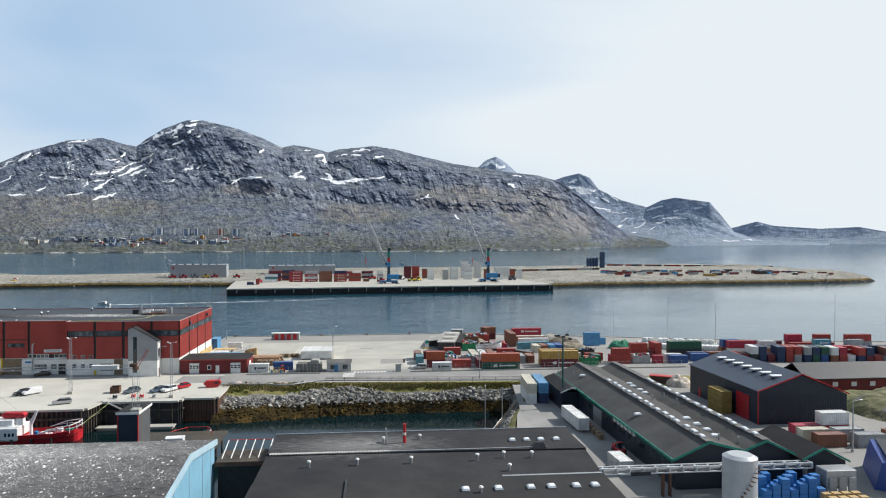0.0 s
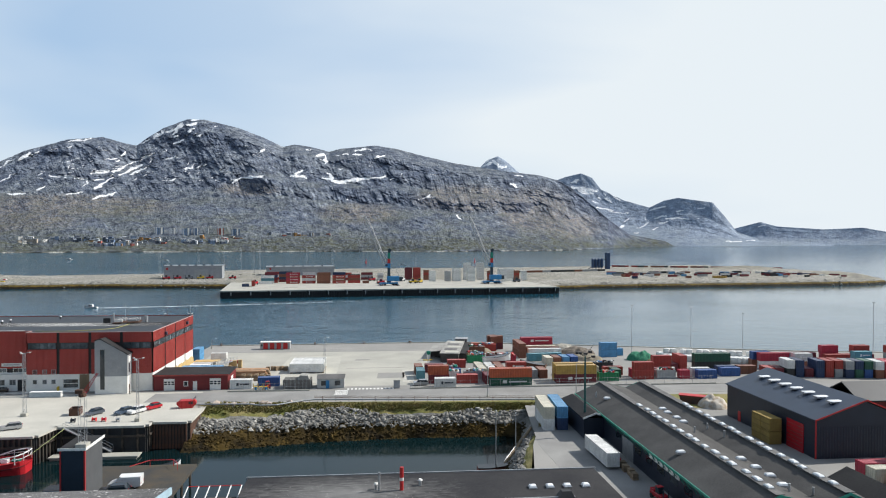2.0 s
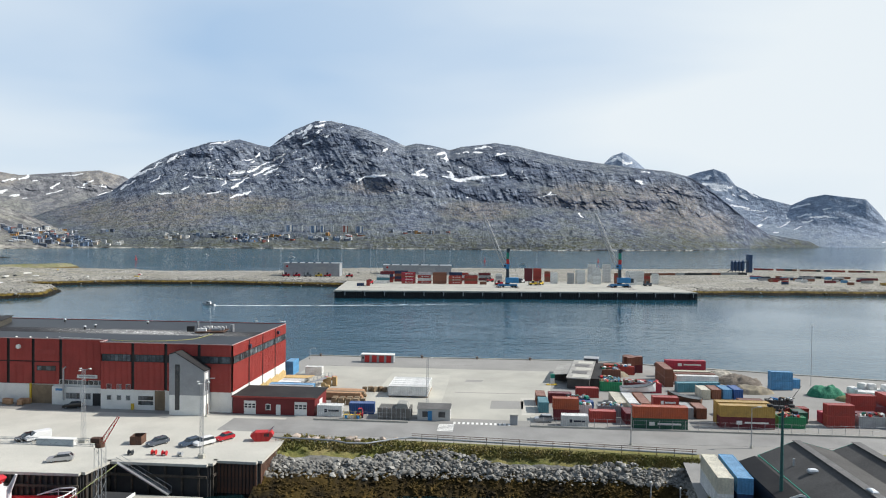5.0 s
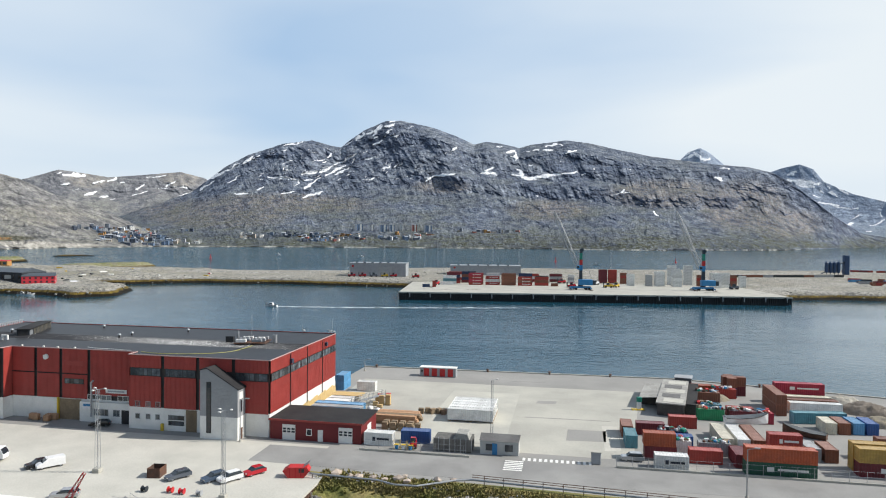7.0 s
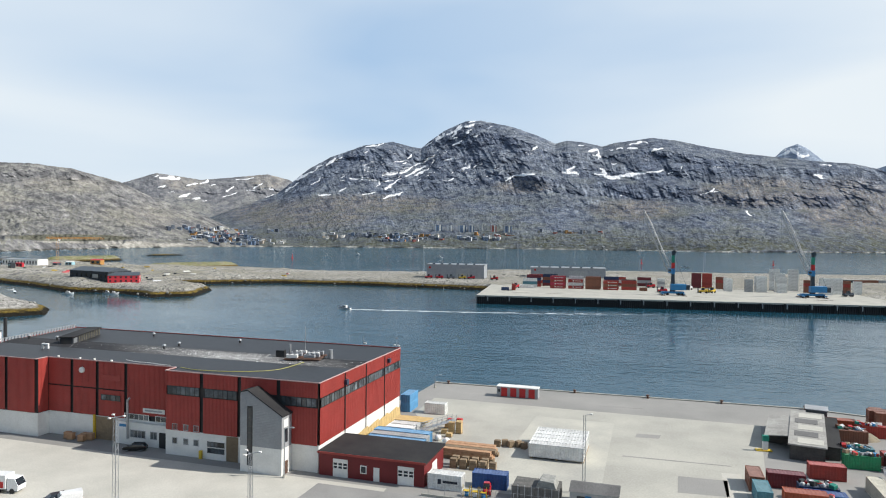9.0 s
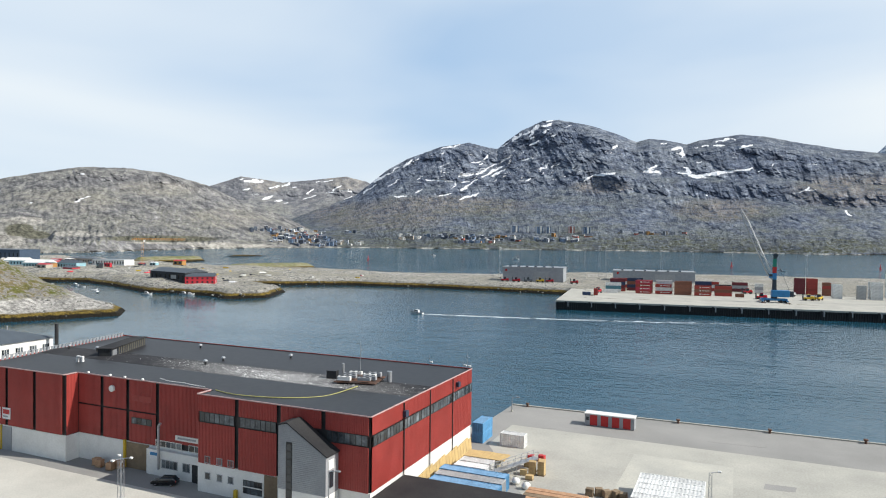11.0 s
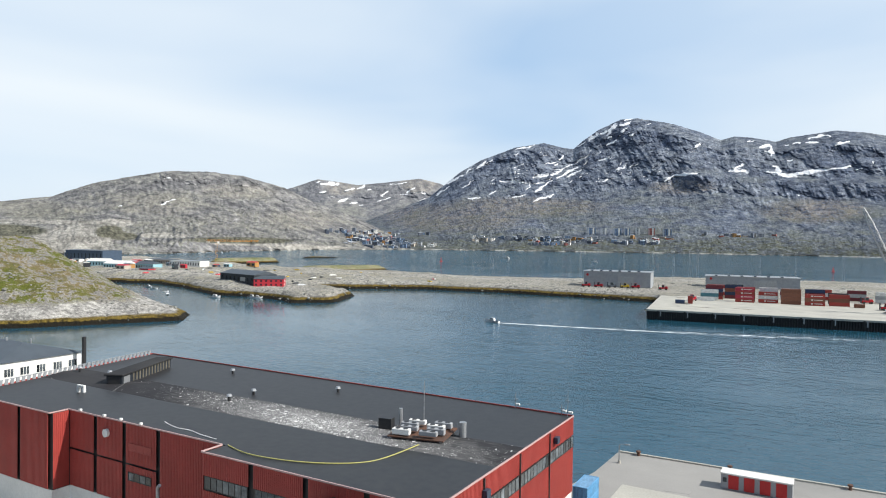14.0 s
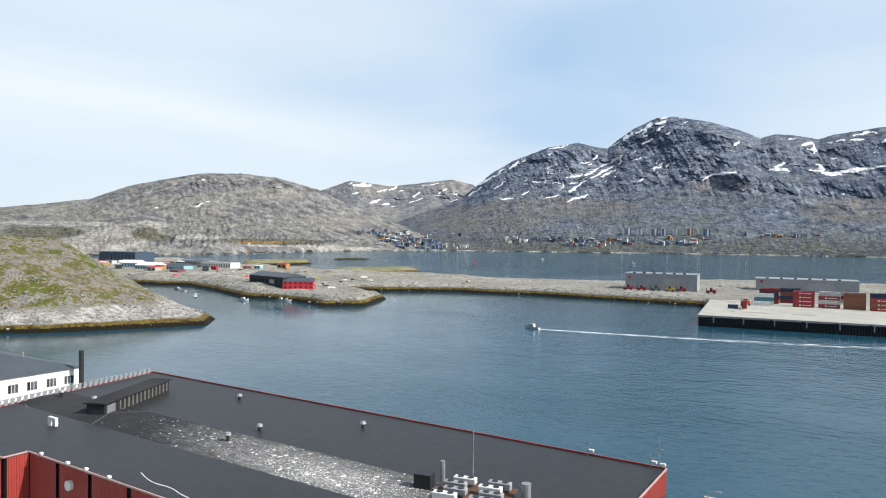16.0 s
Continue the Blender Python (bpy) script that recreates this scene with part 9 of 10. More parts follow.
windows(wh, (-95.2, 192.88), (-93.8, 192.88), 1.5, 2.7, 2, GREY_CLAD)
part("door", bx(-93.3, -91.4, 192.82, 192.89, 0, 2.8), DARK, wh, "dark glazed door")
windows(wh, (-101.6, 193.55), (-96.2, 193.55), 4.55, 5.45, 5, WHITE)
windows(wh, (-94.6, 193.55), (-91.2, 193.55), 4.55, 5.45, 3, WHITE)
part("sign", bx(-97.4, -92.6, 193.45, 193.54, 6.0, 6.8), WHITE, wh, "white name board with a plain grey bar")
part("sign_bar", bx(-96.9, -93.1, 193.43, 193.448, 6.25, 6.55), GREY_CLAD, wh)
part("sign", bx(-102.3, -100.2, 192.8, 192.888, 2.6, 3.8), C_WHITE, wh, "white and blue notice board")
part("sign_bar", bx(-102.1, -100.4, 192.78, 192.798, 3.2, 3.7), CRANE_BLUE, wh)
bm = bmesh.new()
tube(bm, (-100.0, 192.5, 1.2), (-100.0, 192.5, 8.2), 0.2, seg=8)
tube(bm, (-100.0, 192.5, 8.2), (-99.4, 192.3, 8.7), 0.2, seg=8)
part("flue", bm, STEEL, wh, "silver flue pipe")
part("gate", bx(-81.6, -77.7, 190.63, 190.69, 0, 3.9), WHITE, wh, "white sectional gate")
windows(wh, (-81.3, 190.6), (-78.0, 190.6), 2.3, 3.0, 5)
windows(wh, (-81.3, 190.6), (-78.0, 190.6), 1.2, 1.9, 5)
part("gate", bx(-77.6, -75.3, 190.63, 190.69, 0, 4.3), TIMBER, wh, "brown timber gate")
for x in (-82.6, -73.1):
    part("gate_post", bx(x - 0.25, x + 0.25, 190.2, 190.6, 0, 1.4), YELLOW, wh)
for x in (-88.6, -86.3, -84.2):
    windows(wh, (x, 190.67), (x + 0.9, 190.67), 2.1, 3.0, 1, GREY_CLAD)
    windows(wh, (x, 190.6), (x + 1.0, 190.6), 4.6, 5.5, 1, GREY_CLAD)
part("gate", bx(-138.7, -136.2, 191.0, 191.08, 0, 4.2), GREY_CLAD, wh, "grey steel gate")
part("gate", bx(-135.9, -133.4, 191.0, 191.08, 0, 4.2), GREY_CLAD, wh, "grey steel gate")
part("gate_post", bx(-139.3, -138.9, 190.7, 191.08, 0, 4.4), YELLOW, wh)
part("gate_post", bx(-136.15, -135.95, 190.8, 191.08, 0, 4.4), YELLOW, wh)
for x, c in ((-138.3, CRANE_BLUE), (-135.6, RED_TRIM)):
    sg = part("sign", bx(x, x + 2.1, 190.85, 190.95, 5.6, 7.6), C_WHITE, wh, "white notice board with coloured bars")
    part("sign_bar", bx(x + 0.2, x + 1.9, 190.82, 190.848, 6.5, 7.3), c, sg)
    part("sign_bar", bx(x + 0.2, x + 1.5, 190.82, 190.848, 5.9, 6.2), GREY_CLAD, sg)
part("wall_lamp", tube(bmesh.new(), (-111.4, 193.2, 12.9), (-111.4, 193.55, 12.9), 0.55, seg=10), WHITE, wh, "round white dish")
for x, y in ((-117.5, 193.5), (-112.3, 193.5), (-108.9, 193.5), (-104.9, 193.5)):
    part("roof_lamp", bx(x, x + 0.4, y - 0.05, y + 0.3, WZ + 0.07, WZ + 0.36, bevel=0.06), WHITE, wh)
part("wall_box", bx(-59.93, -59.4, 199.9, 200.8, 12.6, 13.5), NAVY_ROOF, wh, "dark blue lamp box on the wall")
part("wall_box", bx(-59.93, -59.4, 220.2, 221.1, 13.0, 13.8), NAVY_ROOF, wh, "dark blue lamp box on the wall")
for y in (200.3, 209.5, 218.8):
    part("downpipe", tube(bmesh.new(), (-59.88, y, 0.2), (-59.88, y, WZ - 0.2), 0.09, seg=6), BLACK, wh)

hv = thing("roof_shed", pose(-127.4, 206.8, WZ - 0.35, 0, 0, 114) @ Matrix.Diagonal((0.8, 1, 1, 1)), "low dark timber plant shed on the flat roof", "roof shed")
part("wall", bx(0, 19.5, 0, 2.6, 0, 1.75), DARKTAR, hv)
part("roof", bx(-0.3, 19.8, -0.3, 2.9, 1.76, 1.95), BITUMEN, hv)
for k in range(13):
    part("slat", bx(4 + k * 1.2, 4.4 + k * 1.2, -0.07, -0.002, 0.1, 1.7), mat("weathered_slat", (0.16, 0.145, 0.11), (0.10, 0.09, 0.07), 0.8, 0.9), hv)
part("louvre", bx(0.6, 2.8, -0.08, -0.002, 0.2, 1.5), STEEL, hv)
part("end_panel", bx(-0.06, -0.002, 0.3, 2.3, 0.1, 1.6), BLACK, hv)
ac = thing("cooling_units", pose(-75.5, 205.6, WZ - 0.2, 0, 0, 12), "bank of white rooftop cooling units on a steel frame", "cooling unit")
part("frame", bx(0, 7.0, 0, 6.0, 0.45, 0.6), RUST, ac)
for a in (0.3, 3.4, 6.6):
    for b in (0.3, 5.7):
        part("leg", bx(a - 0.1, a + 0.1, b - 0.1, b + 0.1, -0.3, 0.45), STEEL, ac)
for i in range(2):
    for j in range(4):
        un = part("unit", bx(0.5 + i * 3.4 + 0.5 * (j % 2), 2.7 + i * 3.4 + 0.5 * (j % 2), 0.2 + j * 1.45, 0.95 + j * 1.45, 0.75 + 0.15 * (i + j) % 0.3, 1.45, bevel=0.06), GREY_CLAD if (i + j) % 3 else WHITE, ac)
        for f in range(2):
            part("fan", tube(bmesh.new(), (1.15 + i * 3.4 + f * 1.0 + 0.5 * (j % 2), 0.575 + j * 1.45, 1.45), (1.15 + i * 3.4 + f * 1.0 + 0.5 * (j % 2), 0.575 + j * 1.45, 1.50), 0.3, seg=12), BLACK, un)
part("black_box", bx(-2.6, -0.9, 3.4, 4.6, -0.2, 1.6), BLACK, ac)
part("stack", tube(bmesh.new(), (-0.3, 5.2, 0.6), (-0.3, 5.2, 2.6), 0.25, seg=8), STEEL, ac)
part("mast", tube(bmesh.new(), (2.6, 5.8, 0.6), (2.6, 5.8, 6.2), 0.06, 0.04, 6), STEEL, ac)
part("tank", tube(bmesh.new(), (8.2, 4.2, -0.2), (8.2, 4.2, 1.9), 0.45, seg=12), STEEL, ac)
for x, y in ((-142, 209), (-134.7, 209.7), (-105.0, 208.3), (-105.6, 213.7), (-96, 222), (-120, 223)):
    ob = thing("roof_vent", pose(x, y, WZ + float(np.interp(y, fold_y, fold_z))), "small dark roof vent with a cowl", "roof vent", "roof vents")
    part("pipe", tube(bmesh.new(), (0, 0, -0.1), (0, 0, 0.7), 0.2, seg=8), BLACK, ob)
    part("cowl", tube(bmesh.new(), (0, 0, 0.7), (0, 0, 1.0), 0.42, 0.3, 10), STEEL, ob)
ob = thing("roof_vent", pose(-128.6, 200.4, WZ - 0.4), "white bent ventilation duct on the roof", "roof vent", "roof vents")
part("pipe", bx(-0.2, 0.2, -0.2, 0.2, 0, 1.1, bevel=0.05), WHITE, ob)
part("bend", bx(-0.2, 1.6, -0.2, 0.2, 1.1, 1.5, bevel=0.08), WHITE, ob)
part("outlet", bx(1.2, 1.6, -0.2, 0.2, 0.4, 1.1, bevel=0.05), WHITE, ob)
HOSE = mat("yellow_hose", (0.45, 0.42, 0.12), (0.35, 0.33, 0.12), 2, 0.6)


def roof_line(name, pts, r, material, label):
    c = bpy.data.curves.new(name, "CURVE")
    c.dimensions, c.bevel_depth, c.bevel_resolution = "3D", r, 1
    sp = c.splines.new("NURBS")
    sp.points.add(len(pts) - 1)
    for q, (x, y) in zip(sp.points, pts):
        q.co = (x, y, WZ + max(float(np.interp(y, fold_y, fold_z)), -0.3) + 0.12 + r, 1)
    sp.use_endpoint_u, sp.order_u = True, 3
    tmp = new(name, c)
    me = bpy.data.meshes.new_from_object(tmp)
    bpy.data.objects.remove(tmp)
    me.materials.append(material)
    return tagged(new(name, me), label, "hose")


roof_line("hose", [(-70.8, 205.2), (-71.6, 200), (-73.2, 196.8), (-77.9, 193.9), (-83.5, 192.6), (-87, 192.9), (-89.6, 193.9)], 0.07, HOSE, "thin yellow hose trailing over the roof")
roof_line("rope", [(-104, 196.6), (-101, 195.4), (-98, 195.8), (-95.5, 195.0), (-92.5, 194.8)], 0.07, WHITE, "white rope lying on the roof")
sf = thing("roof_fence", pose(0, 0, 0), "row of pale leaning slats along the roof edge", "fence")
for k in range(34):
    f = k / 33
    x, y = -142.6 - 5.2 * f, 195.5 + 31.5 * f
    part("slat", bx(-0.05, 0.05, -0.28, 0.28, 0, 0.95), RIBGREY, sf, "", pose(x, y, WZ - 0.15, 0, 14, 9))
part("rail", tube(bmesh.new(), (-142.3, 195, WZ + 0.72), (-147.6, 227.4, WZ + 0.72), 0.05, seg=5), STEEL, sf)
for x, y, h in ((-68.5, 227.6, 2.2), (-60.6, 227.3, 3.6), (-61.6, 227.6, 1.6)):
    ob = thing("roof_antenna", pose(x, y, WZ - 0.1), "thin pale antenna on the roof edge", "antenna", "roof antennas")
    part("rod", tube(bmesh.new(), (0, 0, 0), (0, 0, h), 0.05, 0.03, 5), STEEL, ob)
    part("bracket", bx(-0.4, 0.4, -0.04, 0.04, h * 0.6, h * 0.6 + 0.08), STEEL, ob)
    part("lamp", bx(0.1, 0.7, -0.15, 0.15, 0.5, 0.8, bevel=0.05), WHITE, ob)

# pallets beside the warehouse
def pallet_load(x, y, rz, h, material, label, group="pallet loads"):
    ob = thing("pallet_load", pose(x, y, 0.02, 0, 0, rz), label, "pallet", group)
    part("pallet", bx(0, 1.2, 0, 1.0, 0, 0.15), TIMBER, ob)
    n = max(1, int(h / 0.35))
    for k in range(n):
        part("box", bx(0.03 + 0.02 * (k % 2), 1.17, 0.03, 0.97 - 0.02 * (k % 2), 0.155 + k * h / n, 0.15 + (k + 1) * h / n - 0.01, bevel=0.02), material, ob)
    return ob


BRICKISH = mat("brown_carton", (0.47, 0.29, 0.17), (0.36, 0.20, 0.11), 1.5, 0.9, 0.0, 6.0, spot=0.2)
for x, y in ((-114, 191.6), (-112.8, 191.2), (-110.4, 192.0), (-109.2, 192.2), (-110.0, 190.9)):
    pallet_load(x, y, 8, 1.1, BRICKISH, "pallet stacked with brown blocks by the wall")
for k in range(9):
    pallet_load(-40.5 + (k % 5) * 1.7, 200.2 + (k // 5) * 1.4, 2, 1.4, TIMBER, "pallet of pale sawn timber", "timber stacks")
CARTON = mat("pale_carton", (0.50, 0.36, 0.17), (0.40, 0.28, 0.14), 1.2, 0.9)
for x, y, rz, h in ((-46.4, 219.0, 4, 2.1), (-45.0, 219.4, -3, 2.2), (-45.3, 221.0, 8, 1.9), (-47.6, 218.2, 12, 0.8), (-48.2, 222.4, 2, 1.2), (-46.2, 216.6, 0, 0.6)):
    pallet_load(x, y, rz, h, CARTON, "pallet of tan cartons near the warehouse", "carton stacks")
for x, y, rz in ((-48.6, 225.6, 5), (-46.9, 226.4, -6)):
    pallet_load(x, y, rz, 0.9, RED_TRIM, "pallet of red crates near the warehouse", "crate stacks")
PLYWOOD = mat("raw_plywood", (0.56, 0.40, 0.17), (0.46, 0.33, 0.15), 0.6, 0.85, 0.004, 5.0, spot=0.15)
deck = thing("plywood_deck", pose(-57.1, 216.9, 2.36), "raw yellow plywood sheets laid over a container", "plywood")
for k in range(5):
    part("sheet", bx(k * 1.45, k * 1.45 + 1.4, 0.05 * (k % 2), 3.5 + 0.06 * (k % 3), 0.004 + 0.006 * (k % 2), 0.09 + 0.012 * (k % 3)), PLYWOOD, deck)
# boards added to carry the yellow sunlight on the white base wall
yb = thing("sunlit_base_boards", pose(-59.66, 205.4, 0.02), "row of yellow boards standing in for the sunlit warehouse base", "boards")
for k in range(17):
    part("board", bx(0.0, 0.08, k * 1.3, k * 1.3 + 1.22, 0, 2.2 + 0.12 * ((k * 5) % 4)), PLYWOOD, yb, "", pose(0, 0, 0, 0, -6, 0))
ga = thing("gangway", pose(-50.3, 213.2, 0.02, 0, 0, 66), "aluminium gangway with railings standing by the containers", "gangway")
part("deck", bx(0, 11.0, 0, 1.1, 1.55, 1.65), STEEL, ga)
for y in (0.0, 1.06):
    part("top_rail", tube(bmesh.new(), (0, y + 0.02, 2.75), (11.0, y + 0.02, 2.75), 0.05, seg=6), STEEL, ga)
    part("mid_rail", tube(bmesh.new(), (0, y + 0.02, 2.2), (11.0, y + 0.02, 2.2), 0.035, seg=6), STEEL, ga)
    for k in range(8):
        part("post", tube(bmesh.new(), (0.1 + k * 1.54, y + 0.02, 1.64), (0.1 + k * 1.54, y + 0.02, 2.74), 0.04, seg=6), STEEL, ga)
    for x in (0.4, 5.4, 10.4):
        part("leg", tube(bmesh.new(), (x, y + 0.02, 0), (x, y + 0.02, 1.56), 0.05, seg=6), STEEL, ga)
        part("foot", bx(x - 0.15, x + 0.15, y - 0.12, y + 0.16, 0, 0.03), STEEL, ga)
for k, (x, y) in enumerate(((-47.0, 214.2), (-44.9, 212.8))):
    bg = thing("bulk_bag", pose(x, y, 0.02, 0, 0, 25 * k), "bulging white bulk bag by the containers", "bulk bag", "bulk bags by the containers")
    bm = bmesh.new()
    bmesh.ops.create_icosphere(bm, subdivisions=3, radius=0.66)
    for v in bm.verts:
        v.co.z = max(v.co.z, -0.55) * 0.95 + 0.52
        v.co.x *= 1 + 0.08 * math.sin(5 * v.co.y + k)
    part("sack", bm, WHITE, bg)
    part("loop", tube(bmesh.new(), (-0.4, 0, 1.16), (0.4, 0, 1.16), 0.04, seg=6), NAVY, bg)
for k in range(5):
    pallet_load(-36 + k * 1.5, 214 + 0.5 * (k % 2), 20 * k, 1.0, TIMBER, "pallet of mixed timber by the white boxes", "timber stacks")
stk = thing("lumber_stack", pose(-43.4, 204.6, 0.02), "long stack of rough brown lumber", "lumber")
for k in range(12):
    part("timber_pack", bx(0, 9.5 - 0.3 * (k % 3), (k % 4) * 1.25, (k % 4) * 1.25 + 1.1, (k // 4) * 0.62, (k // 4) * 0.62 + 0.55), BRICKISH if k % 3 else TIMBER, stk)

# huts along the fence
hut = house(-19.2, 189.6, 0.02, 0, 6.9, 4.2, 2.5, paint("pale_grey_board", (0.46, 0.46, 0.44), 0.6), FELT_PALE, "small pale grey board hut with felt roof by the fence", "huts by the fence", 1, "hut", 0.35, 2)
part("door", bx(2.2, 3.1, -0.07, -0.01, 0, 2.0), CRANE_BLUE, hut)
cg = thing("storage_cage", pose(-27.8, 189.4, 0.02), "weathered grey mesh storage cage with netted top", "storage cage")
for k in range(8):
    part("post", bx(k * 1.0, k * 1.0 + 0.1, 0, 0.1, 0, 2.5), STEEL, cg)
for k in range(6):
    part("panel", bx(0.15 + k * 1.15, 1.2 + k * 1.15, 0.12, 0.16, 0.1, 2.3), mat("weathered_board", (0.20, 0.19, 0.17), (0.12, 0.115, 0.11), 0.8, 0.9), cg)
part("body", bx(0.1, 7.0, 0.2, 4.5, 0, 2.2), mat("dark_net", (0.09, 0.09, 0.085), (0.16, 0.155, 0.14), 1.2, 0.95, 0.05), cg)
part("fishing_net", loft(bmesh.new(), [[(3.6, y, 2.2), (6.6, y, 2.2), (6.2, y, 3.2), (4.2, y, 3.3)] for y in (0.6, 3.8)]), mat("pale_net", (0.36, 0.36, 0.33), (0.24, 0.24, 0.22), 1.5, 0.95, 0.05), cg)
loader(-31.5, 189.4, 100, C_RED, "red forklift truck by the yard fence", "forklifts", 0.55)
loader(37.6, 108.5, 100, C_RED, "red forklift truck beside the long shed", "forklifts", 0.6)
for k in range(3):
    ob = thing("scaffold_rack", pose(-35.0 + k * 1.3, 188.8, 0.02), "yellow steel rack with blue drums", "rack", "racks by the fence")
    for a in (0, 1.0):
        part("upright", bx(a, a + 0.08, 0, 0.08, 0, 1.7), YELLOW, ob)
    part("shelf", bx(0.1, 0.98, 0, 0.7, 0.8, 0.86), YELLOW, ob)
    part("drum", tube(bmesh.new(), (0.5, 0.4, 0), (0.5, 0.4, 0.78), 0.3, seg=10), CRANE_BLUE if k != 1 else C_WHITE, ob)
ub = thing("utility_box", pose(0.3, 188.0, 0.02), "grey utility cabinet at the yard gate", "cabinet")
part("body", bx(0, 1.6, 0, 1.2, 0, 2.0, bevel=0.05), GREY_CLAD, ub)
part("cap", bx(-0.1, 1.7, -0.1, 1.3, 2.01, 2.15), CONCRETE, ub)
# grey flat shed and gear in the north yard
SHED_DARK = mat("weathered_dark_board", (0.085, 0.08, 0.073), (0.05, 0.048, 0.045), 0.6, 0.9, 0.0, 4.0, spot=0.2)
SHED_TOP = mat("pale_roof_sheet", (0.36, 0.35, 0.32), (0.25, 0.24, 0.22), 0.3, 0.85, 0.0, 3.0, spot=0.2)
sg = thing("flat_shed", pose(15.7, 224.6, 0.02, 0, 0, 79), "low dark board shed with a pale flat roof and open lean-to", "shed")
part("wall", bx(0, 26, -5.6, 0, 0, 2.6), SHED_DARK, sg)
part("roof", bx(-0.3, 26.2, -5.9, 0.3, 2.61, 2.85), SHED_TOP, sg, "pale patched flat roof")
for k in range(5):
    part("roof_sheet", bx(1.0 + k * 5, 4.6 + k * 5, -5.4 + (k % 2) * 0.8, -1.2 + (k % 2) * 0.6, 2.854, 2.9), FELT_PALE if k % 2 else PIER_C, sg)
part("side_store", bx(3, 26, -8.0, -5.65, 0, 2.2), SHED_DARK, sg)
part("side_roof", bx(2.8, 26.2, -8.2, -5.6, 2.21, 2.36), BITUMEN, sg)
part("lean_to_roof", slab(bmesh.new(), [(5.5, 0.31, 2.7), (22, 0.31, 2.7), (22, 4.4, 2.3), (5.5, 4.4, 2.3)], 0.15), SHED_TOP, sg)
part("lean_to_wall", bx(9, 21.8, 0.4, 4.1, 0, 2.15), SHED_DARK, sg)
for k in range(4):
    part("post", bx(5.6 + k * 1.1, 5.75 + k * 1.1, 4.15, 4.3, 0, 2.3), STEEL, sg)
part("beam", bx(5.5, 9.0, 4.15, 4.3, 2.0, 2.2), STEEL, sg)
part("end_store", bx(27.5, 31.5, -6.5, -2.5, 0, 3.2), paint("dark_grey_sheet", (0.10, 0.105, 0.11), 0.5), sg)
part("end_roof", bx(27.3, 31.7, -6.7, -2.3, 3.21, 3.35), GREY_CLAD, sg)
pu = thing("fuel_pump", pose(11.8, 228.2, 0.02, 0, 0, 10), "teal and white fuel pump on a yellow kerb", "pump")
part("kerb", bx(-1.2, 1.6, -0.6, 0.6, 0, 0.18), YELLOW, pu)
part("body", bx(0, 0.9, -0.3, 0.3, 0.181, 1.8, bevel=0.05), C_WHITE, pu)
part("head", bx(-0.1, 1.0, -0.35, 0.35, 1.81, 2.9, bevel=0.05), TEAL, pu)


def scrap_load(x, y, z, w, d, seed, label):
    """Odds and ends heaped on top of a container: sacks, crates, pipes."""
    r = random.Random(seed)
    ob = thing("scrap_load", pose(x, y, z), label, "scrap", "scrap on the containers")
    for k in range(22):
        px, py, a = r.uniform(0, w), r.uniform(0, d), r.uniform(0.35, 0.95)
        m_ = r.choice([WHITE, BAG, STEEL, TIMBER, CRANE_BLUE, RUST, TEAL, GREY_CLAD, BLACK, RED_TRIM])
        turn = pose(px, py, 0.02 + a * 0.25, r.uniform(-15, 15), r.uniform(-15, 15), r.uniform(0, 180))
        if k % 4 == 3:
            part("pipe", tube(bmesh.new(), (-a, 0, 0.05), (a, 0, 0.1), 0.09, seg=6), m_, ob, "", turn)
        else:
            part("sack" if k % 2 else "crate", bx(-a * 0.5, a * 0.5, -a * 0.4, a * 0.4, -a * 0.3, a * 0.4, bevel=a * (0.18 if k % 2 else 0.04)), m_, ob, "", turn)
    return ob


BAG = mat("white_bag", (0.72, 0.72, 0.69), (0.6, 0.6, 0.57), 1.0, 0.8, 0.03, 4.0, spot=0.1, per_object=0.1)
for k, (x, y, w, d) in enumerate(((24.2, 222.6, 5, 2.0), (30.5, 222.4, 5, 1.8), (24.5, 227.3, 5, 1.8), (36.4, 222.0, 2.0, 1.8), (13.4, 197.6, 4.6, 1.8), (13.8, 203.5, 4.6, 1.8), (20.0, 197.3, 4.8, 1.8), (26.8, 239.4, 4.6, 1.8), (31.6, 244.3, 4.6, 1.8), (60, 207.0, 5, 1.8), (56.2, 192.5, 4.6, 1.8), (73.2, 194.5, 4.6, 1.8))):
    scrap_load(x, y, 2.34, w, d, 40 + k, "mixed sacks, crates and pipes heaped on a container")
bt = boat(27.2, 212.3, 8, 8.5, C_WHITE, "white boat laid up on top of containers", "boats laid up on land", False, 2.62)
bt2 = boat(46, 212, 150, 8, RUST, "rusty orange lifeboat laid up in the yard", "boats laid up on land", False, 0.35)

# big white bags, green nets and rubble on the right quay
bm = bmesh.new()
bmesh.ops.create_cube(bm, size=1.0)
bmesh.ops.subdivide_edges(bm, edges=bm.edges[:], cuts=2, use_grid_fill=True)
for v in bm.verts:
    v.co = v.co.normalized() * 0.35 + v.co * 0.62
bag_me = mesh_of("bag", bm, BAG)
for row in range(4):
    for k in range(17):
        ob = new("bulk_bag", bag_me)
        ob.matrix_basis = pose(88 + k * 1.55 + srng.uniform(-0.2, 0.2), 222.6 - k * 0.55 + row * 1.7, 0.85 + (1.5 if row == 2 and k % 3 else 0), 0, 0, srng.uniform(0, 90)) @ Matrix.Scale(1.65, 4)
        tagged(ob, "large white woven bulk bag on the quay", "bulk bag", "bulk bags on the quay")
NET = mat("green_net", (0.02, 0.16, 0.09), (0.05, 0.22, 0.13), 0.9, 0.9, 0.1, 4.0, spot=0.4)


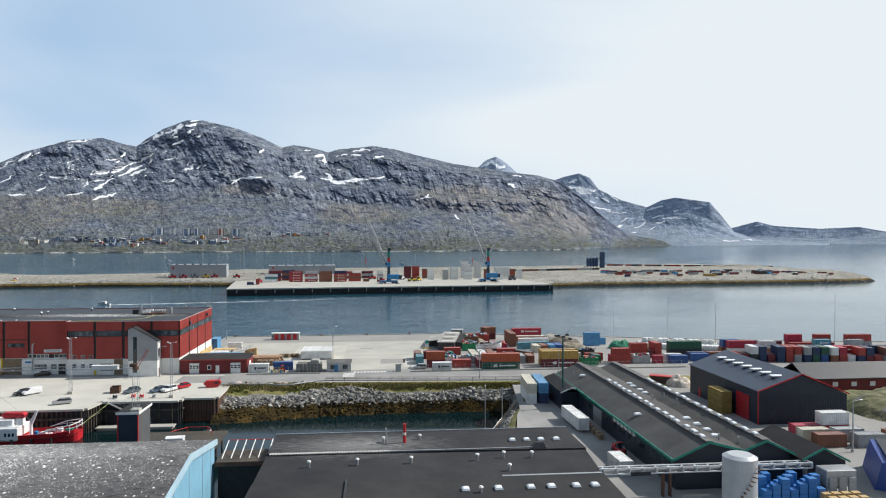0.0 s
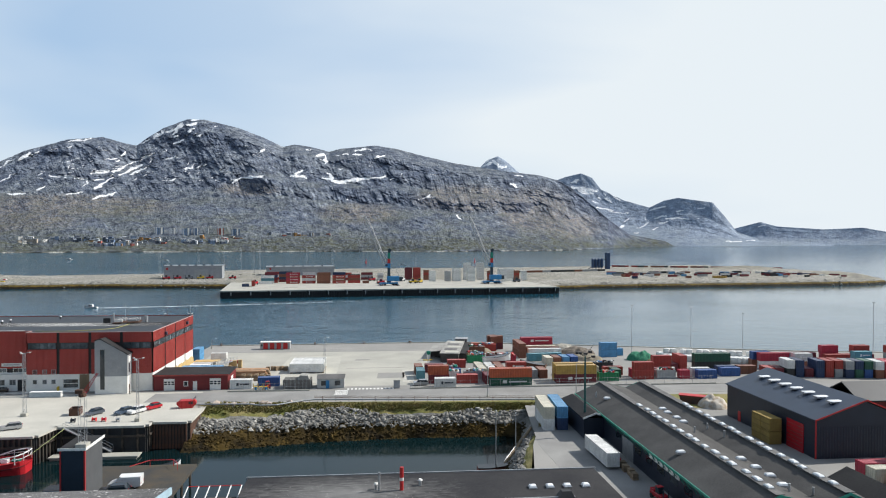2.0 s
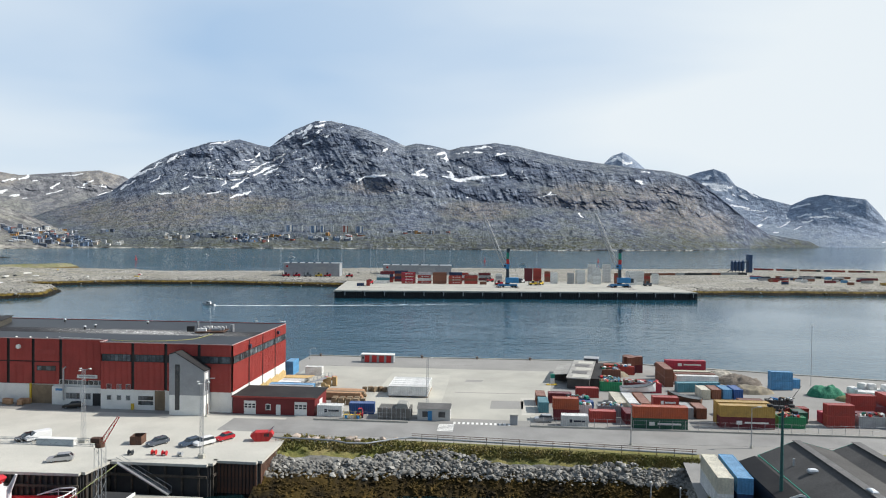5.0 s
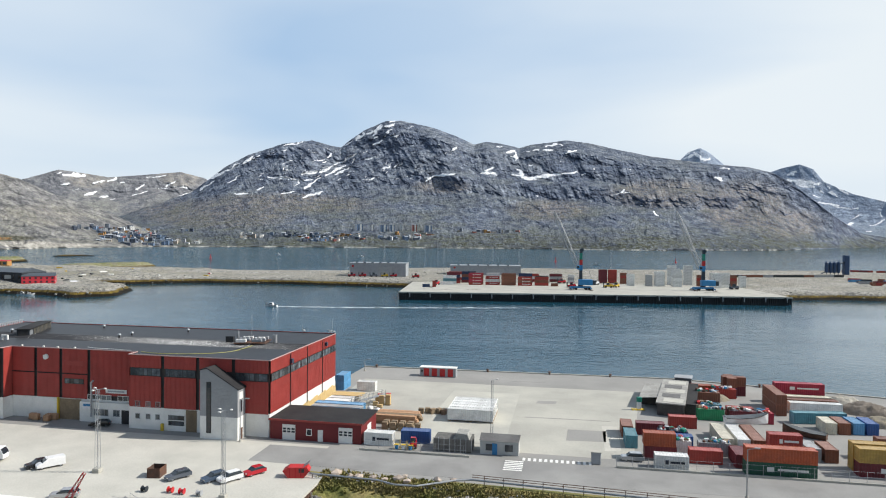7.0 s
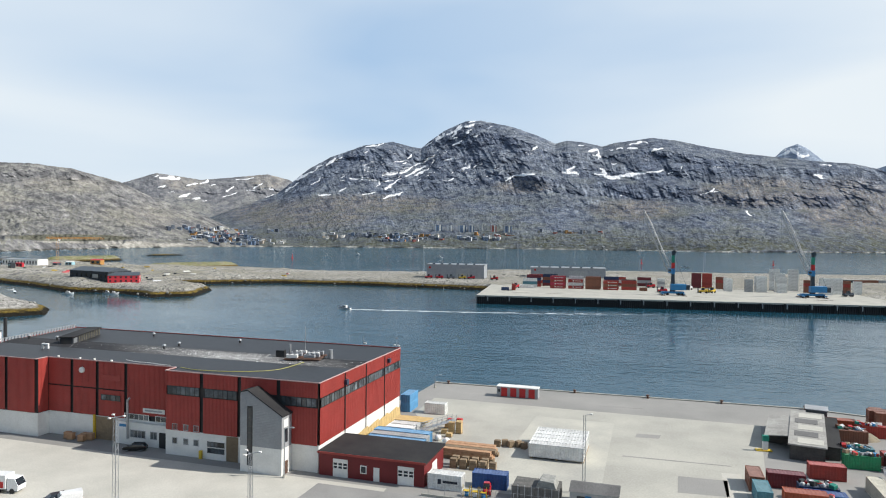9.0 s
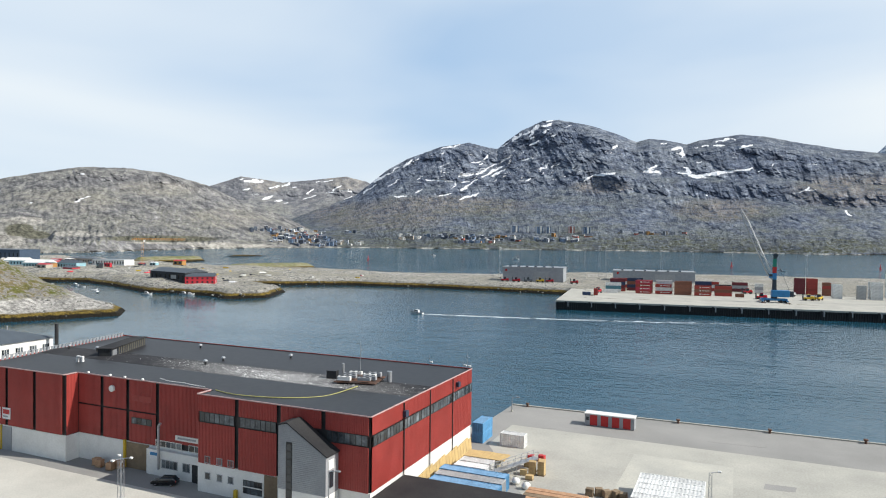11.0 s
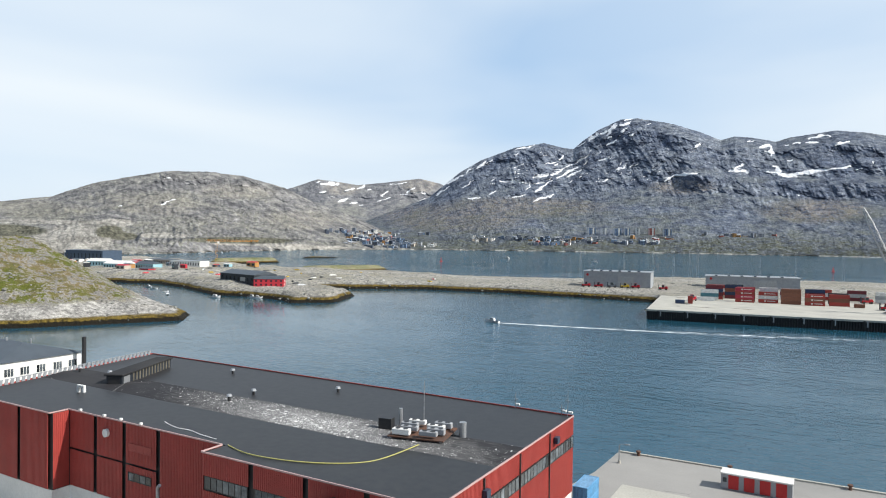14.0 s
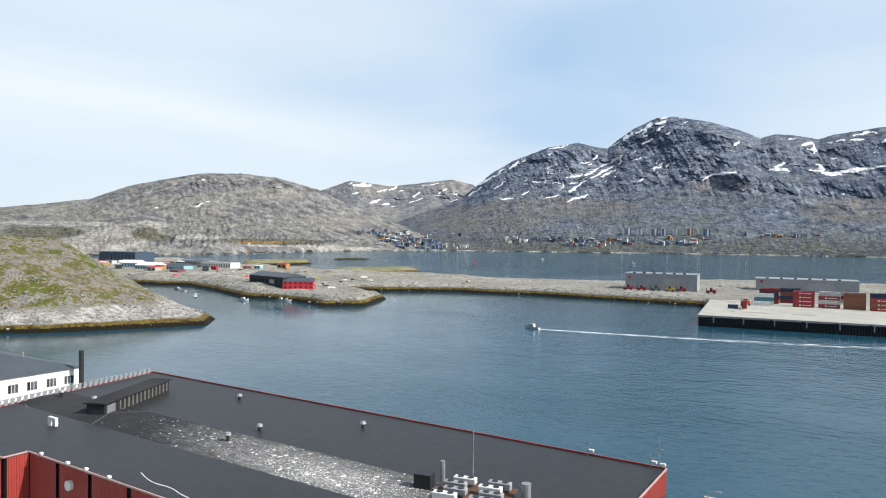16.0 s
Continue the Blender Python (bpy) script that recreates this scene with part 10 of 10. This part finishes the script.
def heap(x, y, rx, ry, h, material, label, seed, name="fishing_net"):
    n = 26
    u = np.linspace(-1, 1, n)
    X, Y = np.meshgrid(u * rx, u * ry, indexing="ij")
    r = np.clip(1 - (X / rx) ** 2 - (Y / ry) ** 2, 0, 1)
    Z = np.sqrt(r) * h * (0.6 + 0.8 * fbm(X / 1.2 + 40, Y / 1.2 + 40, seed, 4)) - 0.05
    ob = sheet(name, X + x, Y + y, Z, [material], None, True)
    return tagged(ob, label, "heap")


heap(80, 224, 4.5, 3, 2.6, NET, "heap of bright green fishing net", 7)
heap(85, 219.5, 5, 2.2, 1.6, mat("olive_net", (0.16, 0.17, 0.07), (0.25, 0.24, 0.13), 0.8, 0.95, 0.08), "low heap of olive netting", 8)
heap(63, 237, 6, 4, 2.2, mat("brown_heap", (0.12, 0.10, 0.08), (0.2, 0.17, 0.14), 0.6, 0.95, 0.1), "heap of dark scrap and rope", 9, "scrap_heap")
heap(59, 241, 5, 3.5, 2.6, mat("pale_heap", (0.42, 0.39, 0.33), (0.3, 0.28, 0.24), 0.6, 0.95, 0.1), "heap of pale rubble", 10, "rubble_heap")
heap(62, 226, 6, 3, 1.8, mat("mixed_heap", (0.30, 0.26, 0.18), (0.18, 0.16, 0.13), 0.6, 0.95, 0.1), "heap of mixed fishing gear", 11, "heap")
heap(60.5, 198.5, 3.5, 3, 1.8, BRICKISH, "heap of rust-brown scrap", 12, "scrap_heap")
heap(29, 243, 6, 3, 1.6, mat("mixed_heap", (0.3, 0.26, 0.18)), "heap of mixed gear", 13, "heap")
for x, y in ((-59.3, 262.4), (-26.4, 263.2), (-8.8, 263.7), (-44, 262.8), (8, 264.2), (26, 264.6), (46, 259.4)):
    ob = thing("bollard", pose(x, y, 0.02), "rusty iron mooring bollard on the quay edge", "bollard", "bollards on the quay")
    part("post", tube(bmesh.new(), (0, 0, 0), (0, 0, 0.6), 0.28, 0.22, 10), RUST, ob)
    part("head", tube(bmesh.new(), (0, 0, 0.6), (0, 0, 0.85), 0.42, 0.42, 10), RUST, ob)
for (x0, y0), (x1, y1) in (((-63, 263), (26, 265.5)), ((26, 265.5), (83, 251)), ((83, 251), (146, 235)), ((146, 235), (420, 195))):
    d = Vector((x1 - x0, y1 - y0)).normalized()
    o = Vector((d.y, -d.x))
    tagged(part("quay_edge", prism(bmesh.new(), [(x0, y0), (x1, y1), (x1 + o.x * 0.5, y1 + o.y * 0.5), (x0 + o.x * 0.5, y0 + o.y * 0.5)], 0.0, 0.25), CONCRETE), "pale concrete kerb along the quay edge", "kerb", kind="structure")
lamp_post(-61.2, 256.5, 3.2, "short white lamp post at the quay corner")
for x, y, h in ((81.8, 236.5, 16), (100, 231, 16), (117, 229, 14), (158, 222, 18)):
    ob = thing("light_mast", pose(x, y, 0.01), "very slim pale light mast on the quay", "light mast", "light masts")
    part("pole", tube(bmesh.new(), (0, 0, 0), (0, 0, h), 0.09, 0.05, 6), STEEL, ob)
    part("lamp_head", bx(-0.4, 0.4, -0.15, 0.15, h, h + 0.2), STEEL, ob)

# ---- long shed: skylights, wing, front gear ----
SKYL = mat("skylight_acrylic", (0.80, 0.82, 0.83), (0.7, 0.72, 0.73), 1.5, 0.3)


def skylight(parent, x, y, z, lx, ly, h=0.35):
    k = part("skylight", bx(x - lx / 2, x + lx / 2, y - ly / 2, y + ly / 2, z - 0.2, z + 0.05), STEEL, parent)
    part("dome", loft(bmesh.new(), [[(x - lx * 0.46 * f, y - ly * 0.46 * f, z + a), (x + lx * 0.46 * f, y - ly * 0.46 * f, z + a), (x + lx * 0.46 * f, y + ly * 0.46 * f, z + a), (x - lx * 0.46 * f, y + ly * 0.46 * f, z + a)] for f, a in ((1, 0.06), (0.85, 0.06 + h * 0.7), (0.5, 0.06 + h))]), SKYL, k)


part("ridge_cap", bx(43.9, 45.1, SY0, SY1, 7.38, 7.46), FELT_PALE, sh)
part("ridge_cap", bx(52.8, 54.1, SY0, SY1, 7.38, 7.46), FELT_PALE, sh)
for k in range(16):
    skylight(sh, 44.5 + 0.1 * (k % 3), 94.0 + k * 2.75 + (0.5 if k % 4 == 3 else 0), 7.5, 0.8, 1.3 + 0.3 * (k % 2), 0.22)
    skylight(sh, 53.4 - 0.1 * (k % 3), 94.5 + k * 2.75 + (0.5 if k % 3 == 2 else 0), 7.5, 0.8, 1.2 + 0.4 * (k % 2), 0.22)
for x, y in ((49.8, 137.7), (49.4, 134.6), (49.6, 131.2), (49.5, 128.3), (48.4, 107.4), (48.5, 103.8), (48.6, 100.5), (47.9, 96.5), (41.5, 112), (41.9, 146)):
    zz = float(np.interp(x, [38.8, 44.5, 50, 53.5], [4.9, 7.4, 6.0, 7.4]))
    ob = skylight(sh, x, y, zz + 0.15, 1.4, 0.9, 0.3)
for x, y in ((51.5, 118), (51.2, 123), (48, 121), (47.5, 94.5), (50.5, 94.2), (41, 150)):
    zz = float(np.interp(x, [38.8, 44.5, 50, 53.5], [4.9, 7.4, 6.0, 7.4]))
    part("vent_pipe", tube(bmesh.new(), (x, y, zz - 0.2), (x, y, zz + 1.0), 0.16, seg=8), STEEL, sh)
for k in range(24):
    y = SY0 + 1.5 + k * 1.95
    part("bracket", tube(bmesh.new(), (39.55, y, 3.4), (38.75, y, 4.6), 0.06, seg=4), TEAL, sh)
for k in range(9):
    part("window", bx(39.54, 39.6, 95 + k * 4.6, 97.6 + k * 4.6, 2.2, 3.3), GLASS, sh)
for k in range(6):
    part("letter_bar", bx(39.35, 39.5, 108.0 + k * 1.9, 109.3 + k * 1.9, 3.45 - 0.0, 4.45), WHITE, sh, "plain white bar in the place of a letter")
part("roller_door", bx(39.52, 39.6, 126, 131, 0, 3.4), STEEL, sh)
gable_roof(sh, 35.2, 37.8, 40.2, 140.4, 156.5, 4.1, 5.1, BITUMEN, 0.22, 4.4)
part("wing_wall", bx(35.6, 39.58, 141, 156.2, 0, 3.9), NAVY, sh)
part("barge_board", profile(bmesh.new(), [(35.2, 3.8), (37.8, 4.8), (37.8, 5.13), (35.2, 4.13)], 140.34, 140.4), WHITE, sh)
part("barge_board", profile(bmesh.new(), [(37.8, 4.8), (40.2, 4.1), (40.2, 4.43), (37.8, 5.13)], 140.34, 140.4), WHITE, sh)
# third gable
gable_roof(sh, 58.3, 61.8, 66.0, 90.2, 103.5, 4.7, 6.4, BITUMEN, 0.22, 4.3)
part("wall", profile(bmesh.new(), [(58.6, 0), (65.7, 0), (65.7, 4.1), (61.8, 6.1), (58.6, 4.6)], 90.8, 103.2), NAVY, sh)
for (xa, za), (xb, zb) in (((58.3, 4.7), (61.8, 6.4)), ((61.8, 6.4), (66.0, 4.3))):
    part("barge_board", profile(bmesh.new(), [(xa, za - 0.32), (xb, zb - 0.32), (xb, zb + 0.03), (xa, za + 0.03)], 90.14, 90.2), TEAL, sh)
cb = thing("conveyor_bridge", pose(0, 0, 0), "white steel pipe bridge crossing in front of the shed", "bridge")
for y in (89.6, 90.6):
    for z in (3.6, 4.4):
        part("chord", bx(27, 59.5, y - 0.08, y + 0.08, z - 0.08, z + 0.08), C_WHITE, cb)
for k in range(17):
    part("strut", bx(27.5 + k * 2.0, 27.62 + k * 2.0, 89.5, 90.7, 3.6, 4.4), C_WHITE, cb)
part("pipe", tube(bmesh.new(), (27, 90.1, 4.0), (59.5, 90.1, 4.0), 0.28, seg=10), STEEL, cb)
for x in (36.5, 37.6, 47.5, 58.6):
    part("leg", bx(x, x + 0.22, 89.7, 90.5, 0, 3.52), RUST if x < 40 else STEEL, cb)
part("sign_bar", bx(31.5, 34.5, 89.3, 89.42, 3.35, 3.9), DARKTAR, cb, "dark panel on the bridge")
tk = thing("storage_tank", pose(43.9, 82.0, 0), "tall pale grey cylindrical steel tank with a ladder", "tank")
part("shell", tube(bmesh.new(), (0, 0, 0), (0, 0, 8.2), 2.25, seg=40), paint("tank_grey", (0.46, 0.48, 0.50), 0.4, metal=0.2), tk)
part("top", tube(bmesh.new(), (0, 0, 8.2), (0, 0, 8.55), 2.25, 1.6, 40), paint("tank_grey", (0.46, 0.48, 0.5)), tk)
part("hatch", tube(bmesh.new(), (2.1, -1.1, 2.6), (2.5, -1.3, 2.6), 0.3, seg=10), STEEL, tk)
for k in range(14):
    a = radians(200 + k * 8)
    part("stair_tread", bx(-0.35, 0.35, -0.15, 0.15, -0.03, 0.03), RUST, tk, "", pose(math.cos(a) * 2.6, math.sin(a) * 2.6, 0.6 + k * 0.5, 0, 0, math.degrees(a)))
fz = thing("fan_unit", pose(59.6, 86.4, 0.02), "grey industrial fan unit on legs", "fan unit")
part("housing", bx(0, 4.6, 0, 2.6, 1.8, 4.2, bevel=0.08), STEEL, fz)
for k in range(3):
    part("duct", bx(0.3 + k * 1.5, 1.4 + k * 1.5, -0.25, -0.002, 0.6, 3.2), GREY_CLAD, fz)
for a in (0.1, 4.3):
    for b in (0.1, 2.3):
        part("leg", bx(a, a + 0.2, b, b + 0.2, 0, 1.8), STEEL, fz)
CRATE = paint("blue_crate", (0.03, 0.16, 0.42), 0.5)
crate_me = mesh_of("crate", bx(0, 1.2, 0, 1.0, 0, 0.72, bevel=0.04), CRATE)
for i in range(7):
    for j in range(3):
        ob = thing("crate_stack", pose(49.2 + i * 1.35, 85.0 + j * 1.3, 0.02), "stack of blue plastic fish crates by the shed", "crate", "fish crate stacks")
        for k in range(3 + (i * 7 + j * 5) % 3):
            shared("crate", crate_me, ob, pose(0.02 * (k % 2), 0, k * 0.74))
for k in range(8):
    pallet_load(57.6 + (k % 4) * 1.5, 82.5 + (k // 4) * 1.6, 0, 1.6, mat("pale_carton", (0.5, 0.36, 0.17)), "pallet of pale cartons by the shed", "carton stacks")
for k in range(9):
    pallet_load(37.4 + 0.2 * (k % 2), 118 + k * 1.9, 90, 0.9, RED_TRIM if k == 4 else TIMBER, "pallet load along the shed wall", "pallet loads by the shed")
bs = thing("blue_boat_cover", pose(72, 88, 0.02, 0, 0, 60), "large blue steel hopper with sloping sides", "hopper")
part("body", loft(bmesh.new(), [[(0, -3, 0), (0, 3, 0), (0, 2, 4.2), (0, -2, 4.2)], [(12, -3, 0), (12, 3, 0), (12, 2, 4.6), (12, -2, 4.6)]]), paint("hopper_blue", (0.03, 0.07, 0.26), 0.5), bs)
part("lid", bx(-0.1, 12.1, -1.2, 1.2, 4.62, 4.8), DARKTAR, bs)

# ---- navy hall trim ----
for (xa, za), (xb, zb) in (((NX0 - 0.3, 6.9), (NXM + 2.5, 10.3)), ((NXM + 2.5, 10.3), (NX1 + 0.3, 6.1))):
    part("barge_board", profile(bmesh.new(), [(xa, za - 0.25), (xb, zb - 0.25), (xb, zb + 0.03), (xa, za + 0.03)], NY0 - 0.38, NY0 - 0.3), RED_TRIM, nv)
part("corner_trim", bx(NX0 - 0.06, NX0 + 0.12, NY0 - 0.06, NY0 + 0.12, 0, 6.7), RED_TRIM, nv)
gd = part("roller_door", bx(NX0 - 0.1, NX0 - 0.002, 128.8, 133.8, 0, 5.2), C_RED, nv, "red roller door")
for k in range(7):
    part("slat", bx(NX0 - 0.13, NX0 - 0.102, 129.0, 133.6, 0.3 + k * 0.7, 0.36 + k * 0.7), BLACK, gd)
part("door", bx(NX0 - 0.08, NX0 - 0.002, 150, 151, 0, 2.1), RED_TRIM, nv)
for k in range(7):
    skylight(nv, 78.6, 128.8 + k * 3.7, 9.25, 3.6, 1.5, 0.14)
    part("panel", ribbed(bmesh.new(), (NX0 - 0.003, 134.2 + 3.0 * k), (NX0 - 0.003, 131.3 + 3.0 * k + 5.8 - 3.0), 0.1, 6.6, 0.5, -0.04), NAVY, nv) if False else None
for k in range(9):
    part("panel", ribbed(bmesh.new(), (NX0 + 0.15 + k * 2.12, NY0 - 0.003), (NX0 + 2.2 + k * 2.12, NY0 - 0.003), 0.1, 5.6, 0.5, 0.05), NAVY, nv)
for lv in range(2):
    for j in range(2):
        ob = thing("timber_crate", pose(69.0, 134.2 + j * 3.1, 0.02 + lv * 2.45, 0, 0, 0), "large ochre timber crate beside the navy hall", "crate", "crates by the hall")
        part("body", bx(0, 2.4, 0, 3.0, 0, 2.4, bevel=0.04), mat("ochre_crate", (0.33, 0.23, 0.06), (0.25, 0.17, 0.05), 0.8, 0.8), ob)
        for z in (0.1, 1.15, 2.1):
            part("batten", bx(-0.06, -0.002, 0.05, 2.95, z, z + 0.18), mat("ochre_batten", (0.26, 0.18, 0.05)), ob)
mb = thing("maroon_house", pose(0, 0, 0), "long low maroon board building with a black roof", "house")
part("wall", bx(101, 140, 153, 163, 0, 3.2), MAROON, mb)
gable_roof(mb, 100.5, 120, 140.5, 152.4, 163.6, 3.3, 3.4, BITUMEN, 0.2)
part("roof", slab(bmesh.new(), [(100.5, 152.3, 3.3), (140.5, 152.3, 3.3), (140.5, 158, 6.4), (100.5, 158, 6.4)], 0.25), DARKTAR, mb)
part("roof", slab(bmesh.new(), [(100.5, 158, 6.4), (140.5, 158, 6.4), (140.5, 163.7, 3.3), (100.5, 163.7, 3.3)], 0.25), DARKTAR, mb)
for k in range(7):
    part("window", bx(103 + k * 5, 104.4 + k * 5, 152.93, 153.0, 1.2, 2.3), WHITE, mb)


def mound(cx, cy, rx, ry, h, seed, label):
    n = 50
    u = np.linspace(-1, 1, n)
    X, Y = np.meshgrid(cx + u * rx, cy + u * ry, indexing="ij")
    r = np.clip(1 - ((X - cx) / rx) ** 2 - ((Y - cy) / ry) ** 2, 0, 1)
    nz = fbm(X / 6, Y / 6, seed, 5)
    Z = r ** 0.7 * h * (0.5 + nz) - 0.06
    ob = sheet("mound", X, Y, Z, [TUNDRA, PALEROCK], (nz[:-1, :-1] > 0.70), True)
    return tagged(ob, label, "mound", kind="structure")


mound(122, 132, 24, 16, 5.5, 15, "rough heath mound with rocks behind the hall")
mound(112, 146, 10, 5, 1.6, 16, "low grassy rise before the maroon house")
lamp_post(79, 107.0, 9, "pale steel lamp post near the containers")
# flat roofs: skylights, vents, strips
for x in (6.6, 11.0, 15.4, 18.2, 21.6, 24.2):
    skylight(fl, x, 83.4, 4.45, 1.1, 1.3, 0.3)
for x in (17.2, 19.6, 22.0, 24.6):
    skylight(fl, x, 104.8, 4.4, 1.1, 1.1, 0.3)
for x, y in ((8.5, 82.5), (14, 91), (18.5, 96.5), (14.2, 96.8), (-4, 106), (2, 107), (-15, 95), (-8, 95.4), (0, 95.6), (10, 96)):
    part("vent_pipe", tube(bmesh.new(), (x, y, 4.1), (x, y, 5.0), 0.2, seg=8), STEEL, fl)
    part("vent_cap", tube(bmesh.new(), (x, y, 5.0), (x, y, 5.2), 0.34, 0.22, 8), WHITE, fl)
for k in range(44):
    part("slat", bx(-21.6 + k * 0.42, -21.3 + k * 0.42, 100.7, 101.5, 4.28, 4.42), mat("pale_slat", (0.5, 0.49, 0.45), (0.38, 0.37, 0.34), 0.7, 0.8), fl)
part("gutter", bx(-3.2, 22, 100.9, 101.15, 4.2, 4.42), STEEL, fl)
part("upstand", bx(-9.4, -9.1, 60, 88.2, 4.35, 4.6), BLACK, fl)
part("roof_edge", bx(-22.2, 28.3, 111.8, 112.0, 3.8, 4.45), STEEL, fl)
part("hatch", loft(bmesh.new(), [[(19.6, 100.2, 4.15), (22, 100.2, 4.15), (22, 102.0, 4.15), (19.6, 102.0, 4.15)], [(20.2, 100.7, 5.2), (21.4, 100.7, 5.2), (21.4, 101.5, 5.2), (20.2, 101.5, 5.2)]]), BLACK, fl)
part("red_stack", tube(bmesh.new(), (-0.6, 105.5, 4.2), (-0.6, 105.5, 7.4), 0.26, seg=8), RED_TRIM, fl, "red vent stack with white band")
part("stack_band", tube(bmesh.new(), (-0.6, 105.5, 5.6), (-0.6, 105.5, 6.0), 0.27, seg=8), WHITE, fl)
part("pale_stack", tube(bmesh.new(), (-3.6, 105.5, 4.2), (-3.6, 105.5, 6.8), 0.16, seg=8), STEEL, fl)
part("steel_patch", bx(12.5, 27, 88.6, 89.1, 4.17, 4.24), STEEL, fl)
patch("pavement", [(28.2, 78), (31.2, 78), (30.6, 112), (28.4, 112)], PIER_C, 0.03, "pale concrete path beside the flat building")
# skip and scrap behind the shed
wb2 = thing("skip", pose(66.5, 167.0, 0.02, 0, 0, -30), "rust-red open steel skip on rough ground", "skip")
part("tub", profile(bmesh.new(), [(0.6, 0), (5.4, 0), (6, 1.8), (0, 1.8)], 0, 2.3), RUST, wb2)
part("rim", bx(-0.05, 6.05, -0.06, 2.36, 1.81, 1.95), RED_TRIM, wb2)
heap(73, 163.5, 3.2, 3.5, 2.4, mat("white_heap", (0.6, 0.58, 0.53), (0.4, 0.3, 0.2), 0.7, 0.9, 0.1), "heap of white sacks and timber scrap", 14, "scrap_heap")
patch("grass_verge", [(60, 176.5), (110, 173), (110, 162), (62, 162)], GRASS, 0.06, "rough grass beside the road", category="grass", thick=0.06)

# ---- white harbour building ----
wo = thing("white_building", pose(0, 0, 0), "white rendered two-storey building with a dark hipped roof", "building")
part("wall", bx(-205, -176.8, 213.5, 231.2, -0.5, 11.9), WHITE, wo)
bm = bmesh.new()
lo = [bm.verts.new(p) for p in ((-205.5, 213, 11.9), (-176.4, 213, 11.9), (-176.4, 231.7, 11.9), (-205.5, 231.7, 11.9))]
hi = [bm.verts.new(p) for p in ((-198, 222.4, 14.6), (-184, 222.4, 14.6))]
bm.faces.new((lo[0], lo[1], hi[1], hi[0]))
bm.faces.new((lo[1], lo[2], hi[1]))
bm.faces.new((lo[2], lo[3], hi[0], hi[1]))
bm.faces.new((lo[3], lo[0], hi[0]))
bm.faces.new(lo[::-1])
bmesh.ops.recalc_face_normals(bm, faces=bm.faces[:])
part("roof", bm, SLATE, wo)
for z0 in (8.9, 5.4):
    for y in (214.6, 217.8, 221.2, 224.8, 228.2):
        windows(wo, (-176.79, y), (-176.79, y + 1.9), z0, z0 + 1.6, 3, WHITE)
    for x in (-186, -182, -179.4):
        windows(wo, (x, 213.49), (x + 1.6, 213.49), z0, z0 + 1.6, 2, WHITE)
part("chimney", tube(bmesh.new(), (-174.2, 230.2, 0), (-174.2, 230.2, 15.7), 0.45, seg=12), BLACK, wo, "black steel chimney")
for x, y in ((-186, 218), (-184, 224), (-190, 222)):
    part("roof_vent", tube(bmesh.new(), (x, y, 12.5), (x, y, 15.2), 0.2, seg=8), STEEL, wo)
part("duct", tube(bmesh.new(), (-200, 216, 14.6), (-188, 216, 14.6), 0.35, seg=10), C_WHITE, wo, "white roof duct")
part("duct_leg", bx(-194, -193.6, 215.8, 216.2, 11.9, 14.4), STEEL, wo)


# tufts of rough grass on the verge above the bank
gr = np.random.RandomState(6)
gv, gf = [], []
for k in range(5200):
    t = gr.rand() * 0.72
    a, b = line_at(BANK_TOP, t), line_at(BANK_LOW, t)
    s = gr.uniform(-0.16, 0.17) * (0.6 + 0.4 * gr.rand())
    x, y = (a[i] * (1 - s) + b[i] * s for i in range(2))
    z = 0.08 if s < 0 else a[2] + (b[2] - a[2]) * float(bank_fall(s)) + 0.05
    h = gr.uniform(0.15, 0.5)
    for q in range(4):
        w = gr.uniform(0, 6.28)
        dx, dy = math.cos(w) * 0.2, math.sin(w) * 0.2
        n0 = len(gv)
        gv += [(x - dy, y + dx, z - 0.1), (x + dy, y - dx, z - 0.1), (x + dx * 1.3, y + dy * 1.3, z + h)]
        gf.append((n0, n0 + 1, n0 + 2))
me = bpy.data.meshes.new("grass_tufts")
me.from_pydata(gv, [], gf)
me.materials.append(GRASS)
tagged(new("grass_tufts", me), "tufts of rough olive grass along the bank top", "grass", kind="stuff")
